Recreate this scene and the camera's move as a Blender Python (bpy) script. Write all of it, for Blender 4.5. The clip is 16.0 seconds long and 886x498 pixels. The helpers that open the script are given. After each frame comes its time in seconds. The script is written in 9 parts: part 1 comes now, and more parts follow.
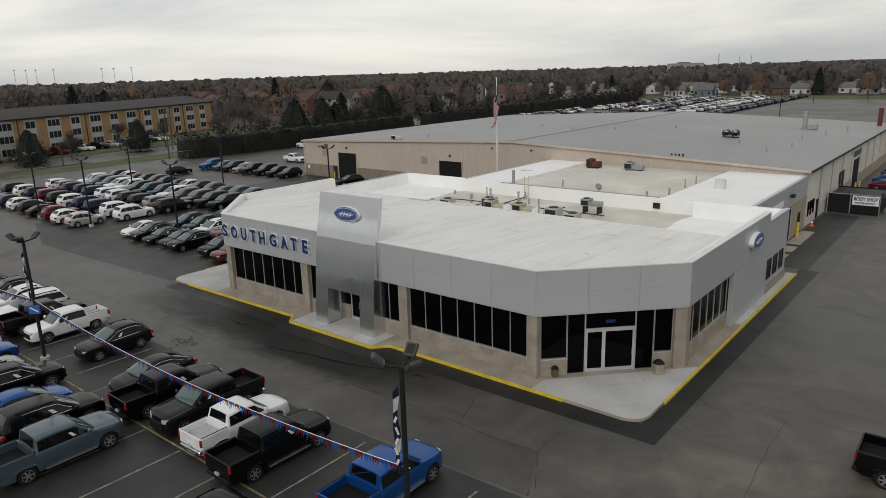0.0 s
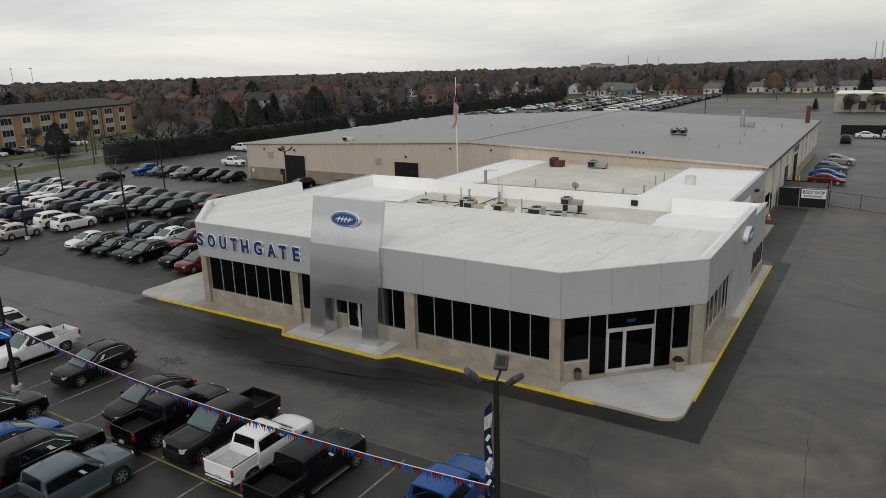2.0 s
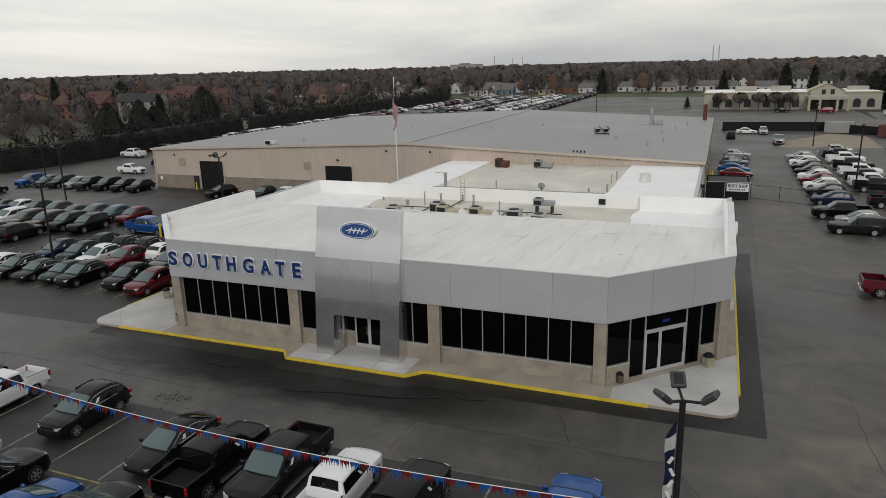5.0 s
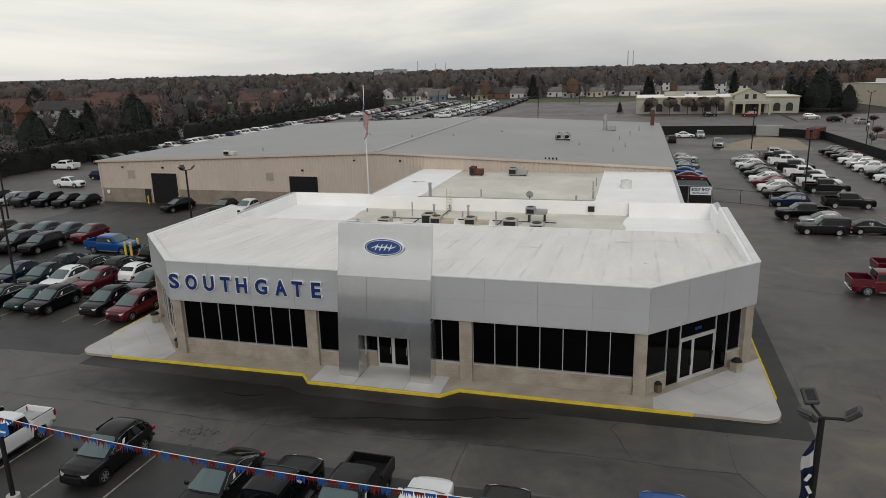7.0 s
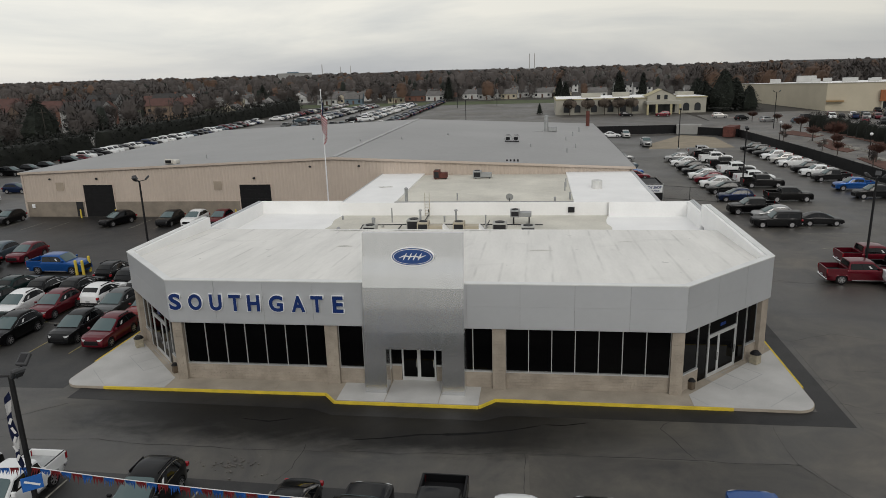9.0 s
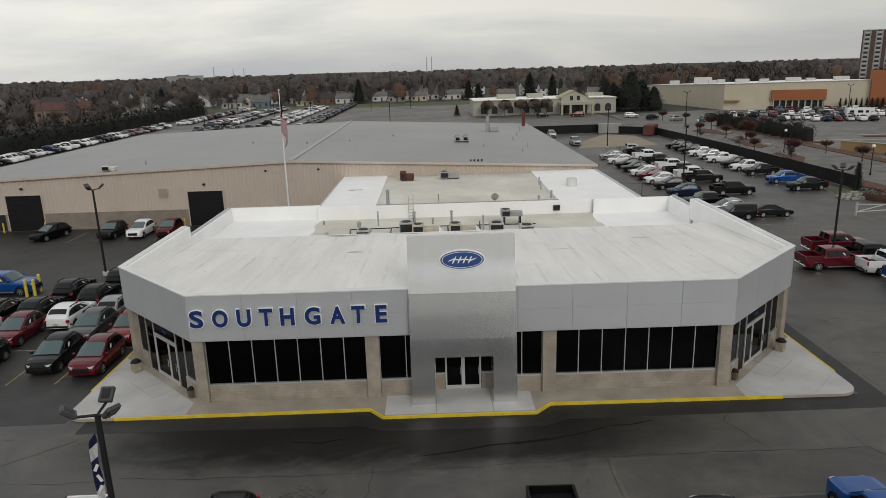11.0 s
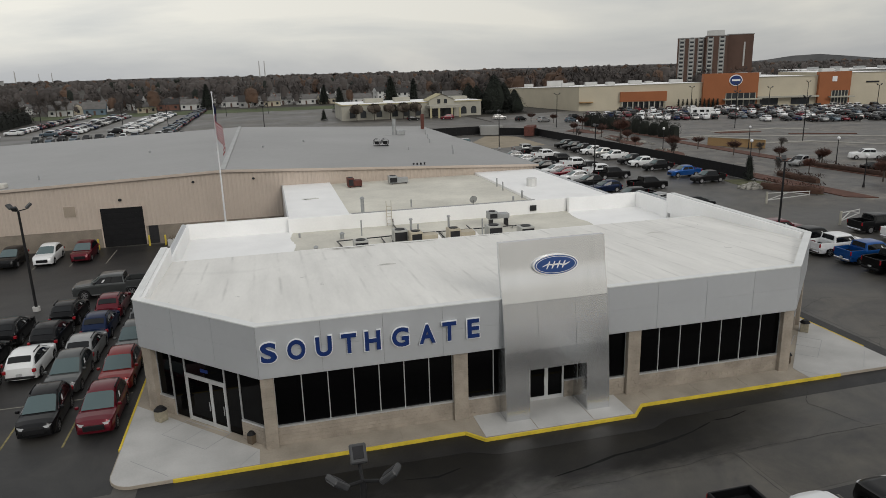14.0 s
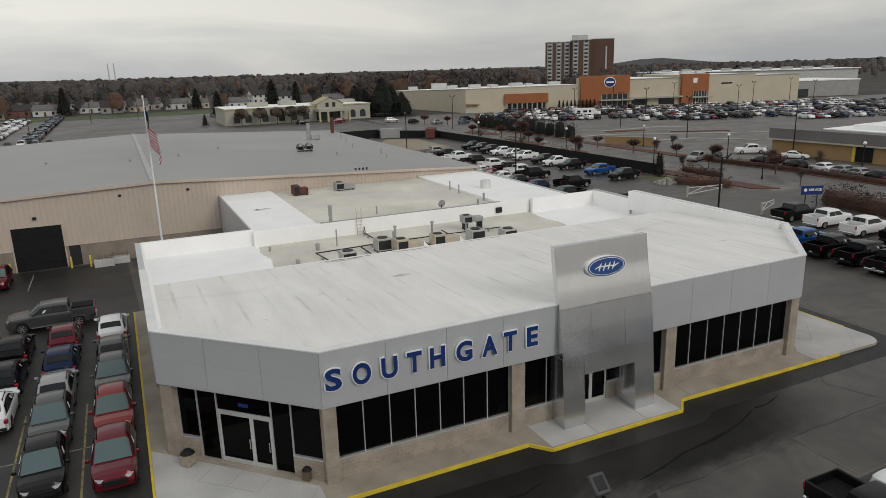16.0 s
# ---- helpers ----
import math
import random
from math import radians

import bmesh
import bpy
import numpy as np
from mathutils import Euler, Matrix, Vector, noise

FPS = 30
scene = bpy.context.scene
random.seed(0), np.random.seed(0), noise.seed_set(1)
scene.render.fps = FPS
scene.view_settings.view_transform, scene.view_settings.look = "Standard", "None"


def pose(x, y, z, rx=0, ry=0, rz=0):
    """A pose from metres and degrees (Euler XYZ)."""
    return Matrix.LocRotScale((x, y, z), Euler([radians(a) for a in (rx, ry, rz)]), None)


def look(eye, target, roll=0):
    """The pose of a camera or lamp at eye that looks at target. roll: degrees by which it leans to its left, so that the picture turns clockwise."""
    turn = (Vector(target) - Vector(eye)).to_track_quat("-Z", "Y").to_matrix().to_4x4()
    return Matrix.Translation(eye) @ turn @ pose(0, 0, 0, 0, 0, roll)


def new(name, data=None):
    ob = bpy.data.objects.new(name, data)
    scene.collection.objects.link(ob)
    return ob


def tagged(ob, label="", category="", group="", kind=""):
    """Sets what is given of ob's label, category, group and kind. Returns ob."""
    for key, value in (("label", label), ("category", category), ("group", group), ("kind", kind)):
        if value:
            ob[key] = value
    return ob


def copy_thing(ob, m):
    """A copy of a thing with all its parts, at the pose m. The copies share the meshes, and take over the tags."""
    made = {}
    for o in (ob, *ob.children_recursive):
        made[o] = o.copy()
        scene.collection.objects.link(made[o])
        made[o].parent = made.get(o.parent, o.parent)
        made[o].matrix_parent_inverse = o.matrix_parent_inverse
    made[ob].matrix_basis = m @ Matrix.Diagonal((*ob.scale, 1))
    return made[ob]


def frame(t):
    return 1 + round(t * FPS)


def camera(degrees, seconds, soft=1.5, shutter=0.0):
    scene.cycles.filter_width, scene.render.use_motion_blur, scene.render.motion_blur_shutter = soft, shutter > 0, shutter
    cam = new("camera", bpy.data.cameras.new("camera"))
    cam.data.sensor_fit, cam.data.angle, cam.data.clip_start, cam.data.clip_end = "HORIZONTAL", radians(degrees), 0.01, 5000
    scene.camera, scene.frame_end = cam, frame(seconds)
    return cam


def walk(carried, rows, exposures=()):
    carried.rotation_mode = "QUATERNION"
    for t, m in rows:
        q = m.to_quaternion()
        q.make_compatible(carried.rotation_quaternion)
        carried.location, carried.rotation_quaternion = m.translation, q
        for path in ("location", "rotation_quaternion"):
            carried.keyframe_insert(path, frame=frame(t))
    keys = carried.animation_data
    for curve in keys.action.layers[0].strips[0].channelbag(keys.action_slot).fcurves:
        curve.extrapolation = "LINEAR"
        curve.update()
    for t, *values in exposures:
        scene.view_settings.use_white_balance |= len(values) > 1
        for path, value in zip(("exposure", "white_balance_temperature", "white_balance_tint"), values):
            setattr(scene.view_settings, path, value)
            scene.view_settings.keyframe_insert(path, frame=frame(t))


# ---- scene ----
cam = camera(65.9, 16.0, soft=0.6)
PATH = [
    (0, (33.65, -30.657, 17.231), (32.418, -29.164, 16.726), -1.7),
    (0.5, (32.425, -31.147, 17.228), (31.217, -29.635, 16.723), -1.7),
    (1, (31.161, -31.638, 17.224), (29.988, -30.099, 16.718), -1.8),
    (1.5, (29.841, -32.162, 17.209), (28.73, -30.579, 16.701), -1.7),
    (2, (28.47, -32.623, 17.189), (27.422, -30.997, 16.68), -1.7),
    (2.5, (27.077, -33.108, 17.176), (26.093, -31.443, 16.666), -1.6),
    (3, (25.649, -33.59, 17.159), (24.723, -31.892, 16.649), -1.6),
    (3.5, (24.195, -34.03, 17.17), (23.323, -32.304, 16.658), -1.6),
    (4, (22.698, -34.389, 17.219), (21.873, -32.641, 16.706), -1.7),
    (6.3, (15.81, -35.61, 17.858), (15.217, -33.771, 17.342), -1.4),
    (6.5, (15.202, -35.698, 17.875), (14.628, -33.852, 17.362), -1.5),
    (7, (13.654, -35.816, 17.974), (13.13, -33.955, 17.463), -1.5),
    (7.5, (12.048, -35.928, 18.042), (11.58, -34.051, 17.533), -1.6),
    (8, (10.346, -36.016, 18.09), (9.943, -34.124, 17.58), -1.6),
    (8.5, (8.603, -36.043, 18.109), (8.266, -34.138, 17.599), -1.6),
    (9, (6.773, -35.966, 18.103), (6.505, -34.051, 17.593), -1.7),
    (9.2, (5.996, -35.89, 18.097), (5.752, -33.972, 17.586), -1.8),
    (11.5, (-3.352, -34.473, 17.854), (-3.261, -32.541, 17.343), -1.5),
    (12, (-5.432, -33.928, 17.814), (-5.271, -32.002, 17.302), -1.4),
    (12.5, (-7.494, -33.225, 17.779), (-7.261, -31.306, 17.267), -1.4),
    (13, (-9.507, -32.478, 17.756), (-9.204, -30.568, 17.246), -1.5),
    (13.5, (-11.522, -31.669, 17.769), (-11.142, -29.773, 17.259), -1.6),
    (14, (-13.507, -30.786, 17.785), (-13.038, -28.91, 17.275), -1.6),
    (14.5, (-15.496, -29.778, 17.803), (-14.937, -27.927, 17.293), -1.6),
    (15, (-17.449, -28.627, 17.821), (-16.802, -26.805, 17.311), -1.5),
    (15.5, (-19.376, -27.431, 17.856), (-18.641, -25.642, 17.344), -1.5),
    (16, (-21.245, -26.329, 17.895), (-20.428, -24.577, 17.383), -1.6),
]
walk(cam, [(t, look(eye, target, roll)) for t, eye, target, roll in PATH])
# ---- world and light: overcast late-autumn sky ----
world = bpy.data.worlds.new("world")
scene.world = world
world.use_nodes = True
wn, wl = world.node_tree.nodes, world.node_tree.links
wn.clear()
w_out = wn.new("ShaderNodeOutputWorld")
w_bg = wn.new("ShaderNodeBackground")
w_sky = wn.new("ShaderNodeTexSky")
w_sky.sky_type = "NISHITA"
w_sky.sun_disc = False
SUN_EL, SUN_AZ = 32.0, 162.0
w_sky.sun_elevation, w_sky.sun_rotation = radians(SUN_EL), radians(SUN_AZ)
w_geo = wn.new("ShaderNodeTexCoord")
w_map = wn.new("ShaderNodeMapping")
w_map.inputs["Scale"].default_value = (1.6, 1.6, 9.0)
w_map.inputs["Rotation"].default_value = (0.02, 0.035, 0.4)
w_noise = wn.new("ShaderNodeTexNoise")
w_noise.inputs["Scale"].default_value = 1.15
w_noise.inputs["Detail"].default_value = 7.0
w_noise.inputs["Roughness"].default_value = 0.52
w_noise.inputs["Distortion"].default_value = 0.4
w_ramp = wn.new("ShaderNodeValToRGB")
for i, (p, c) in enumerate(((0.36, (0.60, 0.615, 0.635, 1)), (0.50, (0.76, 0.76, 0.748, 1)), (0.64, (0.95, 0.925, 0.865, 1)))):
    e = w_ramp.color_ramp.elements[i] if i < 2 else w_ramp.color_ramp.elements.new(p)
    e.position, e.color = p, c
w_sep = wn.new("ShaderNodeSeparateXYZ")
w_hz = wn.new("ShaderNodeValToRGB")          # brightening of the cloud deck with height
for i, (p, c) in enumerate(((0.0, (0.83, 0.832, 0.835, 1)), (0.045, (0.97, 0.967, 0.945, 1)), (0.12, (1.0, 0.99, 0.96, 1)), (0.26, (0.86, 0.86, 0.86, 1)), (0.9, (0.95, 0.96, 0.98, 1)))):
    e = w_hz.color_ramp.elements[i] if i < 2 else w_hz.color_ramp.elements.new(p)
    e.position, e.color = p, c
w_mul = wn.new("ShaderNodeMixRGB")
w_mul.blend_type, w_mul.inputs[0].default_value = "MULTIPLY", 1.0
w_scale = wn.new("ShaderNodeMixRGB")
w_scale.blend_type, w_scale.inputs[0].default_value = "MULTIPLY", 1.0
w_scale.inputs[2].default_value = (0.1, 0.1, 0.1, 1)
w_mix = wn.new("ShaderNodeMixRGB")
w_mix.inputs[0].default_value = 0.93          # cloud cover over the clear sky
wl.new(w_geo.outputs["Generated"], w_map.inputs["Vector"])
wl.new(w_map.outputs[0], w_noise.inputs["Vector"])
wl.new(w_noise.outputs["Fac"], w_ramp.inputs[0])
wl.new(w_geo.outputs["Generated"], w_sep.inputs[0])
wl.new(w_sep.outputs["Z"], w_hz.inputs[0])
w_side = wn.new("ShaderNodeMapRange")        # thinner, brighter cloud towards the west
for key, value in (("From Min", -0.7), ("From Max", 0.6), ("To Min", 1.04), ("To Max", 0.74)):
    w_side.inputs[key].default_value = value
w_west = wn.new("ShaderNodeMixRGB")
w_west.blend_type, w_west.inputs[0].default_value = "MULTIPLY", 1.0
wl.new(w_sep.outputs["X"], w_side.inputs["Value"])
wl.new(w_ramp.outputs[0], w_west.inputs[1])
wl.new(w_side.outputs[0], w_west.inputs[2])
wl.new(w_west.outputs[0], w_mul.inputs[1])
wl.new(w_hz.outputs[0], w_mul.inputs[2])
wl.new(w_sky.outputs[0], w_scale.inputs[1])
wl.new(w_scale.outputs[0], w_mix.inputs[1])
wl.new(w_mul.outputs[0], w_mix.inputs[2])
wl.new(w_mix.outputs[0], w_bg.inputs["Color"])
w_bg.inputs["Strength"].default_value = 1.0
wl.new(w_bg.outputs[0], w_out.inputs["Surface"])

sun = new("sun", bpy.data.lights.new("sun", "SUN"))
sun.data.energy, sun.data.angle, sun.data.color = 0.9, radians(25), (1.0, 0.96, 0.9)
sun.matrix_world = look((0, 0, 60), (0 - math.sin(radians(SUN_AZ)) * 60, -math.cos(radians(SUN_AZ)) * 60, 60 - 60 * math.tan(radians(SUN_EL))))

# ---- materials ----
def material(name, colour, rough=0.6, metal=0.0, vary=0.15, scale=1.2, fine=30.0, bump=0.0, spec=0.5, streak=None, coat=0.0, dark=0.0, stretch=(1, 1, 1), random_tint=0.0):
    """A surface with variation at two scales, in object space, and an optional fine bump."""
    m = bpy.data.materials.new(name)
    m.use_nodes = True
    n, l = m.node_tree.nodes, m.node_tree.links
    b = n["Principled BSDF"]
    b.inputs["Roughness"].default_value, b.inputs["Metallic"].default_value = rough, metal
    b.inputs["Specular IOR Level"].default_value = spec
    b.inputs["Coat Weight"].default_value = coat
    b.inputs["Coat Roughness"].default_value = 0.04
    if vary <= 0:
        b.inputs["Base Color"].default_value = (*colour, 1)
        return m
    geo = n.new("ShaderNodeNewGeometry")
    mp = n.new("ShaderNodeMapping")
    mp.inputs["Scale"].default_value = stretch
    l.new(geo.outputs["Position"], mp.inputs["Vector"])
    big, small = n.new("ShaderNodeTexNoise"), n.new("ShaderNodeTexNoise")
    big.inputs["Scale"].default_value, big.inputs["Detail"].default_value = scale, 5
    small.inputs["Scale"].default_value, small.inputs["Detail"].default_value = fine, 3
    l.new(mp.outputs[0], big.inputs["Vector"])
    l.new(mp.outputs[0], small.inputs["Vector"])
    add = n.new("ShaderNodeMath")
    add.operation = "MULTIPLY_ADD"
    add.inputs[1].default_value = 0.35
    l.new(small.outputs["Fac"], add.inputs[0])
    l.new(big.outputs["Fac"], add.inputs[2])
    ramp = n.new("ShaderNodeValToRGB")
    lo, hi = [c * (1 - vary) for c in colour], [min(1, c * (1 + vary)) for c in colour]
    ramp.color_ramp.elements[0].position, ramp.color_ramp.elements[0].color = 0.45, (*lo, 1)
    ramp.color_ramp.elements[1].position, ramp.color_ramp.elements[1].color = 0.90, (*hi, 1)
    l.new(add.outputs[0], ramp.inputs[0])
    last = ramp.outputs[0]
    if random_tint:
        info, rnd, mix = n.new("ShaderNodeObjectInfo"), n.new("ShaderNodeMapRange"), n.new("ShaderNodeMixRGB")
        mix.blend_type, mix.inputs[0].default_value = "MULTIPLY", 1.0
        rnd.inputs["To Min"].default_value, rnd.inputs["To Max"].default_value = 1 - random_tint, 1 + random_tint
        l.new(info.outputs["Random"], rnd.inputs["Value"])
        l.new(last, mix.inputs[1])
        l.new(rnd.outputs[0], mix.inputs[2])
        last = mix.outputs[0]
    l.new(last, b.inputs["Base Color"])
    if bump:
        bp = n.new("ShaderNodeBump")
        bp.inputs["Strength"].default_value, bp.inputs["Distance"].default_value = bump, 0.02
        l.new(small.outputs["Fac"], bp.inputs["Height"])
        l.new(bp.outputs[0], b.inputs["Normal"])
    return m


def island_tint(m, amount):
    """Varies a material's colour from piece to piece of one mesh."""
    n, l = m.node_tree.nodes, m.node_tree.links
    b = n["Principled BSDF"]
    src = b.inputs["Base Color"].links[0].from_socket
    geo, rnd, mix = n.new("ShaderNodeNewGeometry"), n.new("ShaderNodeMapRange"), n.new("ShaderNodeMixRGB")
    rnd.inputs["To Min"].default_value, rnd.inputs["To Max"].default_value = 1 - amount, 1 + amount
    mix.blend_type, mix.inputs[0].default_value = "MULTIPLY", 1.0
    l.new(geo.outputs["Random Per Island"], rnd.inputs["Value"])
    l.new(src, mix.inputs[1])
    l.new(rnd.outputs[0], mix.inputs[2])
    l.new(mix.outputs[0], b.inputs["Base Color"])
    return m


def asphalt_material(name, base, patchy=0.35, spec=0.55, belt=None):
    m = bpy.data.materials.new(name)
    m.use_nodes = True
    n, l = m.node_tree.nodes, m.node_tree.links
    b = n["Principled BSDF"]
    b.inputs["Specular IOR Level"].default_value = spec
    geo = n.new("ShaderNodeNewGeometry")
    def tex(scale, detail, rough=0.55, dist=0.0, stretch=(1, 1, 1)):
        mp = n.new("ShaderNodeMapping")
        mp.inputs["Scale"].default_value = stretch
        l.new(geo.outputs["Position"], mp.inputs["Vector"])
        t = n.new("ShaderNodeTexNoise")
        t.inputs["Scale"].default_value, t.inputs["Detail"].default_value = scale, detail
        t.inputs["Roughness"].default_value, t.inputs["Distortion"].default_value = rough, dist
        l.new(mp.outputs[0], t.inputs["Vector"])
        return t
    stain, mid, grain, track = tex(0.055, 5, 0.6, 0.6), tex(0.24, 9, 0.68, 1.2), tex(38, 2), tex(0.22, 4, 0.6, 0.2, (0.12, 1, 1))
    def ramp(src, a, ca, z, cz):
        r = n.new("ShaderNodeValToRGB")
        r.color_ramp.elements[0].position, r.color_ramp.elements[0].color = a, (*ca, 1)
        r.color_ramp.elements[1].position, r.color_ramp.elements[1].color = z, (*cz, 1)
        l.new(src.outputs["Fac"], r.inputs[0])
        return r
    def mult(x, y):
        k = n.new("ShaderNodeMixRGB")
        k.blend_type, k.inputs[0].default_value = "MULTIPLY", 1.0
        l.new(x.outputs[0], k.inputs[1]), l.new(y.outputs[0], k.inputs[2])
        return k
    r1 = ramp(stain, 0.36, [c * (1 - patchy) for c in base], 0.64, [base[0] * (1 + patchy), base[1] * (1 + patchy * 0.92), base[2] * (1 + patchy * 0.8)])
    r2 = ramp(mid, 0.34, (0.50, 0.50, 0.53), 0.66, (1.42, 1.37, 1.27))
    r3 = ramp(grain, 0.3, (0.82, 0.82, 0.82), 0.7, (1.18, 1.18, 1.18))
    r4 = ramp(track, 0.35, (0.78, 0.78, 0.8), 0.6, (1.08, 1.08, 1.07))
    out = mult(mult(mult(r1, r2), r3), r4)
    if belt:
        # dark belt beside a kerb, with ragged, fading edges: x0, x1, y0, y1, depth of the darkening
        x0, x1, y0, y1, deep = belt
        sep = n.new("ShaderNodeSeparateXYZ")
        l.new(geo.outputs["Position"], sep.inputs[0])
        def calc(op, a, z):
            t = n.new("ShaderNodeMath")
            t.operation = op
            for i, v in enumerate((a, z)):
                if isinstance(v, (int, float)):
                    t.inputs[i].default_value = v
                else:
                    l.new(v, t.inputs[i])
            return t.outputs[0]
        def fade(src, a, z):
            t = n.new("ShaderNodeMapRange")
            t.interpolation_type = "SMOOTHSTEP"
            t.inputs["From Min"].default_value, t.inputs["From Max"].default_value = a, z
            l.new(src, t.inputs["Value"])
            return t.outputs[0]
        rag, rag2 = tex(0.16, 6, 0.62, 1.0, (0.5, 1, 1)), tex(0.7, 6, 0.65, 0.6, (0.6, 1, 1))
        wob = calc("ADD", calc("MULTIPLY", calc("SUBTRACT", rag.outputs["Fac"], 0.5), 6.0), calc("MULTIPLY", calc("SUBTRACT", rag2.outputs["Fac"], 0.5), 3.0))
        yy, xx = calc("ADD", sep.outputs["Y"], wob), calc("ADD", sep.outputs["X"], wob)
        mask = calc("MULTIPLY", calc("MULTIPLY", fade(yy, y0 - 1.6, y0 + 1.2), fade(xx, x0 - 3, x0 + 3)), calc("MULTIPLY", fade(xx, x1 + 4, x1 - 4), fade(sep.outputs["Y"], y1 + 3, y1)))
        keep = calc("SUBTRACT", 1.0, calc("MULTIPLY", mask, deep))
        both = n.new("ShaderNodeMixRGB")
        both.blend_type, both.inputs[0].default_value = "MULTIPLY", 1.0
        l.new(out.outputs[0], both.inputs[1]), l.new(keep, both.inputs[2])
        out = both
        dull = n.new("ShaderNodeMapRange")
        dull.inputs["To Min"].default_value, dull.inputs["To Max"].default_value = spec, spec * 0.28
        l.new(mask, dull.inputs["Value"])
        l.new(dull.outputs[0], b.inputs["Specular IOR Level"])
    l.new(out.outputs[0], b.inputs["Base Color"])
    wet = n.new("ShaderNodeMapRange")
    wet.inputs["From Min"].default_value, wet.inputs["From Max"].default_value = 0.35, 0.65
    wet.inputs["To Min"].default_value, wet.inputs["To Max"].default_value = 0.43, 0.66
    l.new(stain.outputs["Fac"], wet.inputs["Value"])
    l.new(wet.outputs[0], b.inputs["Roughness"])
    bp = n.new("ShaderNodeBump")
    bp.inputs["Strength"].default_value, bp.inputs["Distance"].default_value = 0.4, 0.01
    l.new(grain.outputs["Fac"], bp.inputs["Height"])
    l.new(bp.outputs[0], b.inputs["Normal"])
    return m


M = {}
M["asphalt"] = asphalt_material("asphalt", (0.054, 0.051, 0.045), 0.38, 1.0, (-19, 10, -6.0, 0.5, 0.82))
M["asphalt_dark"] = asphalt_material("asphalt_dark", (0.019, 0.019, 0.020), 0.3, 0.36)
M["asphalt_lot"] = asphalt_material("asphalt_lot", (0.022, 0.022, 0.0225), 0.5, 0.56)
M["asphalt_pale"] = asphalt_material("asphalt_pale", (0.118, 0.114, 0.108), 0.3)
M["asphalt_mid"] = asphalt_material("asphalt_mid", (0.068, 0.063, 0.055), 0.32, 0.9)
M["asphalt_worn"] = asphalt_material("asphalt_worn", (0.052, 0.049, 0.044), 0.32, 0.75)
M["far_ground"] = material("far_ground", (0.042, 0.037, 0.030), 0.95, vary=0.5, scale=0.02, fine=0.4)
M["grass"] = material("grass", (0.066, 0.084, 0.032), 0.95, vary=0.35, scale=0.15, fine=3, bump=0.4)
M["grass_dry"] = material("grass_dry", (0.082, 0.084, 0.040), 0.95, vary=0.4, scale=0.3, fine=4, bump=0.4)
M["concrete"] = material("concrete", (0.46, 0.455, 0.44), 0.85, vary=0.14, scale=0.5, fine=12, bump=0.15)
M["concrete_old"] = material("concrete_old", (0.33, 0.29, 0.235), 0.88, vary=0.2, scale=0.6, fine=12, bump=0.15)
M["kerb_yellow"] = material("kerb_yellow", (0.64, 0.48, 0.04), 0.7, vary=0.16, scale=1.5, fine=14)
M["line_white"] = material("line_white", (0.21, 0.20, 0.17), 0.8, vary=0.6, scale=2.5, fine=25)
M["line_yellow"] = material("line_yellow", (0.25, 0.21, 0.09), 0.8, vary=0.6, scale=2.5, fine=25)
M["tar"] = material("tar", (0.012, 0.012, 0.012), 0.9, vary=0.3, scale=2)
M["tar"].node_tree.nodes["Principled BSDF"].inputs["Specular IOR Level"].default_value = 0.12
M["crack"] = material("crack", (0.026, 0.025, 0.024), 0.8, vary=0.2, scale=3)
M["panel"] = material("panel", (0.515, 0.53, 0.545), 0.42, metal=0.35, vary=0.035, scale=0.4, fine=3, random_tint=0.022)
M["panel_silver"] = material("panel_silver", (0.68, 0.69, 0.70), 0.235, metal=0.95, vary=0.06, scale=0.25, fine=2.0, stretch=(1, 1, 0.4))
M["joint"] = material("joint", (0.33, 0.335, 0.34), 0.8, vary=0.1)
M["cap"] = material("cap", (0.70, 0.71, 0.70), 0.5, vary=0.08, scale=0.8)
M["block"] = material("block", (0.305, 0.265, 0.217), 0.92, vary=0.22, scale=1.1, fine=16, bump=0.25, random_tint=0.045)
M["mortar"] = material("mortar", (0.325, 0.285, 0.235), 0.95, vary=0.1)
M["glass_dark"] = material("glass_dark", (0.0015, 0.0015, 0.0018), 0.04, vary=0.0, spec=0.10)
M["mullion"] = material("mullion", (0.55, 0.56, 0.56), 0.4, metal=0.6, vary=0.06)
M["door_frame"] = material("door_frame", (0.62, 0.63, 0.63), 0.38, metal=0.5, vary=0.05)
M["roof_white"] = material("roof_white", (0.87, 0.87, 0.86), 0.62, vary=0.05, scale=0.35, fine=6)
M["roof_beige"] = material("roof_beige", (0.60, 0.58, 0.51), 0.75, vary=0.16, scale=0.25, fine=5)
M["hangar_roof"] = material("hangar_roof", (0.288, 0.287, 0.285), 0.55, vary=0.10, scale=0.06, fine=1.5)
M["tan_metal"] = material("tan_metal", (0.50, 0.423, 0.358), 0.55, vary=0.06, scale=0.3, fine=5)
M["block_base"] = material("block_base", (0.245, 0.21, 0.17), 0.92, vary=0.2, scale=0.7, fine=9)
M["tan_base"] = material("tan_base", (0.34, 0.285, 0.225), 0.9, vary=0.14, scale=0.6, fine=9)
M["white_metal"] = material("white_metal", (0.58, 0.56, 0.51), 0.6, vary=0.08, scale=0.3, fine=5)
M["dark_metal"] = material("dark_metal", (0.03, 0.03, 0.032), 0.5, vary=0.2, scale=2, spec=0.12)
M["black_door"] = material("black_door", (0.014, 0.014, 0.015), 0.6, vary=0.2, scale=2, spec=0.12)
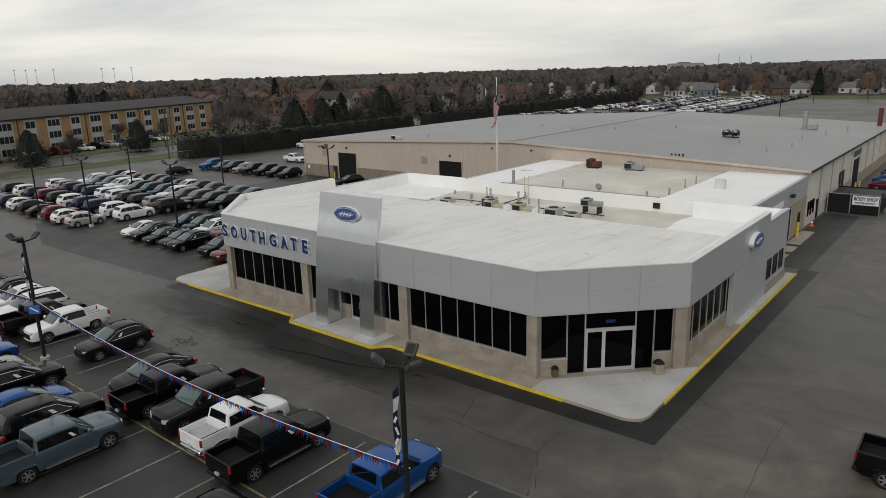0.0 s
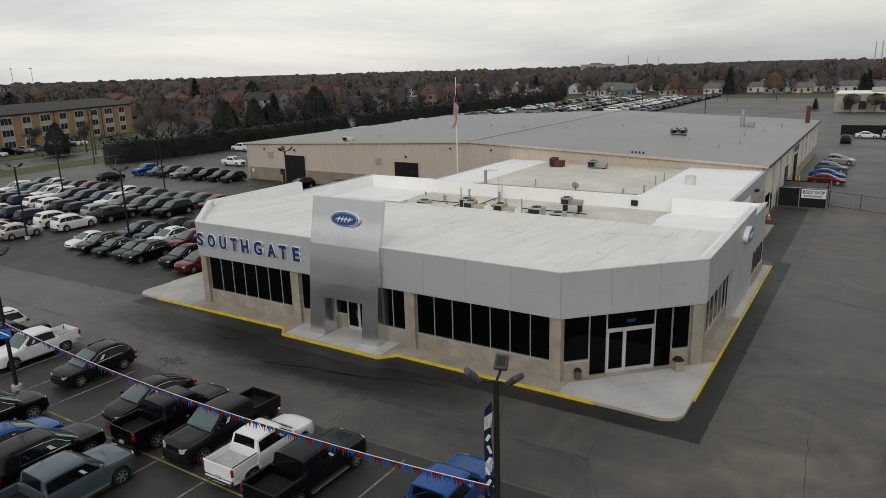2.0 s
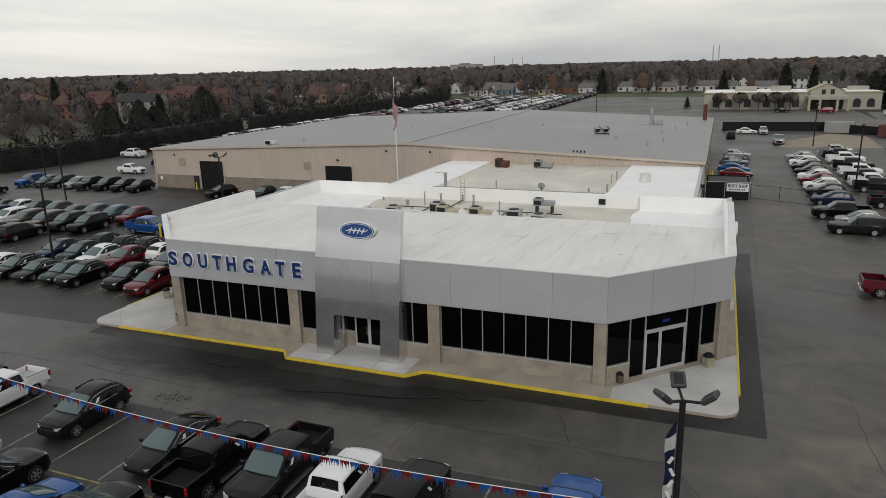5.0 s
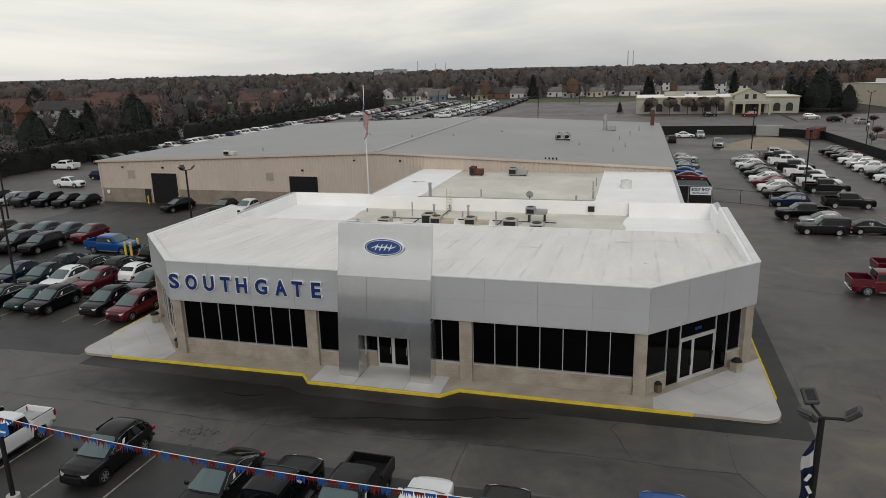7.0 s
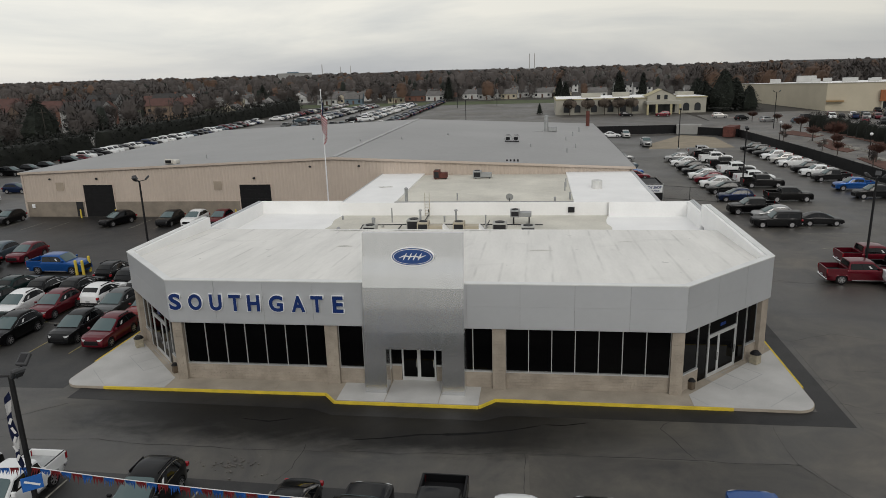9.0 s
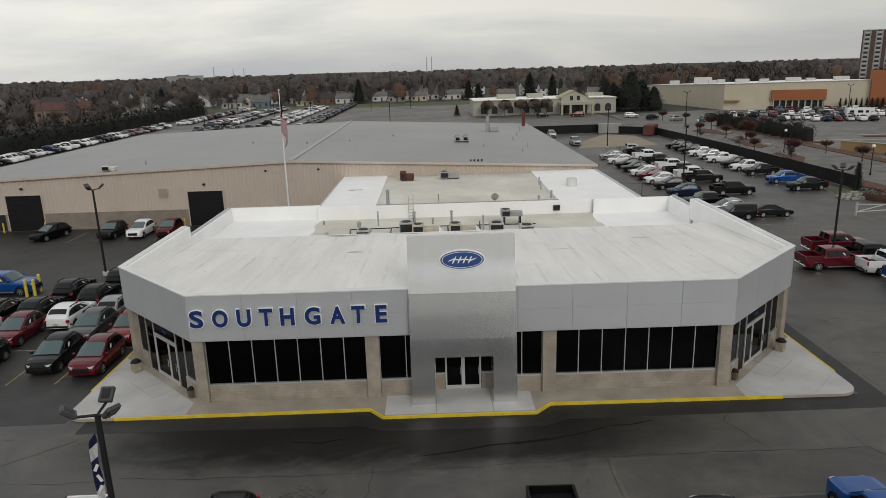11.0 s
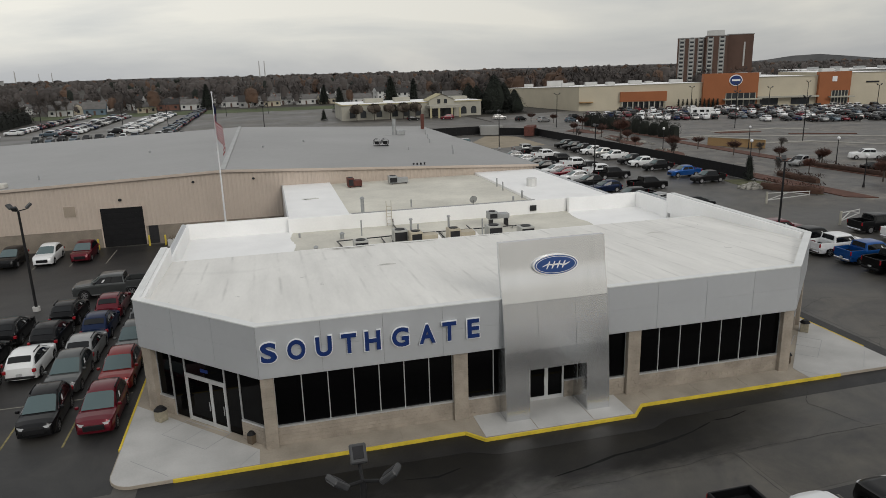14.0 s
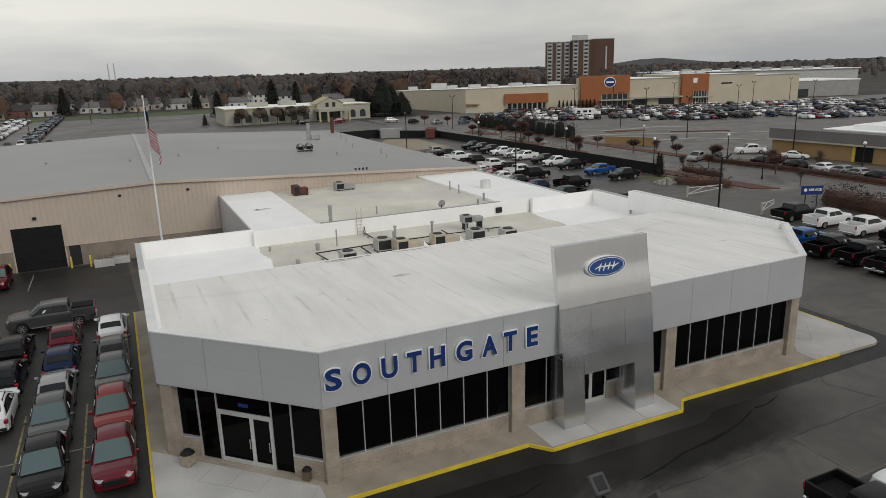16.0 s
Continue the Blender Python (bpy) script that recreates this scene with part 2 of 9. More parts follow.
M["galv"] = material("galv", (0.36, 0.37, 0.37), 0.5, metal=0.5, vary=0.15, scale=2)
M["hvac"] = material("hvac", (0.40, 0.40, 0.375), 0.6, vary=0.15, scale=1.5)
M["hvac_pale"] = material("hvac_pale", (0.62, 0.62, 0.60), 0.6, vary=0.12, scale=1.5)
M["hvac_tan"] = material("hvac_tan", (0.44, 0.39, 0.30), 0.6, vary=0.15, scale=1.5)
M["rust"] = material("rust", (0.11, 0.036, 0.027), 0.85, vary=0.3, scale=2)
M["sign_blue"] = material("sign_blue", (0.005, 0.026, 0.135), 0.35, vary=0.08, scale=1)
M["sign_white"] = material("sign_white", (0.78, 0.79, 0.80), 0.4, vary=0.04)
M["chrome"] = material("chrome", (0.7, 0.7, 0.72), 0.16, metal=1.0, vary=0.03)
M["bollard"] = material("bollard", (0.62, 0.47, 0.06), 0.6, vary=0.15, scale=2)
M["black_plastic"] = material("black_plastic", (0.015, 0.015, 0.016), 0.5, vary=0.15, spec=0.12)
M["bin_tan"] = material("bin_tan", (0.30, 0.27, 0.20), 0.85, vary=0.2, scale=6)
M["rubber"] = material("rubber", (0.016, 0.016, 0.017), 0.8, vary=0.15, spec=0.12)
M["rim"] = material("rim", (0.42, 0.42, 0.43), 0.35, metal=0.8, vary=0.1)
M["car_glass"] = material("car_glass", (0.004, 0.005, 0.006), 0.03, vary=0.0, spec=0.4)
# windscreen glass: the pale sky reflection is put into its base colour
M["screen_sky_glass"] = material("screen_sky_glass", (0.07, 0.108, 0.112), 0.04, vary=0.0, spec=0.6)
M["trim_black"] = material("trim_black", (0.014, 0.014, 0.015), 0.45, vary=0.1, spec=0.12)
M["lamp_clear"] = material("lamp_clear", (0.55, 0.56, 0.57), 0.2, metal=0.3, vary=0.05)
M["lamp_red"] = material("lamp_red", (0.27, 0.010, 0.016), 0.2, vary=0.05)
M["bed_pale"] = material("bed_pale", (0.42, 0.43, 0.43), 0.6, vary=0.15, scale=3)
M["bed_black"] = material("bed_black", (0.012, 0.012, 0.013), 0.7, vary=0.2, spec=0.12)
PAINT = dict(white=(0.76, 0.77, 0.77), black=(0.0025, 0.0025, 0.003), charcoal=(0.007, 0.0072, 0.008), silver=(0.30, 0.305, 0.305), pale=(0.50, 0.49, 0.47), red=(0.115, 0.006, 0.014),
             bright_red=(0.20, 0.018, 0.018), blue=(0.008, 0.075, 0.28), navy=(0.008, 0.018, 0.055), green=(0.008, 0.024, 0.024), grey=(0.075, 0.08, 0.08), steel=(0.085, 0.115, 0.14), bronze=(0.07, 0.06, 0.045))
for k, c in PAINT.items():
    M["paint_" + k] = material("paint_" + k, c, 0.4 if k == "white" else 0.3, metal=0.0 if k in ("white", "black", "charcoal") else 0.4, vary=0.03, coat=0.3 if k in ("black", "charcoal", "navy", "green") else 0.6, spec=0.12)

# ---- mesh helpers ----
def add_box(bm, x0, x1, y0, y1, z0, z1, bevel=0.0):
    vs = [bm.verts.new(p) for p in ((x0, y0, z0), (x1, y0, z0), (x1, y1, z0), (x0, y1, z0), (x0, y0, z1), (x1, y0, z1), (x1, y1, z1), (x0, y1, z1))]
    fs = [bm.faces.new([vs[i] for i in q]) for q in ((3, 2, 1, 0), (4, 5, 6, 7), (0, 1, 5, 4), (1, 2, 6, 5), (2, 3, 7, 6), (3, 0, 4, 7))]
    if bevel:
        es = list({e for f in fs for e in f.edges})
        bmesh.ops.bevel(bm, geom=es, offset=bevel, segments=1, affect="EDGES")
    return vs


def box(x0, x1, y0, y1, z0, z1, bevel=0.0):
    bm = bmesh.new()
    add_box(bm, x0, x1, y0, y1, z0, z1, bevel)
    return bm


def add_prism(bm, pts, z0, z1):
    """A straight prism over a plan polygon (counter-clockwise); z0 and z1 may be functions of (x, y)."""
    f0 = z0 if callable(z0) else (lambda x, y: z0)
    f1 = z1 if callable(z1) else (lambda x, y: z1)
    lo = [bm.verts.new((x, y, f0(x, y))) for x, y in pts]
    hi = [bm.verts.new((x, y, f1(x, y))) for x, y in pts]
    bm.faces.new(hi)
    bm.faces.new(lo[::-1])
    k = len(pts)
    for i in range(k):
        bm.faces.new((lo[i], lo[(i + 1) % k], hi[(i + 1) % k], hi[i]))
    return hi


def prism(pts, z0, z1):
    bm = bmesh.new()
    add_prism(bm, pts, z0, z1)
    return bm


def add_tube(bm, a, b, r, r2=None, sides=8, cap=True):
    a, b = Vector(a), Vector(b)
    r2 = r if r2 is None else r2
    d = (b - a)
    q = d.to_track_quat("Z", "Y")
    rings = []
    for p, rad in ((a, r), (b, r2)):
        rings.append([bm.verts.new(p + q @ Vector((rad * math.cos(2 * math.pi * i / sides), rad * math.sin(2 * math.pi * i / sides), 0))) for i in range(sides)])
    for i in range(sides):
        f = bm.faces.new((rings[0][i], rings[0][(i + 1) % sides], rings[1][(i + 1) % sides], rings[1][i]))
        f.smooth = sides > 5
    if cap:
        bm.faces.new(rings[0][::-1])
        bm.faces.new(rings[1])


def tube(a, b, r, r2=None, sides=8):
    bm = bmesh.new()
    add_tube(bm, a, b, r, r2, sides)
    return bm


def mesh_of(name, bm, mats):
    me = bpy.data.meshes.new(name)
    bmesh.ops.recalc_face_normals(bm, faces=bm.faces) if len(bm.faces) < 60000 else None
    bm.to_mesh(me)
    bm.free()
    me.set_sharp_from_angle(angle=radians(32))
    for m in (mats if isinstance(mats, (list, tuple)) else [mats]):
        me.materials.append(m)
    return me


def part(name, bm, mat, parent=None, label="", kind="", category="", group=""):
    ob = new(name, mesh_of(name, bm, mat))
    ob.parent = parent
    return tagged(ob, label, category, group, kind)


def piece(name, me, parent, m=None):
    ob = new(name, me)
    ob.parent = parent
    if m is not None:
        ob.matrix_basis = m
    return ob


def thing(name, label, category, m=None, group="", kind=""):
    ob = new(name)
    ob.empty_display_size = 0.2
    if m is not None:
        ob.matrix_basis = m
    return tagged(ob, label, category, group, kind)


def structure(name, bm, mat, label, category):
    return part(name, bm, mat, None, label, "structure", category)

# ---- ground ----
def sheet(name, pts, z, mat, label, category, thick=0.02):
    return structure(name, prism(pts, z - thick, z), mat, label, category)


def rect(x0, x1, y0, y1):
    return [(x0, y0), (x1, y0), (x1, y1), (x0, y1)]


sheet("ground", rect(-4500, 4500, -1500, 4800), -0.06, M["far_ground"], "dull brown autumn ground reaching to the horizon", "ground", 0.5)
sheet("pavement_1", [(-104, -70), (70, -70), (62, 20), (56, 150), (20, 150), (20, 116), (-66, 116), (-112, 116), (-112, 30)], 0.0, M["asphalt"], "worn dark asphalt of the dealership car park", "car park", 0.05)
# darker apron of newer asphalt round the pavement slab
apron = [(-20.5, -2.6), (-5.5, -2.75), (-4.2, -3.35), (4.0, -3.35), (5.3, -2.7), (22.9, -2.55), (23.1, 31.5), (21.6, 31.5), (21.6, -1.0), (4.4, -1.0), (3.6, -1.9), (-4.3, -1.9), (-5.3, -1.0), (-20.5, -1.0)]
sheet("pavement_2", apron, 0.006, M["asphalt_dark"], "strip of newer black asphalt beside the kerb", "asphalt patch", 0.01)
sheet("pavement_10", [(-38, -23.4), (20.6, -23.4), (20.8, -9.6), (6, -10.1), (-12, -9.7), (-38, -9.4)], 0.004, M["asphalt_lot"], "dark damp asphalt of the front stalls", "car park", 0.01)
sheet("pavement_3", [(23.15, -2.7), (19.2, -6.4), (21.5, -13), (24, -30), (36, -30), (34.5, 8), (30, 9.3), (26.6, 10.3), (23.4, 8.6)], 0.006, M["asphalt_mid"], "paler worn asphalt patch in the drive", "asphalt patch", 0.01)
sheet("pavement_4", [(6.5, -6.5), (18.9, -6.35), (20.3, -9.4), (6.6, -9.9)], 0.006, M["asphalt_worn"], "paler worn asphalt patch in the drive", "asphalt patch", 0.01)
sheet("pavement_6", [(23.78, 22.5), (33, 21), (32.6, 55), (23.8, 56)], 0.006, M["asphalt_mid"], "paler worn asphalt patch in the drive", "asphalt patch", 0.01)

sheet("pavement_13", rect(18.6, 22.2, 31.6, 57), 0.005, M["asphalt_lot"], "strip of newer black asphalt beside the service wing", "asphalt patch", 0.01)
sheet("pavement_12", [(-60, 2), (-47, -2.2), (-21.6, -1.4), (-21.4, 30), (-22, 47.6), (-62, 47.6)], 0.004, M["asphalt_lot"], "dark damp asphalt of the west stalls", "car park", 0.01)

# cracks and seams in the asphalt
rng = random.Random(5)
def crack(run, w=0.013):
    bm = bmesh.new()
    rows, off = [], 0.0
    for (x0, y0), (x1, y1) in zip(run, run[1:]):
        n = max(4, int(math.hypot(x1 - x0, y1 - y0) / 0.6))
        nx, ny = -(y1 - y0), (x1 - x0)
        k = math.hypot(nx, ny)
        for i in range(n + 1 if (x1, y1) == run[-1] else n):
            t = i / n
            off = off * 0.8 + rng.uniform(-0.09, 0.09)
            ww = w * rng.uniform(0.25, 1.4)
            cx, cy = x0 + (x1 - x0) * t + nx / k * off, y0 + (y1 - y0) * t + ny / k * off
            rows.append((bm.verts.new((cx - nx / k * ww, cy - ny / k * ww, 0.011)), bm.verts.new((cx + nx / k * ww, cy + ny / k * ww, 0.011))))
    for a, b in zip(rows, rows[1:]):
        bm.faces.new((a[0], b[0], b[1], a[1]))
    part("asphalt_crack", bm, M["crack"], None, "thin dark crack across the asphalt drive", "structure", "crack")


for run in ([(-34, -7.4), (-16.3, -6.9), (-7.5, -7.0), (-0.4, -6.8), (6.3, -6.4), (13, -6.3), (19, -6.25)], [(-4.7, -6.4), (-4.7, -8.5), (-5.2, -9.6)], [(6.3, -6.4), (6.45, -9.9)], [(18.8, -2.8), (18.9, -6.2), (20.6, -8.9), (21.5, -13)],
            [(23.1, 0.1), (24.5, -1.0), (26.0, -1.0)], [(25.6, 4.2), (27.15, 4.0), (30.1, 4.1), (36, 3.2)], [(27.15, 4.0), (27.2, 0.0), (27.4, -4.0), (28.0, -14)], [(22.9, 3.2), (24.1, 2.6), (23.0, 1.3)], [(23.4, 8.6), (26.6, 10.3), (29.5, 9.3), (35, 8.0)],
            [(21.9, 26.9), (25.45, 22.9), (28.0, 21.8), (34, 20.5)], [(14.2, -2.3), (13.3, -3.4), (14.4, -6.2)], [(-30, -9.5), (-23.5, -3), (-40, 1.5)], [(-46, 0), (-36, -10)], [(23.5, 24.5), (23.6, 29.0), (23.7, 41.3), (23.75, 50)], [(24, -14), (23, -30)], [(-24, -6.5), (-20, -3.2)]):
    crack(run)
# long tar streak and small damp stains along the drive
def stain(points, w, mat, label, z=0.009):
    bm = bmesh.new()
    rows = []
    n = len(points) - 1
    for i in range(n * 6 + 1):
        k, f = min(n - 1, i // 6), (i - 6 * min(n - 1, i // 6)) / 6
        x, y = points[k][0] + (points[k + 1][0] - points[k][0]) * f, points[k][1] + (points[k + 1][1] - points[k][1]) * f
        dx, dy = points[k + 1][0] - points[k][0], points[k + 1][1] - points[k][1]
        h = math.hypot(dx, dy)
        t = i / (n * 6)
        ww = w * (0.15 + math.sin(math.pi * t) ** 0.6) * rng.uniform(0.5, 1.2)
        rows.append([bm.verts.new((p, q, z(p, q) if callable(z) else z)) for p, q in ((x - dy / h * ww, y + dx / h * ww), (x + dy / h * ww * 0.8, y - dx / h * ww * 0.8))])
    for a, b in zip(rows, rows[1:]):
        bm.faces.new((a[0], b[0], b[1], a[1]))
    part("stain", bm, mat, None, label, "structure", "stain")


stain([(7.1, -3.6), (5.6, -4.2), (4.3, -4.55), (2.6, -4.85), (1.0, -5.0), (-0.8, -5.5), (-2.4, -5.8)], 0.10, M["tar"], "dark tar streak on the asphalt drive")
for run, w in (([(9.6, -3.1), (8.3, -3.5), (7.2, -3.5)], 0.05), ([(-6.2, -3.9), (-7.4, -4.3), (-9.0, -4.1)], 0.07)):
    stain(run, w, M["tar"], "small dark tar streak on the asphalt drive")
pothole = bmesh.new()
for i in range(60):
    a, r = rng.uniform(0, 6.28), abs(rng.gauss(0, 0.5))
    s = rng.uniform(0.03, 0.12)
    add_box(pothole, -7.6 + r * 1.5 * math.cos(a), -7.6 + r * 1.5 * math.cos(a) + s, -8.6 + r * math.sin(a), -8.6 + r * math.sin(a) + s, 0.0, 0.02 + s * 0.3)
part("asphalt_rubble", pothole, M["asphalt_pale"], None, "broken asphalt crumbs round a pothole", "stuff", "rubble")

# painted stall lines
def line(x0, y0, x1, y1, mat, w=0.05):
    nx, ny = -(y1 - y0), (x1 - x0)
    k = math.hypot(nx, ny) / w
    nx, ny = nx / k, ny / k
    part("stall_line", prism([(x0 - nx, y0 - ny), (x1 - nx, y1 - ny), (x1 + nx, y1 + ny), (x0 + nx, y0 + ny)], 0.005, 0.013), mat, None, "worn painted stall line on asphalt", "structure", "line")


for i in range(16):
    x = -31.55 + 3.33 * i
    line(x, -10.4, x, -15.95, M["line_white"])
    line(x, -16.25, x, -21.7, M["line_white"])
line(-34, -16.1, 19.6, -16.1, M["line_yellow"])
for i in range(9):
    x = -24.8 - 3.0 * i
    line(x, 3.6, x, 9.0, M["line_yellow"])
    line(x, 9.2, x, 14.4, M["line_yellow"])
line(-50, 9.1, -22.4, 9.1, M["line_white"])
for i in range(14):
    line(34.5, 2.0 + 3.1 * i, 40.8, 2.0 + 3.1 * i, M["line_white"])
for i in range(7):
    line(44.8, 6.0 + 3.4 * i, 51.0, 6.0 + 3.4 * i, M["line_white"])
for i in range(12):
    line(-54 - 3.4 * i, 44.8, -54 - 3.4 * i, 39.8, M["line_white"])
for i in range(6):
    line(-46.6 + 3.3 * i, 46.2, -46.6 + 3.3 * i, 40.8, M["line_white"])

# ---- pavement slab with kerb round the showroom ----
def arc(cx, cy, r, a0, a1, n=6):
    return [(cx + r * math.cos(radians(a0 + (a1 - a0) * i / n)), cy + r * math.sin(radians(a0 + (a1 - a0) * i / n))) for i in range(n + 1)]


slab_edge = ([(-21.85, 29.6)] + arc(-20.7, -0.15, 1.15, 180, 265) + [(-5.19, -1.14), (-4.42, -2.05), (3.73, -2.05), (4.62, -1.14)] + arc(20.55, -0.1, 1.15, -85, 0) + [(21.72, 29.6)])
kerb_z = 0.15
slab = structure("walkway", prism(slab_edge, -0.02, kerb_z), M["concrete_old"], "raised concrete walkway round the showroom", "pavement")
def paving(pts, mat, name="paving_slab"):
    part(name, prism(pts, kerb_z - 0.02, kerb_z + 0.012), mat, slab)


for pts in ([(-21.8, 6.9), (-21.8, 0.0), *arc(-20.7, -0.15, 1.12, 182, 264, 6), (-15.2, -1.1), (-15.2, 0.2)], [(15.3, 0.2), (15.3, -1.1), *arc(20.55, -0.1, 1.12, -84, -2, 6), (21.67, 6.9)]):
    paving(pts, M["concrete"])
for x0, x1 in ((-4.35, -1.62), (-1.58, 1.45), (1.49, 3.7)):
    paving([(x0, -1.9), (x1, -1.9), (x1, 0.9), (x0, 0.9)], M["concrete"])
for s in (-1, 1):
    for i in range(3):
        a = 5.35 + 3.0 * i
        x0, x1 = sorted((s * a, s * (a + 2.96)))
        paving([(x0, -1.02), (x1, -1.02), (x1, 0.2), (x0, 0.2)], M["concrete_old"])
paving([(21.12, 15.2), (21.62, 15.2), (21.62, 29.4), (21.12, 29.4)], M["concrete"])
# dark scored joints in the entrance slabs
for s in (-1, 1):
    for (ax, ay, bx, by) in ((16.68, 2.21, 18.94, 4.32), (17.78, 1.01, 20.04, 3.15), (16.68, 2.21, 17.78, 1.01), (18.94, 4.32, 20.04, 3.15), (17.81, 3.27, 18.91, 2.08), (19.24, -0.94, 21.15, 0.93), (15.3, 0.1, 16.1, -1.0)):
        k = 0.014 / math.hypot(bx - ax, by - ay)
        nx, ny = -(by - ay) * k, (bx - ax) * k
        part("joint", prism([(s * (ax - nx), ay - ny), (s * (bx - nx), by - ny), (s * (bx + nx), by + ny), (s * (ax + nx), ay + ny)][::s], kerb_z + 0.008, kerb_z + 0.017), M["joint"], slab)
def kerb(points, mat, name):
    bm = bmesh.new()
    for (x0, y0), (x1, y1) in zip(points, points[1:]):
        k = 0.055 / math.hypot(x1 - x0, y1 - y0)
        nx, ny = -(y1 - y0) * k, (x1 - x0) * k
        add_prism(bm, [(x0 - nx, y0 - ny), (x1 - nx, y1 - ny), (x1 + nx, y1 + ny), (x0 + nx, y0 + ny)], -0.02, kerb_z + 0.012)
    return part(name, bm, mat, slab, "yellow painted concrete kerb" if mat == M["kerb_yellow"] else "")


kerb([(-19.0, -1.27), (-5.19, -1.14), (-4.42, -2.05), (3.73, -2.05), (4.62, -1.14), (17.3, -1.22)], M["kerb_yellow"], "kerb")
kerb([(21.74, 1.6), (21.74, 29.6)], M["kerb_yellow"], "kerb")
kerb([(-21.87, 2.2), (-21.87, 29.6)], M["kerb_yellow"], "kerb")

# ---- showroom building ----
showroom = thing("showroom", "single-storey car showroom with grey panel fascia, black glass and stone base", "building", kind="structure")
A, B, C, D = (-14.87, 0.0), (14.87, 0.0), (21.12, 6.23), (-21.1, 6.23)
ZB, ZT = 3.97, 6.57


def side(p0, p1):
    """Local frame of a wall face: u along it, v inwards, z up."""
    d = (Vector(p1) - Vector(p0)).normalized()
    return Matrix(((d.x, -d.y, 0, p0[0]), (d.y, d.x, 0, p0[1]), (0, 0, 1, 0), (0, 0, 0, 1))), (Vector(p1) - Vector(p0)).length


def put(name, bm, mat, m, parent=showroom, label=""):
    bm.transform(m)
    return part(name, bm, mat, parent, label)


def panels(m, u0, u1, step, z0, z1, rows, mat=M["panel"], off=-0.03):
    n = max(1, round((u1 - u0) / step))
    w, hgt = (u1 - u0) / n, (z1 - z0) / rows
    for i in range(n):
        for j in range(rows):
            put("panel", box(u0 + w * i + 0.009, u0 + w * (i + 1) - 0.009, off, 0.02, z0 + hgt * j + 0.0025, z0 + hgt * (j + 1) - 0.0025), mat, m)


def fascia(p0, p1, ztop0=ZT, ztop1=ZT):
    m, L = side(p0, p1)
    bm = bmesh.new()
    add_box(bm, 0, L, 0, 0.12, ZB, ZT - 0.055)
    put("fascia", bm, M["joint"], m, label="recessed backing of the fascia panels")
    put("parapet_lining", box(0.05, L - 0.05, 0.12, 0.34, ZB, ZT - 0.06), M["roof_white"], m, label="white lapped parapet lining")
    panels(m, 0.0, L, 2.95, ZB - 0.01, ZT - 0.06, 2)
    put("parapet_cap", box(-0.02, L + 0.02, -0.06, 0.36, ZT - 0.06, ZT + 0.001 * (round(L * 7) % 5)), M["cap"], m, label="pale metal parapet cap")
    put("soffit", box(0, L, 0.0, 0.75, ZB - 0.08, ZB - 0.02), M["panel"], m)
    return m, L


front, LF = fascia(A, B)
south_east, LC = fascia(B, C)
east, LE = fascia(C, (C[0], 22.37))
south_west, _ = fascia(D, A)
west, LW = fascia((D[0], 17.5), D)

# block wall below the glass and block columns, course by course
BW, BH = 0.40, 0.20
block_mesh = {}
def block_piece(w, h=BH, d=0.2):
    key = (round(w, 3), round(h, 3), d)
    if key not in block_mesh:
        block_mesh[key] = mesh_of("block", box(0.003, w - 0.003, 0, d, 0.003, h - 0.003, 0.004), M["block"])
    return block_mesh[key]


def block_wall(m, u0, u1, z0, z1, v=0.30, single=True):
    put("wall", box(u0, u1, v + 0.02, v + 0.35, z0, z1), M["mortar"], m, label="mortar bed of the block wall")
    rows = round((z1 - z0) / BH)
    h = (z1 - z0) / rows
    bm = None if single else bmesh.new()
    for j in range(rows):
        u = u0 - (BW / 2 if j % 2 else 0)
        while u < u1 - 0.02:
            a, b = max(u, u0), min(u + BW, u1)
            if b - a > 0.05:
                dv = rng.uniform(0, 0.008)
                if single:
                    piece("block", block_piece(b - a, h), showroom, m @ pose(a, v + dv, z0 + j * h))
                else:
                    add_box(bm, a + 0.006, b - 0.006, v + dv, v + 0.2, z0 + j * h + 0.006, z0 + (j + 1) * h - 0.006)
            u += BW
    if bm is not None:
        put("block_course", bm, M["block"], m)


def glazing(m, u0, u1, cuts, z0=1.17, z1=ZB - 0.01, v=0.43):
    """Panes of black glass between mullions."""
    edges = [u0, *cuts, u1]
    for a, b in zip(edges, edges[1:]):
        put("pane", box(a + 0.02, b - 0.02, v, v + 0.03, z0 + 0.03, z1), M["glass_dark"], m)
    for c in edges:
        put("mullion", box(c - 0.024, c + 0.024, v - 0.05, v + 0.05, z0, z1), M["mullion"], m)
    put("sill", box(u0, u1, v - 0.12, v + 0.05, z0 - 0.07, z0 + 0.02), M["mullion"], m)


def column(m, u0, u1, v=0.08):
    put("column", box(u0 + 0.02, u1 - 0.02, v + 0.02, v + 0.6, 0.15, ZB - 0.05), M["mortar"], m, label="block column")
    rows = 19
    h = (ZB - 0.05 - 0.15) / rows
    bm = bmesh.new()
    for j in range(rows):
        split = (u0 + u1) / 2 + (0.1 if j % 2 else -0.1)
        for a, b in ((u0, split), (split, u1)):
            add_box(bm, a + 0.003, b - 0.003, v + rng.uniform(0, 0.012), v + 0.62, 0.153 + j * h, 0.147 + (j + 1) * h)
    put("block_course", bm, M["block"], m)


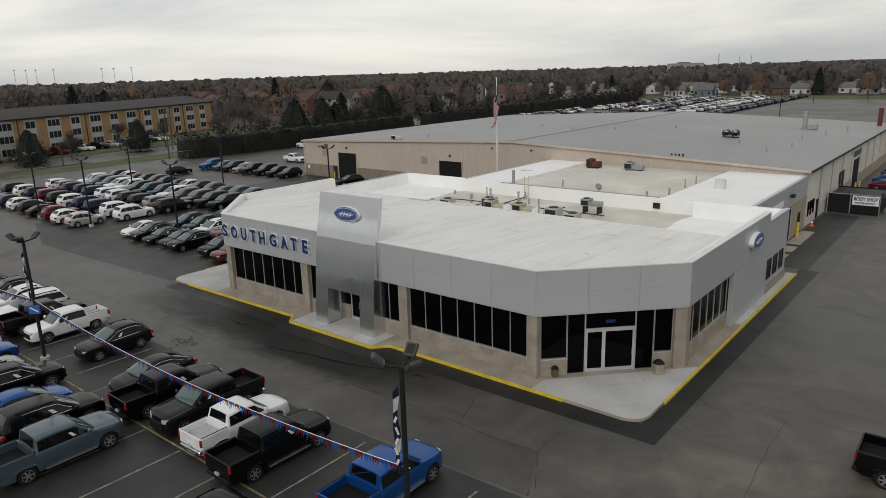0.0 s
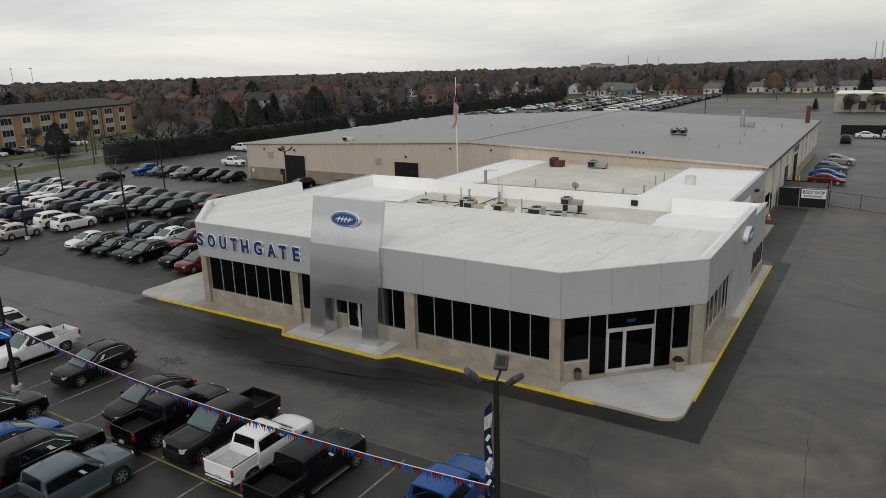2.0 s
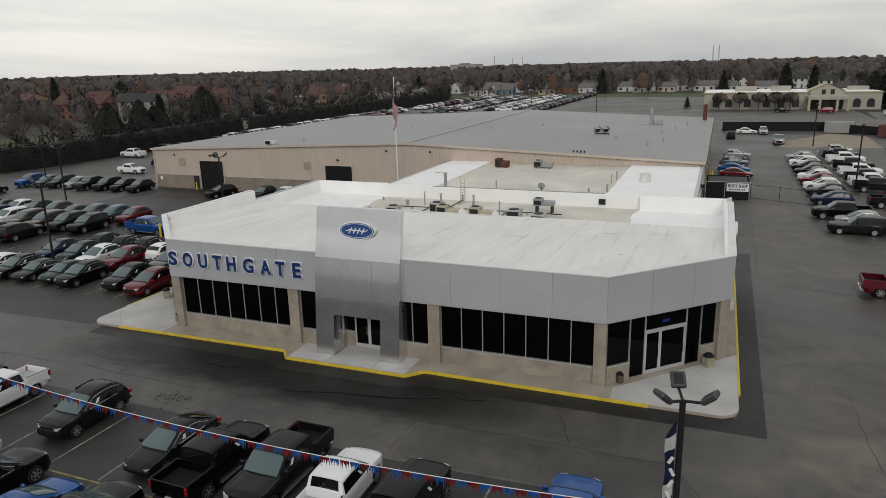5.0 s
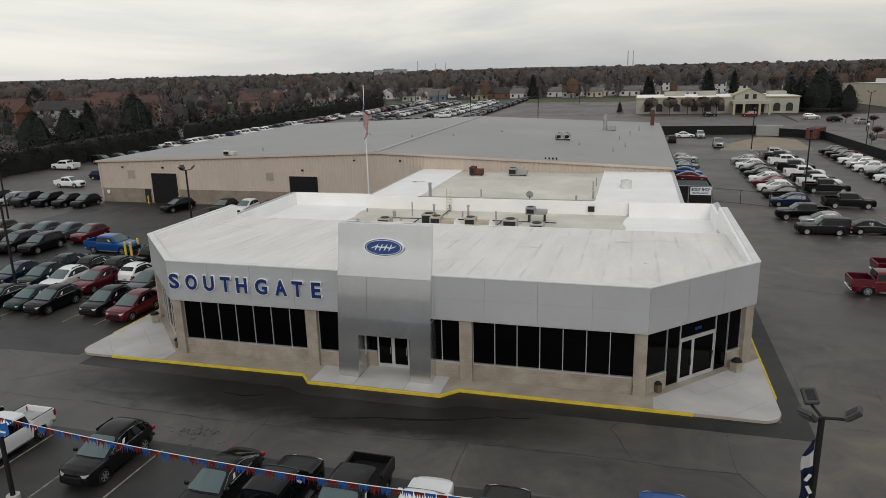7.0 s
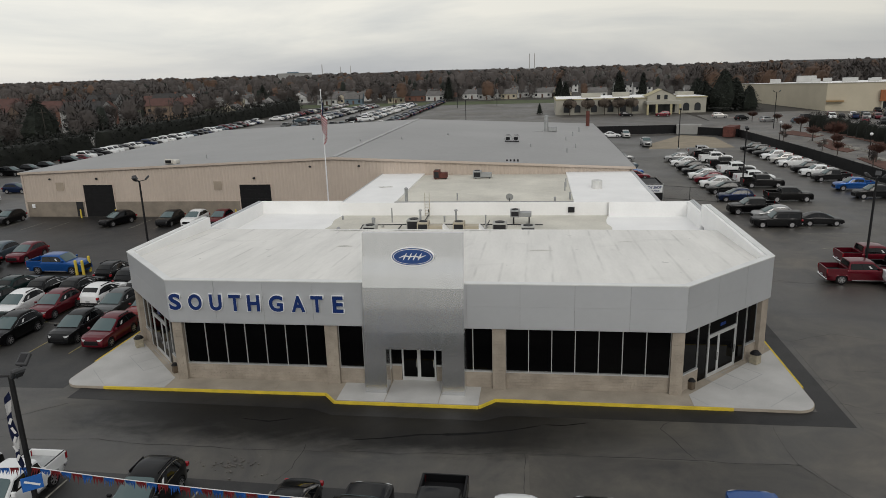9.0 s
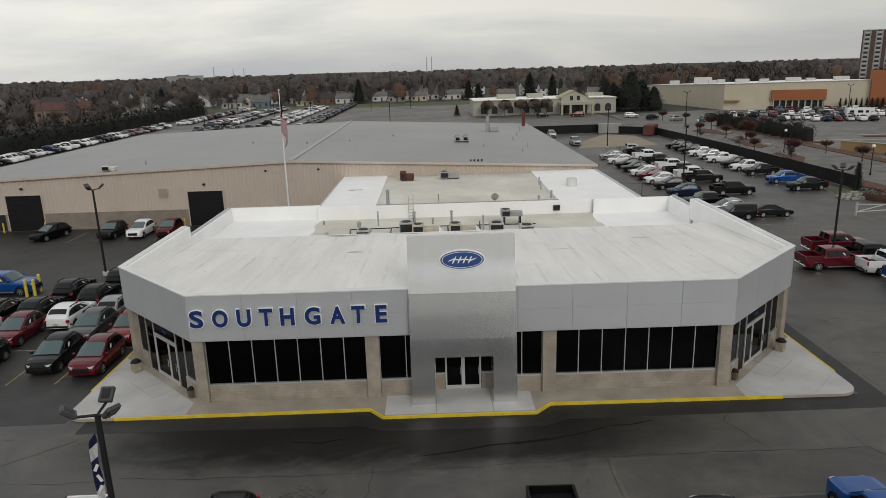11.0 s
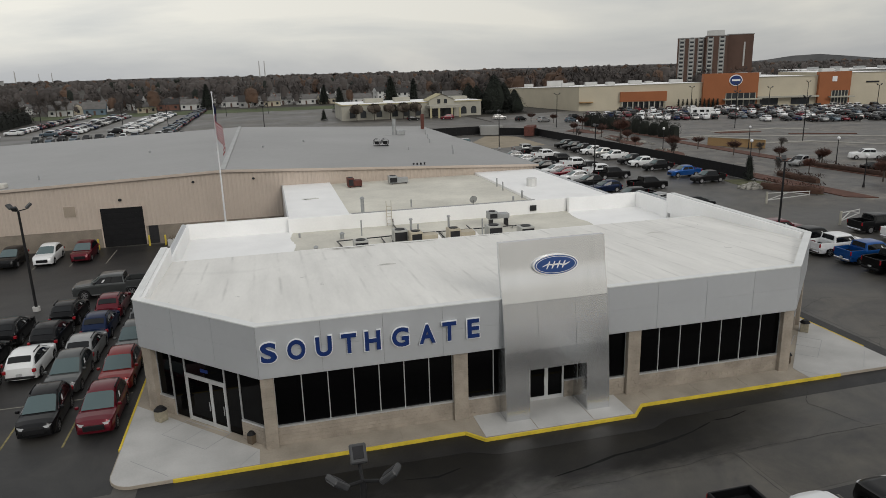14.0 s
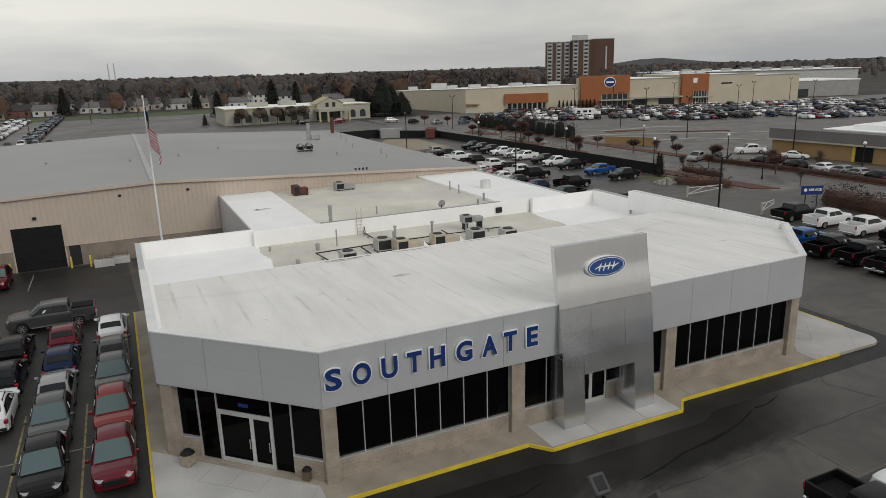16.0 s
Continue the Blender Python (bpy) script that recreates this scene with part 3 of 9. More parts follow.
F0 = 14.87                                       # front face: u = x + F0
column(front, 0.0, F0 - 14.25)
glazing(front, F0 - 14.25, F0 - 5.4, [F0 + x for x in (-12.95, -11.68, -10.42, -9.16, -7.9, -6.62)])
block_wall(front, F0 - 14.25, F0 - 5.4, 0.15, 1.10)
column(front, F0 - 5.4, F0 - 4.65)
glazing(front, F0 - 4.65, F0 - 1.6, [F0 - 3.2])
block_wall(front, F0 - 4.65, F0 - 1.6, 0.15, 1.10)
glazing(front, F0 + 1.6, F0 + 4.38, [F0 + 3.25])
block_wall(front, F0 + 1.6, F0 + 4.38, 0.15, 1.10)
column(front, F0 + 4.38, F0 + 5.13)
glazing(front, F0 + 5.13, F0 + 14.2, [F0 + x for x in (6.42, 7.72, 9.02, 10.32, 11.62, 12.9)])
block_wall(front, F0 + 5.13, F0 + 14.2, 0.15, 1.10)
column(front, F0 + 14.2, 2 * F0)

# chamfered corner entrances: window, tall light, door with transom, tall light, window
def leaf(m, u0, u1, v, z0, z1, name="door"):
    d = put(name, box(u0 + 0.09, u1 - 0.09, v, v + 0.03, z0 + 0.2, z1 - 0.1), M["glass_dark"], m, label="glazed door leaf with pale metal frame")
    bm = bmesh.new()
    for a, b, c, e in ((u0, u0 + 0.1, z0, z1), (u1 - 0.1, u1, z0, z1), (u0 + 0.1, u1 - 0.1, z0, z0 + 0.22), (u0 + 0.1, u1 - 0.1, z1 - 0.11, z1)):
        add_box(bm, a, b, v - 0.03, v + 0.05, c, e)
    put("frame", bm, M["door_frame"], m, d)
    put("handle", box((u1 - 0.16), (u1 - 0.13), v - 0.1, v - 0.07, z0 + 0.9, z0 + 1.4), M["chrome"], m, d)


def corner_entrance(m, flip):
    f = (lambda u: LC - u) if flip else (lambda u: u)
    def span(a, b):
        return sorted((f(a), f(b)))
    column(m, *span(8.1, 8.82))
    w0 = span(0.35, 1.9)
    glazing(m, *w0, [])
    block_wall(m, *w0, 0.15, 1.10, single=False)
    for s in ((1.9, 2.95), (5.9, 7.0)):
        a, b = span(*s)
        put("pane", box(a + 0.02, b - 0.02, 0.43, 0.46, 0.2, ZB - 0.01), M["glass_dark"], m)
        for c in (a, b):
            put("mullion", box(c - 0.04, c + 0.04, 0.38, 0.5, 0.15, ZB - 0.01), M["mullion"], m)
    w1 = span(7.0, 8.1)
    glazing(m, *w1, [])
    block_wall(m, *w1, 0.15, 1.10, single=False)
    a, b = span(2.95, 5.9)
    put("pane", box(a + 0.03, b - 0.03, 0.43, 0.46, 2.85, ZB - 0.01), M["glass_dark"], m)
    put("transom_bar", box(a, b, 0.36, 0.5, 2.72, 2.85), M["door_frame"], m)
    leaf(m, *span(3.0, 4.05), 0.43, 0.17, 2.72)
    leaf(m, *span(4.05, 5.85), 0.43, 0.17, 2.72)
    put("number_bar", box(min(a, b) + 1.2, min(a, b) + 1.75, 0.41, 0.43, 3.12, 3.3), M["sign_blue"], m)


corner_entrance(south_east, False)
corner_entrance(south_west, True)
# east flank: glass bay, full-height panel wall, then a lower wing with three windows
column(east, 0.0, 0.65)
glazing(east, 0.65, 8.2, [0.65 + 1.26 * i for i in range(1, 6)])
block_wall(east, 0.65, 8.2, 0.15, 1.10, single=False)
put("wall", box(8.2, LE, 0.0, 0.3, 0.15, ZB), M["joint"], east, label="backing of the panel wall")
panels(east, 8.9, LE, 2.6, 0.2, ZB - 0.02, 1)
put("pier", box(8.22, 8.88, -0.03, 0.3, 0.15, ZB), M["panel"], east)
column(west, LW - 0.65, LW)
glazing(west, LW - 8.2, LW - 0.65, [LW - 8.2 + 1.26 * i for i in range(1, 6)])
block_wall(west, LW - 8.2, LW - 0.65, 0.15, 1.10, single=False)
put("wall", box(0, LW - 8.2, 0.0, 0.3, 0.15, ZB), M["joint"], west, label="backing of the panel wall")
panels(west, 0.0, LW - 8.2, 2.6, 0.2, ZB - 0.02, 1)
wing, LG = side((C[0] - 0.02, 22.37), (C[0] - 0.02, 28.2))
put("wall", box(0, LG, 0.02, 0.35, 0.15, 5.8), M["panel"], wing, label="plain grey wing wall")
put("parapet_cap", box(0, LG, -0.05, 0.18, 5.8, 5.85), M["panel"], wing)
block_wall(wing, 0.0, LG, 0.15, 0.9, v=-0.06, single=False)
for i in range(3):
    a = 0.33 + 1.74 * i
    put("window", box(a, a + 0.95, -0.02, 0.05, 1.33, 2.72), M["glass_dark"], wing)
    bm = bmesh.new()
    for q in ((a - 0.06, a, 1.27, 2.78), (a + 0.95, a + 1.01, 1.27, 2.78), (a, a + 0.95, 1.27, 1.33), (a, a + 0.95, 2.72, 2.78)):
        add_box(bm, q[0], q[1], -0.05, 0.06, q[2], q[3])
    put("window_frame", bm, M["dark_metal"], wing)
west_wing, LGW = side((D[0], 29.4), (D[0], 17.5))
put("wall", box(0, LGW, 0.02, 0.35, 0.15, 5.6), M["panel"], west_wing, label="plain grey wing wall")
put("parapet_cap", box(0, LGW, -0.04, 0.16, 5.6, 5.64), M["panel"], west_wing)
# block closing the interior behind the glass; its dark colour stands for missing light
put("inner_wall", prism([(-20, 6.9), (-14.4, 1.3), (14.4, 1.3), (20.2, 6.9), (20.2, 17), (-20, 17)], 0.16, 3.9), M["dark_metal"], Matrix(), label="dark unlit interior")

# ---- roofs ----
roof_z = lambda x, y: 6.44 - 0.052 * y
def membrane_material():
    """White roofing with dirt gathered along its laps, long streaks, puddle rings and pale wash."""
    m = material("roof_main", (0.76, 0.75, 0.715), 0.7, vary=0.07, scale=0.5, fine=5, stretch=(1.2, 0.25, 1))
    n, l = m.node_tree.nodes, m.node_tree.links
    b = n["Principled BSDF"]
    geo, sep = n.new("ShaderNodeNewGeometry"), n.new("ShaderNodeSeparateXYZ")
    l.new(geo.outputs["Position"], sep.inputs[0])
    def noise(scale, stretch, detail=5, dist=0.0):
        mp, t = n.new("ShaderNodeMapping"), n.new("ShaderNodeTexNoise")
        mp.inputs["Scale"].default_value = stretch
        t.inputs["Scale"].default_value, t.inputs["Detail"].default_value, t.inputs["Distortion"].default_value = scale, detail, dist
        l.new(geo.outputs["Position"], mp.inputs["Vector"])
        l.new(mp.outputs[0], t.inputs["Vector"])
        return t.outputs["Fac"]
    def math_(op, a, b_):
        t = n.new("ShaderNodeMath")
        t.operation = op
        for i, v in enumerate((a, b_)):
            if isinstance(v, (int, float)):
                t.inputs[i].default_value = v
            else:
                l.new(v, t.inputs[i])
        return t.outputs[0]
    def rng_(v, a, z, lo, hi):
        t = n.new("ShaderNodeMapRange")
        for key, val in (("From Min", a), ("From Max", z), ("To Min", lo), ("To Max", hi)):
            t.inputs[key].default_value = val
        l.new(v, t.inputs["Value"])
        return t.outputs[0]
    wob = math_("MULTIPLY", noise(0.6, (1, 1, 1), 3), 0.12)
    ph = math_("PINGPONG", math_("ADD", math_("ADD", sep.outputs["X"], wob), 19.6 - 0.06), 0.76)
    lap = rng_(ph, 0.0, 0.13, 1.0, 0.0)                       # 1 on a lap
    lap = math_("MULTIPLY", lap, rng_(noise(0.5, (2.0, 0.5, 1), 6), 0.44, 0.64, 0.0, 1.0))
    streak = rng_(noise(0.9, (1.6, 0.12, 1), 6), 0.5, 0.72, 0.0, 1.0)
    blot = rng_(noise(0.28, (1, 1, 1), 8, 0.8), 0.60, 0.72, 0.0, 1.0)
    dirt = math_("ADD", math_("ADD", math_("MULTIPLY", lap, 0.21), math_("MULTIPLY", streak, 0.06)), math_("MULTIPLY", blot, 0.08))
    spots = rng_(noise(1.3, (1, 0.8, 1), 3, 0.5), 0.71, 0.76, 0.0, 0.3)
    keep = math_("SUBTRACT", 1.0, math_("ADD", dirt, spots))
    mix = n.new("ShaderNodeMixRGB")
    mix.blend_type, mix.inputs[0].default_value = "MULTIPLY", 1.0
    l.new(b.inputs["Base Color"].links[0].from_socket, mix.inputs[1])
    l.new(keep, mix.inputs[2])
    l.new(mix.outputs[0], b.inputs["Base Color"])
    return m


roof_mat = M["roof_main"] = membrane_material()
main_roof = structure("roof_1", prism([(-14.7, 0.3), (14.7, 0.3), (20.8, 6.35), (20.8, 17.3), (-20.8, 17.3), (-20.8, 6.35)], lambda x, y: roof_z(x, y) - 0.25, roof_z), roof_mat, "low sloping showroom roof of weathered white membrane", "roof")
for x in [-19.6 + 1.52 * i for i in range(27)]:
    y0 = max(0.4, abs(x) - 14.2)
    part("seam", prism([(x - 0.04, y0), (x + 0.04, y0), (x + 0.04, 17.25), (x - 0.04, 17.25)], roof_z, lambda p, q: roof_z(p, q) + 0.003), roof_mat, main_roof)
for s in (-1, 1):
    part("parapet_lining", prism([(s * 20.68 - 0.14, 6.5), (s * 20.68 + 0.14, 6.5), (s * 20.68 + 0.14, 17.5 if s < 0 else 22.6), (s * 20.68 - 0.14, 17.5 if s < 0 else 22.6)], 4.8, 6.508), M["roof_white"], main_roof, "white lapped parapet lining")
M["roof_dirt"] = material("roof_dirt", (0.30, 0.29, 0.26), 0.85, vary=0.35, scale=1.5, fine=8)
M["roof_tint"] = material("roof_tint", (0.58, 0.57, 0.53), 0.75, vary=0.2, scale=1.5, fine=8)
for pts, w, mat in (([(-10.2, 17.0), (-8.3, 16.9), (-6.4, 17.0)], 0.10, "roof_dirt"), ([(-4.9, 16.95), (-3.4, 16.8), (-1.9, 16.95)], 0.09, "roof_dirt"), ([(-9.8, 16.7), (-8.6, 16.55), (-7.4, 16.7)], 0.14, "roof_tint"), ([(0.5, 17.0), (2.4, 16.95), (4.0, 17.0)], 0.06, "roof_dirt"), ([(-7.5, 10.45), (-6.9, 10.5), (-6.3, 10.45)], 0.22, "roof_tint"),
                    ([(6.4, 9.4), (7.2, 9.5), (8.0, 9.35)], 0.12, "roof_tint"), ([(12.6, 12.4), (13.2, 12.6), (13.9, 12.4)], 0.14, "roof_tint")):
    stain(pts, w, M[mat], "dirt gathered on the pale roof membrane", lambda q, y: roof_z(q, y) + 0.012)
structure("roof_2", box(-20.8, 20.9, 17.5, 29.0, 4.1, 4.34), M["roof_beige"], "sunken service roof of stained beige membrane", "roof")
def ragged(x0, x1, y0, y1, side_, r):
    """A sheet of white coating with one uneven brushed edge."""
    n = 26
    edge = [((x1 if side_ > 0 else x0) + r.uniform(-0.05, 0.05) + 0.16 * math.sin(0.55 * i), y0 + (y1 - y0) * i / n) for i in range(n + 1)]
    return [(x0, y0)] + edge + [(x0, y1)] if side_ > 0 else [(x1, y1)] + edge[::-1] + [(x1, y0)]


coat_rng = random.Random(12)
structure("roof_3", prism(ragged(-20.75, -12.2, 17.5, 29.0, 1, coat_rng), 4.335, 4.352), M["roof_white"], "bright white coating brushed over the flat roof", "roof")
structure("roof_4", prism(ragged(13.2, 20.85, 17.5, 27.8, -1, coat_rng), 4.335, 4.352), M["roof_white"], "bright white coating brushed over the flat roof", "roof")
stain([(-10.7, 38.3), (-10.2, 37.9), (-9.6, 38.2), (-9.0, 38.0)], 0.42, M["roof_tint"], "worn grey patch in the white roof coating", 5.508)
structure("roof_5", box(-7.0, 10.4, 28.7, 48.05, 0.2, 5.32), M["roof_beige"], "flat upper roof of stained beige membrane", "roof")
structure("roof_6", box(-12.3, -7.0, 28.7, 48.05, 0.2, 5.5), M["roof_white"], "bright white coated flat roof", "roof")
structure("roof_7", box(10.4, 18.25, 28.76, 48.05, 0.2, 5.55), M["roof_white"], "bright white coated flat roof", "roof")
def upstand(x0, x1, y0, y1, z0, z1, mat=M["roof_white"]):
    structure("parapet", box(x0, x1, y0, y1, z0, z1, 0.03), mat, "low white coated roof upstand", "parapet")


upstand(-12.4, 13.5, 28.35, 28.75, 4.2, 5.62)
upstand(-20.8, -12.3, 29.0, 29.45, 0.2, 5.62)
upstand(13.5, 20.98, 27.8, 28.2, 0.2, 5.72)
upstand(-12.44, -12.3, 29.45, 48.0, 0.2, 5.56, M["panel"])
upstand(18.22, 18.36, 28.2, 48.05, 4.9, 5.62, M["panel"])
upstand(-20.78, -20.6, 17.5, 29.0, 4.3, 5.585)
upstand(20.5, 20.74, 22.4, 27.8, 4.3, 5.785)
upstand(-20.8, 20.8, 17.25, 17.5, 4.2, 5.52)
structure("roof_edge_trim", box(-6.9, 10.3, 28.4, 28.6, 5.62, 5.68), M["galv"], "dark metal edge trim of the upper roof", "trim")

# ---- entrance portal ----
tower = thing("entrance_portal", "curved brushed-aluminium entrance portal of metal panels", "portal")
PROFILE = [(0.15, -0.88), (1.9, -0.73), (3.75, -0.56), (5.1, -0.40), (6.3, -0.22), (7.1, -0.06), (7.9, 0.13), (8.7, 0.26), (9.36, 0.36)]
def portal_y(z):
    for (z0, y0), (z1, y1) in zip(PROFILE, PROFILE[1:]):
        if z <= z1:
            return y0 + (y1 - y0) * (z - z0) / (z1 - z0)
    return PROFILE[-1][1]


def curved(x0, x1, z0, z1, front_off, back, n=10):
    """A plate that follows the portal's curve; back is its depth or a plane."""
    bm = bmesh.new()
    rows = []
    for i in range(n + 1):
        z = z0 + (z1 - z0) * i / n
        y = portal_y(z) + front_off
        yb = back(z) if callable(back) else y + back
        rows.append([bm.verts.new(p) for p in ((x0, y, z), (x1, y, z), (x1, yb, z), (x0, yb, z))])
    for a, b in zip(rows, rows[1:]):
        for k in range(4):
            f = bm.faces.new((a[k], a[(k + 1) % 4], b[(k + 1) % 4], b[k]))
    bm.faces.new(rows[0][::-1])
    bm.faces.new(rows[-1])
    return bm


back = lambda z: 0.9 if z < 3.95 else portal_y(z) + 0.32
for x0, x1 in ((-2.9, -1.62), (1.58, 2.86)):
    part("leg", curved(x0, x1, 0.15, 3.8, 0.0, back), M["panel_silver"], tower)
part("core", curved(-2.88, 2.84, 2.8, 9.34, 0.02, lambda z: min(0.9, portal_y(z) + 0.3) if z > 3.95 else 0.9, 20), M["panel_silver"], tower)
for x0, x1, z0, z1 in ((-2.9, 2.86, 6.3, 9.36), (-2.9, -1.05, 3.8, 6.3), (-1.05, 1.02, 3.8, 6.3), (1.02, 2.86, 3.8, 6.3), (-1.62, 1.58, 2.78, 3.8)):
    part("panel", curved(x0 + 0.008, x1 - 0.008, z0 + 0.008, z1 - 0.008, -0.02, 0.03, 12), M["panel_silver"], tower)
wall_in, _ = side((-1.62, 0.92), (1.6, 0.92))
for a, b in ((0.0, 0.55), (2.65, 3.22)):
    put("pane", box(a, b, 0.0, 0.04, 1.2, 2.75), M["glass_dark"], wall_in)
    block_wall(wall_in, a, b, 0.15, 1.12, v=-0.05, single=False)
    put("sill", box(a, b, -0.1, 0.05, 1.12, 1.2), M["mullion"], wall_in)
put("lintel", box(0.0, 3.22, -0.02, 0.1, 2.75, 2.9), M["panel"], wall_in)
leaf(wall_in, 0.58, 1.6, 0.0, 0.17, 2.3)
leaf(wall_in, 1.6, 2.62, 0.0, 0.17, 2.3)
put("pane", box(0.55, 2.65, 0.0, 0.03, 2.36, 2.75), M["glass_dark"], wall_in)

# ---- signs ----
def glyph_mesh(name, text, w, h, depth, bold, mat):
    """One character of the built-in font as a solid mesh, w wide and h high, standing in x-z and facing -y."""
    cu = bpy.data.curves.new(name, "FONT")
    cu.body, cu.extrude, cu.offset, cu.resolution_u = text, 0.02, bold, 4
    ob = new(name, cu)
    dg = bpy.context.evaluated_depsgraph_get()
    me = bpy.data.meshes.new_from_object(ob.evaluated_get(dg))
    bpy.data.objects.remove(ob)
    co = np.array([v.co[:] for v in me.vertices])
    lo, hi = co.min(0), co.max(0)
    for v in me.vertices:
        x, y, z = v.co
        v.co = ((x - lo[0]) / (hi[0] - lo[0]) * w, -(z - lo[2]) / (hi[2] - lo[2]) * depth, (y - lo[1]) / (hi[1] - lo[1]) * h)
    me.materials.clear()
    me.materials.append(mat)
    return me


letters = thing("wall_lettering", "large blue channel letters with white edges on the grey fascia", "sign", pose(0, -0.06, 4.735))
for ch, xc, wd in (("S", -14.34, 0.74), ("O", -13.07, 0.84), ("U", -11.79, 0.76), ("T", -10.60, 0.72), ("H", -9.46, 0.76), ("G", -8.10, 0.84), ("A", -6.76, 0.82), ("T", -5.64, 0.72), ("E", -4.40, 0.63)):
    x0, x1 = xc - wd / 2, xc + wd / 2
    edge = new("letter", glyph_mesh("letter", ch, x1 - x0 + 0.09, 1.08, 0.10, 0.035, M["sign_white"]))
    edge.parent, edge.matrix_basis = letters, pose(x0 - 0.045, 0, -0.04)
    face = new("letter_face", glyph_mesh("letter_face", ch, x1 - x0, 1.0, 0.03, 0.034, M["sign_blue"]))
    face.parent, face.matrix_basis = edge, pose(0.045, -0.085, 0.04)


def oval(rx, rz, y0, y1, n=40):
    bm = bmesh.new()
    fr = [bm.verts.new((rx * math.cos(2 * math.pi * i / n), y0, rz * math.sin(2 * math.pi * i / n))) for i in range(n)]
    bk = [bm.verts.new((rx * math.cos(2 * math.pi * i / n), y1, rz * math.sin(2 * math.pi * i / n))) for i in range(n)]
    bm.faces.new(fr), bm.faces.new(bk[::-1])
    for i in range(n):
        f = bm.faces.new((fr[i], bk[i], bk[(i + 1) % n], fr[(i + 1) % n]))
        f.smooth = True
    return bm


def oval_sign(m, k=1.0, deep=0.16):
    ob = thing("oval_sign", "blue oval sign with chrome rim, white ring and flowing white emblem", "sign", m)
    part("body", oval(1.22 * k, 0.53 * k, -deep, 0), M["sign_white"], ob)
    part("rim", oval(1.20 * k, 0.51 * k, -deep - 0.012, -deep + 0.02), M["chrome"], ob)
    part("border", oval(1.15 * k, 0.475 * k, -deep - 0.018, -deep), M["emblem_blue"], ob)
    part("ring", oval(1.08 * k, 0.425 * k, -deep - 0.024, -deep), M["sign_white"], ob)
    part("face", oval(1.045 * k, 0.40 * k, -deep - 0.030, -deep), M["emblem_blue"], ob)
    y = -deep - 0.04
    def ribbon(points, wide):
        bm = bmesh.new()
        rows = []
        for i, (a, b) in enumerate(points):
            a0, b0 = points[max(0, i - 1)]
            a1, b1 = points[min(len(points) - 1, i + 1)]
            h = math.hypot(a1 - a0, b1 - b0)
            q = wide * (0.45 if i in (0, len(points) - 1) else 1.0) / h
            ox, oz = -(b1 - b0) * q, (a1 - a0) * q
            rows.append([bm.verts.new(v) for v in (((a - ox) * k, y, (b - oz) * k), ((a + ox) * k, y, (b + oz) * k), ((a + ox) * k, y + 0.012, (b + oz) * k), ((a - ox) * k, y + 0.012, (b - oz) * k))])
        for ra, rb in zip(rows, rows[1:]):
            for i in range(4):
                bm.faces.new((ra[i], ra[(i + 1) % 4], rb[(i + 1) % 4], rb[i]))
        bm.faces.new(rows[0]), bm.faces.new(rows[-1][::-1])
        part("emblem", bm, M["sign_white"], ob)
    for a0 in (-0.42, -0.14, 0.14, 0.42):
        ribbon([(a0 - 0.10, -0.19), (a0 - 0.04, -0.08), (a0 + 0.04, 0.08), (a0 + 0.10, 0.19)], 0.036)
    ribbon([(-0.74, -0.06), (-0.45, 0.05), (-0.15, 0.0), (0.15, 0.03), (0.45, -0.04), (0.76, 0.08)], 0.036)
    return ob


M["emblem_blue"] = material("emblem_blue", (0.006, 0.050, 0.205), 0.3, vary=0.08, scale=1)
oval_sign(pose(0.02, 0.12, 8.05, -11, 0, 0))
oval_sign(pose(21.1, 18.35, 5.28, 0, 0, 90), 1.03, 0.36)

# ---- workshop hall behind the showroom ----
HX0, HX1, HY0, HY1, HR = -62.6, 18.3, 48.1, 112.0, -18.57
hall = thing("workshop_hall", "long low workshop hall with tan ribbed metal walls and grey roof", "building", kind="structure")
hall_z = lambda x: 6.0 + (7.58 - 6.0) * (1 - (abs(x - HR) / ((HR - HX0) if x < HR else (HX1 - HR))))
def ribbed(m, L, z0, top, holes, mat, pitch=0.46, name="siding"):
    """Ribbed sheet wall with openings (u0, u1, z1)."""
    bm = bmesh.new()
    us, u = [], 0.0
    while u < L:
        for du, v in ((0.0, 0.0), (pitch * 0.40, 0.0), (pitch * 0.56, -0.04), (pitch * 0.84, -0.04)):
            if u + du < L:
                us.append((u + du, v))
        u += pitch
    us.append((L, 0.0))
    for a, b, _ in holes:
        us += [(a, 0.0), (b, 0.0)]
    us.sort()
    low = lambda u: max([z1 for a, b, z1 in holes if a - 1e-4 <= u <= b + 1e-4] + [z0])
    prev = None
    for (u0, v0), (u1, v1) in zip(us, us[1:]):
        mid = low((u0 + u1) / 2)
        vs = [bm.verts.new(p) for p in ((u0, v0, mid), (u1, v1, mid), (u1, v1, top(u1)), (u0, v0, top(u0)))]
        if u1 - u0 > 1e-4:
            bm.faces.new(vs)
    return put(name, bm, mat, m, hall)


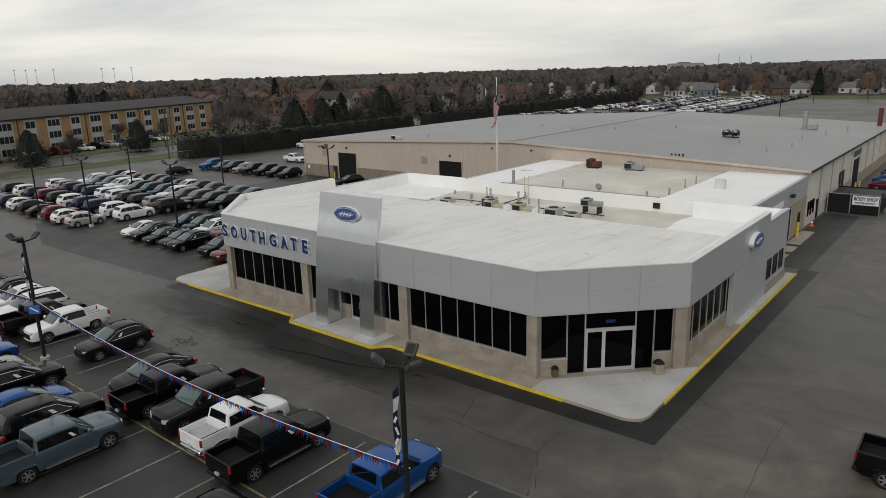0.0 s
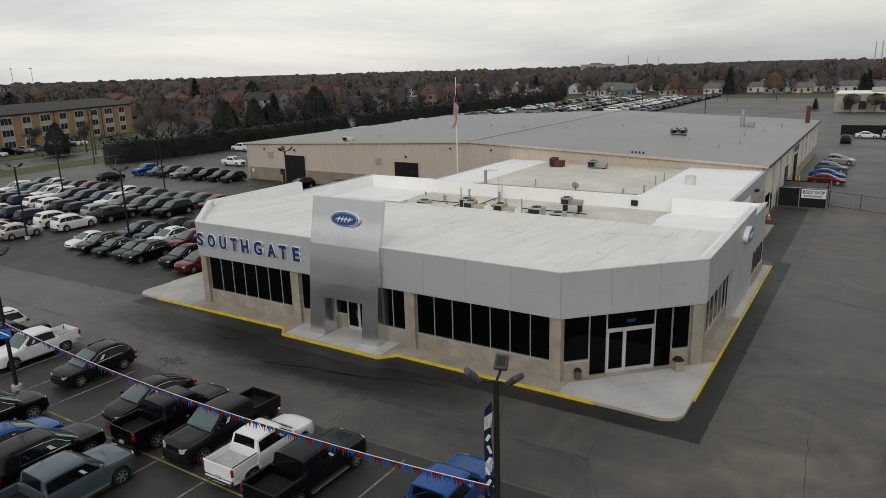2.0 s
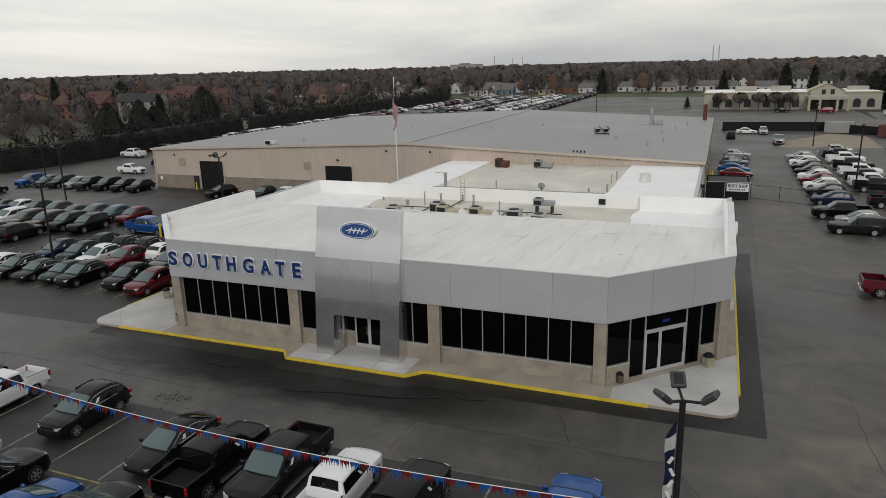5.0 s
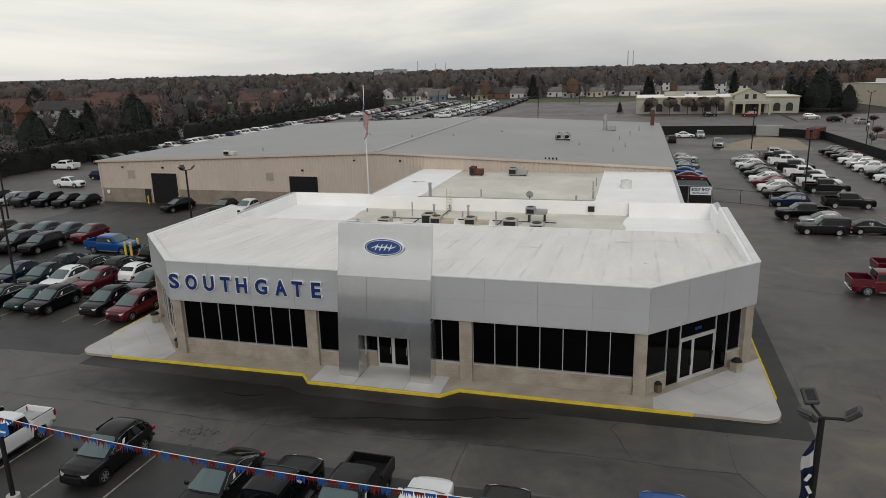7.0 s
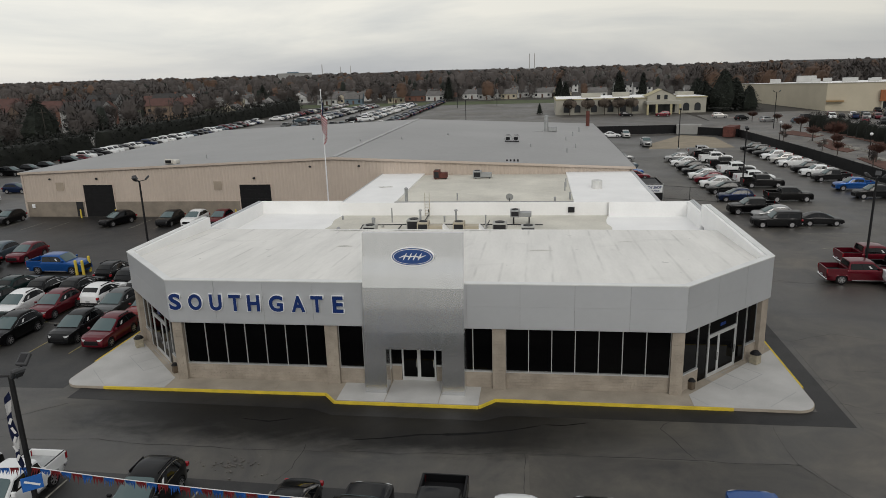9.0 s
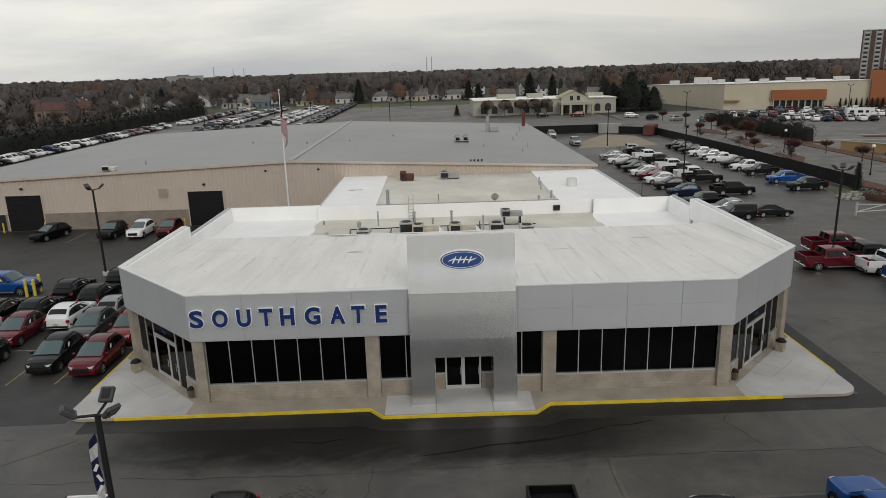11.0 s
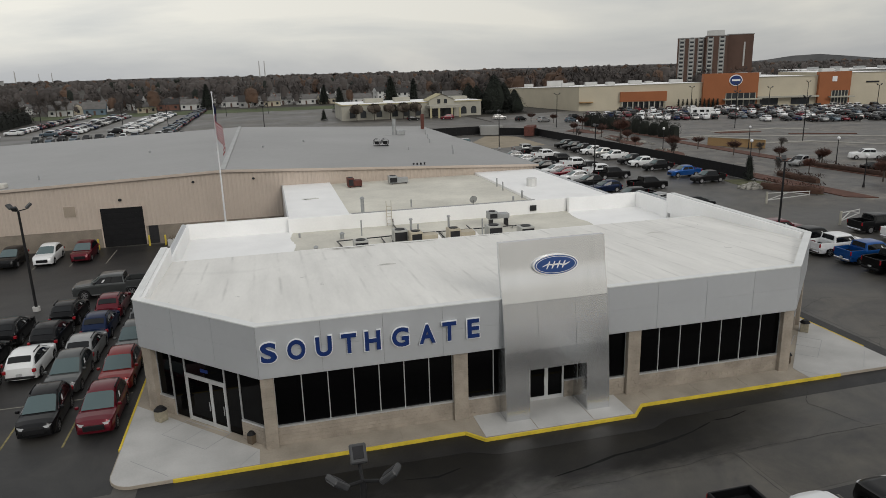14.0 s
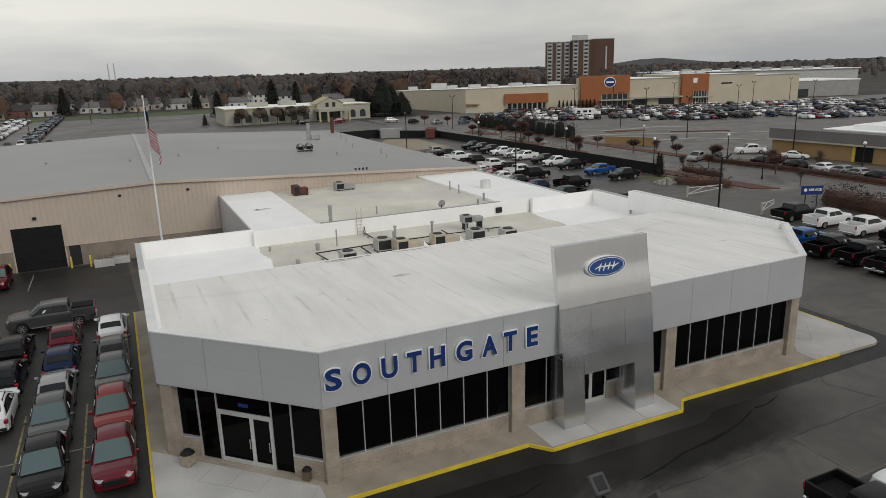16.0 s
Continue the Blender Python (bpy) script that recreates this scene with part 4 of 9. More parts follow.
fm, FL = side((HX0, HY0), (HX1, HY0))
doors = [(8.9, 13.2, 4.35), (31.05, 35.3, 4.25)]
fr_top = lambda u: hall_z(HX0 + u)
put("wall", prism([(0, 0.06), (FL, 0.06), (FL, 0.3), (0, 0.3)], 0.0, lambda u, v: fr_top(u) - 0.1), M["tan_base"], fm, hall)
ribbed(fm, FL, 2.12, fr_top, doors, M["tan_metal"])
for a, b in ((0, 8.9), (13.2, 31.05), (35.3, FL)):
    put("base_wall", box(a, b, -0.06, 0.1, 0.0, 2.12), M["block_base"], fm, hall, "grey-tan painted block base")
    put("base_cap", box(a, b, -0.1, -0.06, 2.06, 2.14), M["tan_metal"], fm, hall, "tan metal drip edge")
for a, b, z in doors:
    put("door_recess", box(a, b, -0.02, 0.06, 0.0, z), M["black_door"], fm, hall, "dark roll-up door opening")
    for i in range(7):
        put("slat", box(a + 0.05, b - 0.05, -0.05, -0.02, 0.1 + i * z / 7, (i + 1) * z / 7 - 0.03), M["black_door"], fm, hall)
    bm = bmesh.new()
    for q in ((a - 0.12, a, 0, z + 0.12), (b, b + 0.12, 0, z + 0.12), (a, b, z, z + 0.12)):
        add_box(bm, q[0], q[1], -0.1, 0.1, q[2], q[3])
    put("door_frame", bm, M["tan_metal"], fm, hall)
    put("wall_lamp", box((a + b) / 2 - 0.18, (a + b) / 2 + 0.18, -0.26, -0.03, z + 0.7, z + 0.98, 0.08), M["dark_metal"], fm, hall, "small dark wall lamp")
for u, z in ((4.2, 5.05), (40.8, 6.4), (47.2, 6.4)):
    put("wall_lamp", box(u - 0.16, u + 0.16, -0.26, -0.03, z, z + 0.24, 0.08), M["dark_metal"], fm, hall, "small dark wall lamp")
for u in (5.5, 28.1):
    put("vent", box(u - 0.55, u + 0.55, -0.10, -0.03, 3.6, 4.7), M["tan_base"], fm, hall, "flush wall vent")
    put("vent_frame", box(u - 0.62, u + 0.62, -0.07, -0.02, 3.53, 4.77), M["tan_metal"], fm, hall)
put("meter_box", box(0.95, 1.4, -0.2, -0.06, 1.2, 1.75, 0.03), M["sign_white"], fm, hall, "pale round-cornered meter box")
for u in (7.5, 35.65):
    put("door", box(u, u + 1.0, -0.09, -0.04, 0.05, 2.1), M["dark_metal"], fm, hall, "dark steel side door")
em, EL = side((HX1, HY0), (HX1, HY1))
put("wall", box(0, EL, 0.06, 0.3, 0.0, 5.9), M["white_metal"], em, hall)
ribbed(em, EL, 1.6, lambda u: 5.98, [(17.5, 20.5, 3.6), (27, 31, 4.0)], M["white_metal"], 1.0)
put("base_wall", box(0, 17.5, -0.05, 0.1, 0, 1.6), M["white_metal"], em, hall)
put("base_wall", box(20.5, EL, -0.05, 0.1, 0, 1.6), M["tan_base"], em, hall)
for u in [6.2 * i for i in range(1, 10)]:
    put("downpipe", box(u, u + 0.1, -0.10, -0.02, 0, 5.9), M["tan_base"], em, hall)
for a, b, z in ((17.5, 20.5, 3.6), (27, 31, 4.0), (5.2, 6.4, 2.2)):
    put("door_recess", box(a, b, -0.07, 0.02, 0.0, z), M["black_door"], em, hall, "dark service door opening")
put("sign_bar", box(26.5, 31.5, -0.12, -0.06, 4.5, 5.2), M["sign_blue"], em, hall)
for u in (0.8, 2.0, 3.2):
    put("window", box(u, u + 0.8, -0.08, -0.02, 1.0, 2.6), M["glass_dark"], em, hall)
wm, WL = side((HX0, HY1), (HX0, HY0))
put("wall", box(0, WL, 0.0, 0.3, 0, 5.95), M["tan_metal"], wm, hall)
put("corner_trim", box(-0.06, 0.22, -0.1, 0.3, 0, 5.98), M["tan_metal"], fm, hall)
bm_, BL = side((HX1, HY1), (HX0, HY1))
put("wall", prism([(0, 0.0), (BL, 0.0), (BL, 0.3), (0, 0.3)], 0.0, lambda u, v: hall_z(HX1 - u) - 0.1), M["tan_metal"], bm_, hall)
hz = lambda x, y: hall_z(min(max(x, HX0), HX1))
put("roof_slope", prism([(HX0 - 0.3, HY0 - 0.25), (HR, HY0 - 0.25), (HR, HY1 + 0.3), (HX0 - 0.3, HY1 + 0.3)], lambda x, y: hz(x, y) - 0.02, lambda x, y: hz(x, y) + 0.1), M["hangar_roof"], Matrix(), hall)
put("roof_slope", prism([(HR, HY0 - 0.25), (HX1 + 0.3, HY0 - 0.25), (HX1 + 0.3, HY1 + 0.3), (HR, HY1 + 0.3)], lambda x, y: hz(x, y) - 0.02, lambda x, y: hz(x, y) + 0.1), M["hangar_roof"], Matrix(), hall)
M["ridge"] = material("ridge", (0.36, 0.365, 0.365), 0.55, vary=0.1, scale=0.3)
put("ridge_cap", box(HR - 0.28, HR + 0.28, HY0 - 0.3, HY1 + 0.3, 7.62, 7.80), M["ridge"], Matrix(), hall, "pale grey ridge flashing")
put("gutter", box(HX1 + 0.2, HX1 + 0.42, HY0 - 0.2, HY1, 5.88, 6.08), M["dark_metal"], Matrix(), hall)
put("verge_trim", prism([(HX0 - 0.3, HY0 - 0.33), (HR, HY0 - 0.33), (HX1 + 0.3, HY0 - 0.33), (HX1 + 0.3, HY0 - 0.25), (HR, HY0 - 0.25), (HX0 - 0.3, HY0 - 0.25)], lambda x, y: hz(x, y) - 0.16, lambda x, y: hz(x, y) + 0.12), M["tan_metal"], Matrix(), hall)

# east flank of the service wing
svc, SL = side((18.32, 28.2), (18.32, 48.0))
put("wall", box(0, SL, 0.0, 0.3, 0, 5.6), M["panel"], svc, label="plain grey service wing wall")
put("door_recess", box(10.4, 13.4, -0.03, 0.04, 0.1, 3.4), M["black_door"], svc)
put("door_recess", box(16.3, 17.4, -0.08, 0.04, 0.1, 2.2), M["black_door"], svc)
put("lower_wall", box(13.7, SL, -0.05, 0.02, 0.1, 3.6), M["tan_base"], svc)
for i in range(6):
    put("letter_bar", box(5.8 + 0.75 * i, 6.3 + 0.75 * i, -0.08, -0.02, 4.0, 4.5), M["sign_white"], svc)
put("wall_lamp", box(12.6, 13.2, -0.4, -0.02, 4.4, 4.7, 0.05), M["dark_metal"], svc, label="small dark wall lamp")
for y0, y1 in ((34.6, 36.0), (37.0, 39.3), (40.2, 46.5)):
    sheet("service_slab", rect(18.5, 19.75, y0, y1), 0.03, M["concrete_old"], "worn concrete service apron slab", "pavement", 0.05)

# ---- rooftop plant ----
def rooftop(name, label, cat, x, y, z):
    return thing(name, label, cat, pose(x, y, z))


def condenser(x, y, z, mat=M["hvac"], s=0.9, h=0.8):
    ob = rooftop("condenser", "grey rooftop condenser with fan grille on small feet", "condenser", x, y, z)
    part("body", box(-s / 2, s / 2, -s / 2, s / 2, 0.12, h, 0.03), mat, ob)
    part("fan_ring", tube((0, 0, h), (0, 0, h + 0.06), s * 0.36, s * 0.33, 16), M["dark_metal"], ob)
    part("coil", box(-s / 2 + 0.08, s / 2 - 0.08, -s / 2 - 0.012, -s / 2 + 0.02, 0.22, h - 0.12), M["dark_metal"], ob)
    for a in (-1, 1):
        part("rail", box(-s / 2, s / 2, a * s * 0.35 - 0.05, a * s * 0.35 + 0.05, 0, 0.12), M["dark_metal"], ob)


def air_unit(x, y, z, w, d, h, mat, stand=0.0, flue=0.0, flap=True):
    ob = rooftop("air_handler", "boxy rooftop air handler with open fan top and pale end flap", "air handler", x, y, z)
    a = -w / 2 + w * 0.42
    part("body", box(-w / 2, a, -d / 2, d / 2, stand + 0.1, stand + h, 0.03), mat, ob)
    part("duct", box(a, w / 2 - 0.1, -d * 0.42, d * 0.42, stand + 0.12, stand + h * 0.72, 0.03), mat, ob)
    part("fan_well", tube((-w / 2 + w * 0.21, 0, stand + h), (-w / 2 + w * 0.21, 0, stand + h + 0.05), min(d, w * 0.42) * 0.38, min(d, w * 0.42) * 0.34, 16), M["dark_metal"], ob)
    part("coil", box(-w / 2 + 0.1, a - 0.08, -d / 2 - 0.012, -d / 2 + 0.01, stand + 0.2, stand + h - 0.15), M["dark_metal"], ob)
    if flap:
        part("flap", prism([(w / 2 - 0.1, -d * 0.45), (w / 2 + 0.5, -d * 0.45), (w / 2 + 0.5, d * 0.45), (w / 2 - 0.1, d * 0.45)], lambda p, q: stand + 0.06, lambda p, q: stand + 0.12 + (h * 0.65 if p < w / 2 else 0.0)), M["roof_white"], ob)
    if flue:
        part("flue", tube((-w / 2 + 0.2, d * 0.3, stand + h * 0.8), (-w / 2 + 0.2, d * 0.3, flue), 0.09, 0.09, 8), M["galv"], ob)
        part("cowl", tube((-w / 2 + 0.2, d * 0.3, flue), (-w / 2 + 0.2, d * 0.3, flue + 0.12), 0.16, 0.12, 8), M["galv"], ob)
    for s in (-1, 1):
        part("curb", box(s * w * 0.35 - 0.06, s * w * 0.35 + 0.06, -d / 2, d / 2, 0, stand + 0.1), M["dark_metal"], ob)


ZS = 4.34
condenser(-7.3, 19.9, ZS, s=1.1, h=0.98)
condenser(-3.85, 22.0, ZS, s=1.15, h=1.05)
air_unit(-2.15, 20.8, ZS, 2.3, 1.1, 1.1, M["hvac_tan"], 0.0, 1.95)
air_unit(0.95, 20.8, ZS, 2.3, 1.1, 1.1, M["hvac_tan"], 0.0, 1.95)
condenser(3.75, 21.0, ZS, s=1.2, h=1.0)
condenser(6.15, 20.0, ZS, s=1.15, h=0.95)
air_unit(5.5, 24.9, ZS, 2.0, 0.9, 0.75, M["galv"], 0.55, 0.0, False)
air_unit(0.5, 45.2, 5.32, 2.3, 1.1, 0.9, M["galv"], 0.0, 0.0, False)
air_unit(-4.5, 44.9, 5.32, 1.7, 1.2, 1.05, M["rust"], 0.0, 0.0, False)
def vent_pipe(x, y, z, h, r, mat=M["galv"], cap=True):
    ob = rooftop("vent_pipe", "short metal vent pipe with cap on the roof", "vent pipe", x, y, z)
    part("pipe", tube((0, 0, -0.05), (0, 0, h), r, r, 10), mat, ob)
    if cap:
        part("cap", tube((0, 0, h), (0, 0, h + r), r * 1.5, r * 0.5, 10), mat, ob)


for v in ((-5.82, 29.15, 5.32, 1.5, 0.16), (-8.2, 24.9, ZS, 0.4, 0.16), (-6.51, 25.3, ZS, 1.3, 0.06), (2.6, 20.4, ZS, 1.7, 0.06), (-1.6, 25.5, ZS, 0.5, 0.08), (8.6, 29.6, 5.32, 0.5, 0.1), (10.1, 31.2, 5.4, 0.6, 0.1),
          (-10.6, 21.5, ZS, 0.3, 0.14), (9.8, 36.0, 5.4, 0.8, 0.07), (10.0, 38.5, 5.4, 0.8, 0.07), (-1.0, 31.0, 5.3, 0.7, 0.07), (-11.6, 26.5, ZS, 0.3, 0.09)):
    vent_pipe(*v)
vent_pipe(13.1, 36.3, 5.55, 0.85, 0.55, M["hvac_pale"], False)
def pipe_run(points, r=0.05):
    ob = rooftop("gas_pipe", "thin dark gas pipe run across the service roof", "pipe", 0, 0, 0)
    for a, b in zip(points, points[1:]):
        part("pipe", tube(a, b, r, r, 6), M["dark_metal"], ob)
        n = max(1, int((Vector(b) - Vector(a)).length / 2))
        for i in range(n):
            p = Vector(a).lerp(Vector(b), (i + 0.5) / n)
            part("block", box(p.x - 0.08, p.x + 0.08, p.y - 0.15, p.y + 0.15, ZS, p.z), M["hvac"], ob)


pipe_run([(-8.8, 23.2, 4.56), (-5.2, 23.4, 4.56), (-3.2, 23.6, 4.56), (7.4, 23.4, 4.56)])
pipe_run([(-8.5, 20.6, 4.56), (-8.8, 23.2, 4.56)])
pipe_run([(-5.2, 20.4, 4.56), (-5.2, 23.4, 4.56)])
pipe_run([(-3.4, 23.6, 4.56), (-3.4, 27.6, 4.56), (-3.4, 27.6, 5.1)])
pipe_run([(2.4, 21.4, 4.56), (2.6, 25.0, 4.56)])
pipe_run([(-0.3, 20.8, 4.56), (-0.3, 23.5, 4.56)])
dish = rooftop("satellite_dish", "small grey satellite dish on a short mast", "dish", 4.3, 28.5, 5.62)
part("mast", tube((0, 0, 0), (0, 0, 0.45), 0.03), M["dark_metal"], dish)
bm = bmesh.new()
add_tube(bm, (0, -0.05, 0.5), (0, 0.06, 0.53), 0.36, 0.1, 14)
part("reflector", bm, M["galv"], dish)
ladder = rooftop("roof_ladder", "thin metal ladder against the roof upstand", "ladder", -3.62, 28.15, ZS)
for a in (-0.22, 0.22):
    part("rail", tube((a, 0, 0), (a, 0.05, 2.28), 0.025, sides=6), M["hvac_tan"], ladder)
for i in range(6):
    part("rung", tube((-0.22, 0.02 * i, 0.25 + 0.3 * i), (0.22, 0.02 * i, 0.25 + 0.3 * i), 0.018, sides=5), M["hvac_tan"], ladder)
structure("wall_vent", box(9.8, 10.4, 28.2, 28.4, 4.65, 5.15), M["dark_metal"], "dark louvred vent in the roof upstand", "vent")
# roof of the hall
hood = rooftop("roof_hood", "pale curved ventilation hood on the hall roof", "vent hood", -41.2, 49.6, hall_z(-41.2) + 0.08)
part("duct", box(-0.7, 0.7, -0.6, 0.6, 0, 0.55, 0.1), M["white_metal"], hood)
part("mouth", box(-0.75, 0.3, -0.85, -0.5, 0.12, 0.75, 0.1), M["white_metal"], hood)
part("grille", box(-0.6, 0.2, -0.88, -0.84, 0.2, 0.6), M["black_door"], hood)
fan = rooftop("roof_fan", "dark rooftop exhaust fan on a stand", "exhaust fan", 3.03, 72.1, hall_z(3.03) + 0.08)
for a in (-0.62, 0.62):
    bm = bmesh.new()
    add_tube(bm, (a, -0.3, 0.62), (a, 0.3, 0.62), 0.56, 0.56, 16, False)
    add_tube(bm, (a, -0.24, 0.62), (a, 0.24, 0.62), 0.40, 0.40, 16, False)
    part("housing", bm, M["dark_metal"], fan)
    part("motor", box(a - 0.3, a + 0.3, -0.2, 0.2, 0.3, 0.75, 0.06), M["black_door"], fan)
part("stand", box(-1.1, 1.1, -0.35, 0.35, 0, 0.14), M["dark_metal"], fan)
stack = rooftop("exhaust_stack", "tall pale metal exhaust stack with side duct", "exhaust stack", 8.6, 91.2, hall_z(8.6) + 0.05)
part("pipe", tube((0, 0, 0), (0, 0, 2.9), 0.38, 0.34, 14), M["galv"], stack)
part("duct", box(0.3, 1.9, -0.35, 0.35, 0, 0.9, 0.1), M["galv"], stack)
part("base", box(-3.8, -0.6, -0.6, 0.3, 0, 0.18), M["galv"], stack)
vent_pipe(17.0, 105.5, hall_z(17.0) + 0.05, 3.0, 0.36, M["rust"], False)
for v in ((-38.6, 54.0, 0.5, 0.09), (11.0, 60.0, 0.6, 0.08), (12.5, 66.0, 0.6, 0.08), (11.5, 76.0, 0.6, 0.08), (13.0, 84.0, 0.7, 0.08), (6.0, 66.0, 0.4, 0.09), (-14.2, 70.9, 0.3, 0.09), (-20.2, 68.0, 0.25, 0.12), (14.5, 92.0, 0.8, 0.1), (-8.0, 80.0, 0.2, 0.15), (-30, 75, 0.2, 0.15)):
    vent_pipe(v[0], v[1], hall_z(v[0]) + 0.08, v[2], v[3], M["galv"])
for i in range(4):
    vent_pipe(3.2 + 0.45 * i, 49.4, hall_z(4) + 0.08, 0.18, 0.1, M["dark_metal"])

# ---- small things by the doors ----
def litter_bin(x, y, s=1.0, planter=True):
    ob = thing("litter_bin", "square tan litter bin with black domed lid" if planter else "slim brown ash bin by the wall", "bin", pose(x, y, kerb_z + 0.012, 0, 0, 45))
    w = 0.34 * s if planter else 0.17
    part("body", box(-w, w, -w, w, 0, 0.85 * s, 0.03), M["bin_tan"] if planter else M["bin_dark"], ob)
    bm = bmesh.new()
    add_tube(bm, (0, 0, 0.85 * s), (0, 0, 1.08 * s), w * 1.35, w * 0.7, 12)
    part("lid", bm, M["black_plastic"], ob, "black lid")


M["bin_dark"] = material("bin_dark", (0.10, 0.075, 0.05), 0.8, vary=0.2)
litter_bin(20.1, 4.75, 0.74)
litter_bin(-20.25, 4.75, 0.74)
litter_bin(15.56, 0.95, 0.58, False)
litter_bin(-15.56, 0.95, 0.58, False)
def bollard(x, y, h=1.1, r=0.1):
    ob = thing("bollard", "yellow painted steel bollard standing on the asphalt", "bollard", pose(x, y, 0), "bollards")
    bm = bmesh.new()
    add_tube(bm, (0, 0, 0), (0, 0, h), r, r, 12)
    add_tube(bm, (0, 0, h), (0, 0, h + 0.06), r, r * 0.5, 12)
    part("post", bm, M["bollard"], ob)


for x, y in ((-54.1, 47.3), (-49.0, 47.3), (-32.0, 47.2), (-26.9, 47.2), (-25.2, 46.8), (-20.8, 46.8), (18.9, 74.5), (19.2, 75.8)):
    bollard(x, y)
for x, y in ((-36.47, 21.2), (-35.74, 21.15), (-36.2, 22.8), (18.75, 43.3)):
    bollard(x, y, 1.5, 0.13)
def planter_box(x, y):
    ob = thing("planter_box", "white concrete planter box with dry shrubs", "planter", pose(x, y, 0))
    part("box", box(-0.9, 0.9, -0.4, 0.4, 0, 0.7, 0.03), M["concrete"], ob)
    bm = bmesh.new()
    for i in range(40):
        p = Vector((rng.uniform(-0.8, 0.8), rng.uniform(-0.3, 0.3), 0.68))
        add_tube(bm, p, p + Vector((rng.uniform(-0.2, 0.2), rng.uniform(-0.2, 0.2), rng.uniform(0.2, 0.6))), 0.015, 0.004, 3, False)
    part("shrub", bm, M["bin_dark"], ob)


for x, y in ((-24.0, 46.3), (-22.6, 46.9), (-20.2, 46.2)):
    planter_box(x, y)
cone = thing("traffic_cone", "orange traffic cone with white collar", "cone", pose(18.85, 49.3, 0))
M["orange"] = material("orange", (0.6, 0.12, 0.03), 0.6, vary=0.1)
part("cone", tube((0, 0, 0.04), (0, 0, 0.75), 0.2, 0.03, 12), M["orange"], cone)
part("collar", tube((0, 0, 0.38), (0, 0, 0.55), 0.125, 0.085, 12), M["sign_white"], cone)
part("base", box(-0.25, 0.25, -0.25, 0.25, 0, 0.04), M["orange"], cone)
# fenced store with banner
store = thing("fenced_store", "black mesh fenced store with a white banner", "enclosure", pose(18.6, 58.2, 0))
for x0, x1, y0, y1 in ((0, 5.2, 0, 0.05), (5.15, 5.2, 0, 6), (0, 5.2, 5.95, 6)):
    part("screen", box(x0, x1, y0, y1, 0.1, 2.2), M["black_door"], store)
for x, y in ((0, 0), (2.3, 0), (5.2, 0), (5.2, 3), (5.2, 6), (0, 6)):
    part("post", tube((x, y, 0), (x, y, 2.35), 0.05), M["galv"], store)
part("rail", tube((0, 0, 2.25), (5.2, 0, 2.25), 0.04), M["galv"], store)
part("shelf_roof", box(0.2, 5.0, 0.3, 5.8, 2.0, 2.1), M["dark_metal"], store)
ban = part("banner", box(2.5, 5.1, -0.06, -0.03, 1.1, 2.15), M["sign_white"], store, "white banner with dark lettering")
for j, text in enumerate(("BODY SHOP", "ENTRANCE")):
    w, h = (2.3, 0.42) if j == 0 else (1.9, 0.2)
    o = new("lettering", glyph_mesh("lettering", text, w, h, 0.02, 0.03, M["sign_blue"]))
    o.parent, o.matrix_basis = ban, pose(2.65 + 0.15 * j, -0.06, 1.6 - 0.36 * j)

# ---- lamp posts, pennants, flag ----
M["pole_dark"] = material("pole_dark", (0.016, 0.016, 0.017), 0.5, vary=0.2, spec=0.2)
M["lens"] = material("lens", (0.03, 0.032, 0.034), 0.12, vary=0.05)
M["lamp_body"] = material("lamp_body", (0.045, 0.046, 0.048), 0.5, vary=0.2, scale=4)
M["flag_red"] = material("flag_red", (0.32, 0.014, 0.026), 0.8, vary=0.12, scale=4)
M["flag_white"] = material("flag_white", (0.62, 0.62, 0.62), 0.8, vary=0.1, scale=4)
M["flag_blue"] = material("flag_blue", (0.010, 0.018, 0.07), 0.8, vary=0.12, scale=4)
M["pennant_blue"] = material("pennant_blue", (0.015, 0.12, 0.42), 0.7, vary=0.15, scale=4)
M["pennant_red"] = material("pennant_red", (0.22, 0.015, 0.02), 0.7, vary=0.15, scale=4)


def loft(bm, rows, smooth=True, close=True):
    k = len(rows[0])
    for a, b in zip(rows, rows[1:]):
        for j in range(k if close else k - 1):
            f = bm.faces.new((a[j], a[(j + 1) % k], b[(j + 1) % k], b[j]))
            f.smooth = smooth
    return rows


def lamp_post(x, y, h=7.9, heads=(100, 220, 340), base=True):
    ob = thing("lamp_post", "dark steel car-park lamp post with tilted floodlight heads", "lamp post", pose(x, y, 0))
    part("pole", tube((0, 0, 0), (0, 0, h), 0.11, 0.09, 10), M["pole_dark"], ob)
    if base:
        part("footing", tube((0, 0, 0), (0, 0, 0.35), 0.28, 0.28, 14), M["concrete"], ob)
    for a in heads:
        c, s = math.cos(radians(a)), math.sin(radians(a))
        part("arm", tube((0, 0, h), (0.62 * c, 0.62 * s, h + 0.10), 0.045, 0.045, 6), M["pole_dark"], ob)
        m = pose(0.56 * c, 0.56 * s, h + 0.14, 0, 0, a) @ pose(0, 0, 0, 0, -42, 0)
        bm = box(0.0, 0.52, -0.22, 0.22, -0.07, 0.08, 0.03)
        bm.transform(m)
        hd = part("head", bm, M["lamp_body"], ob)
        bm = box(0.05, 0.47, -0.17, 0.17, -0.098, -0.066)
        bm.transform(m)
        part("lens", bm, M["lens"], hd)
        if base == 2:
            bm = box(0.10, 0.44, -0.14, 0.14, 0.07, 0.095, 0.01)
            bm.transform(m)
            part("back_cover", bm, M["dark_metal"], hd)
    return ob


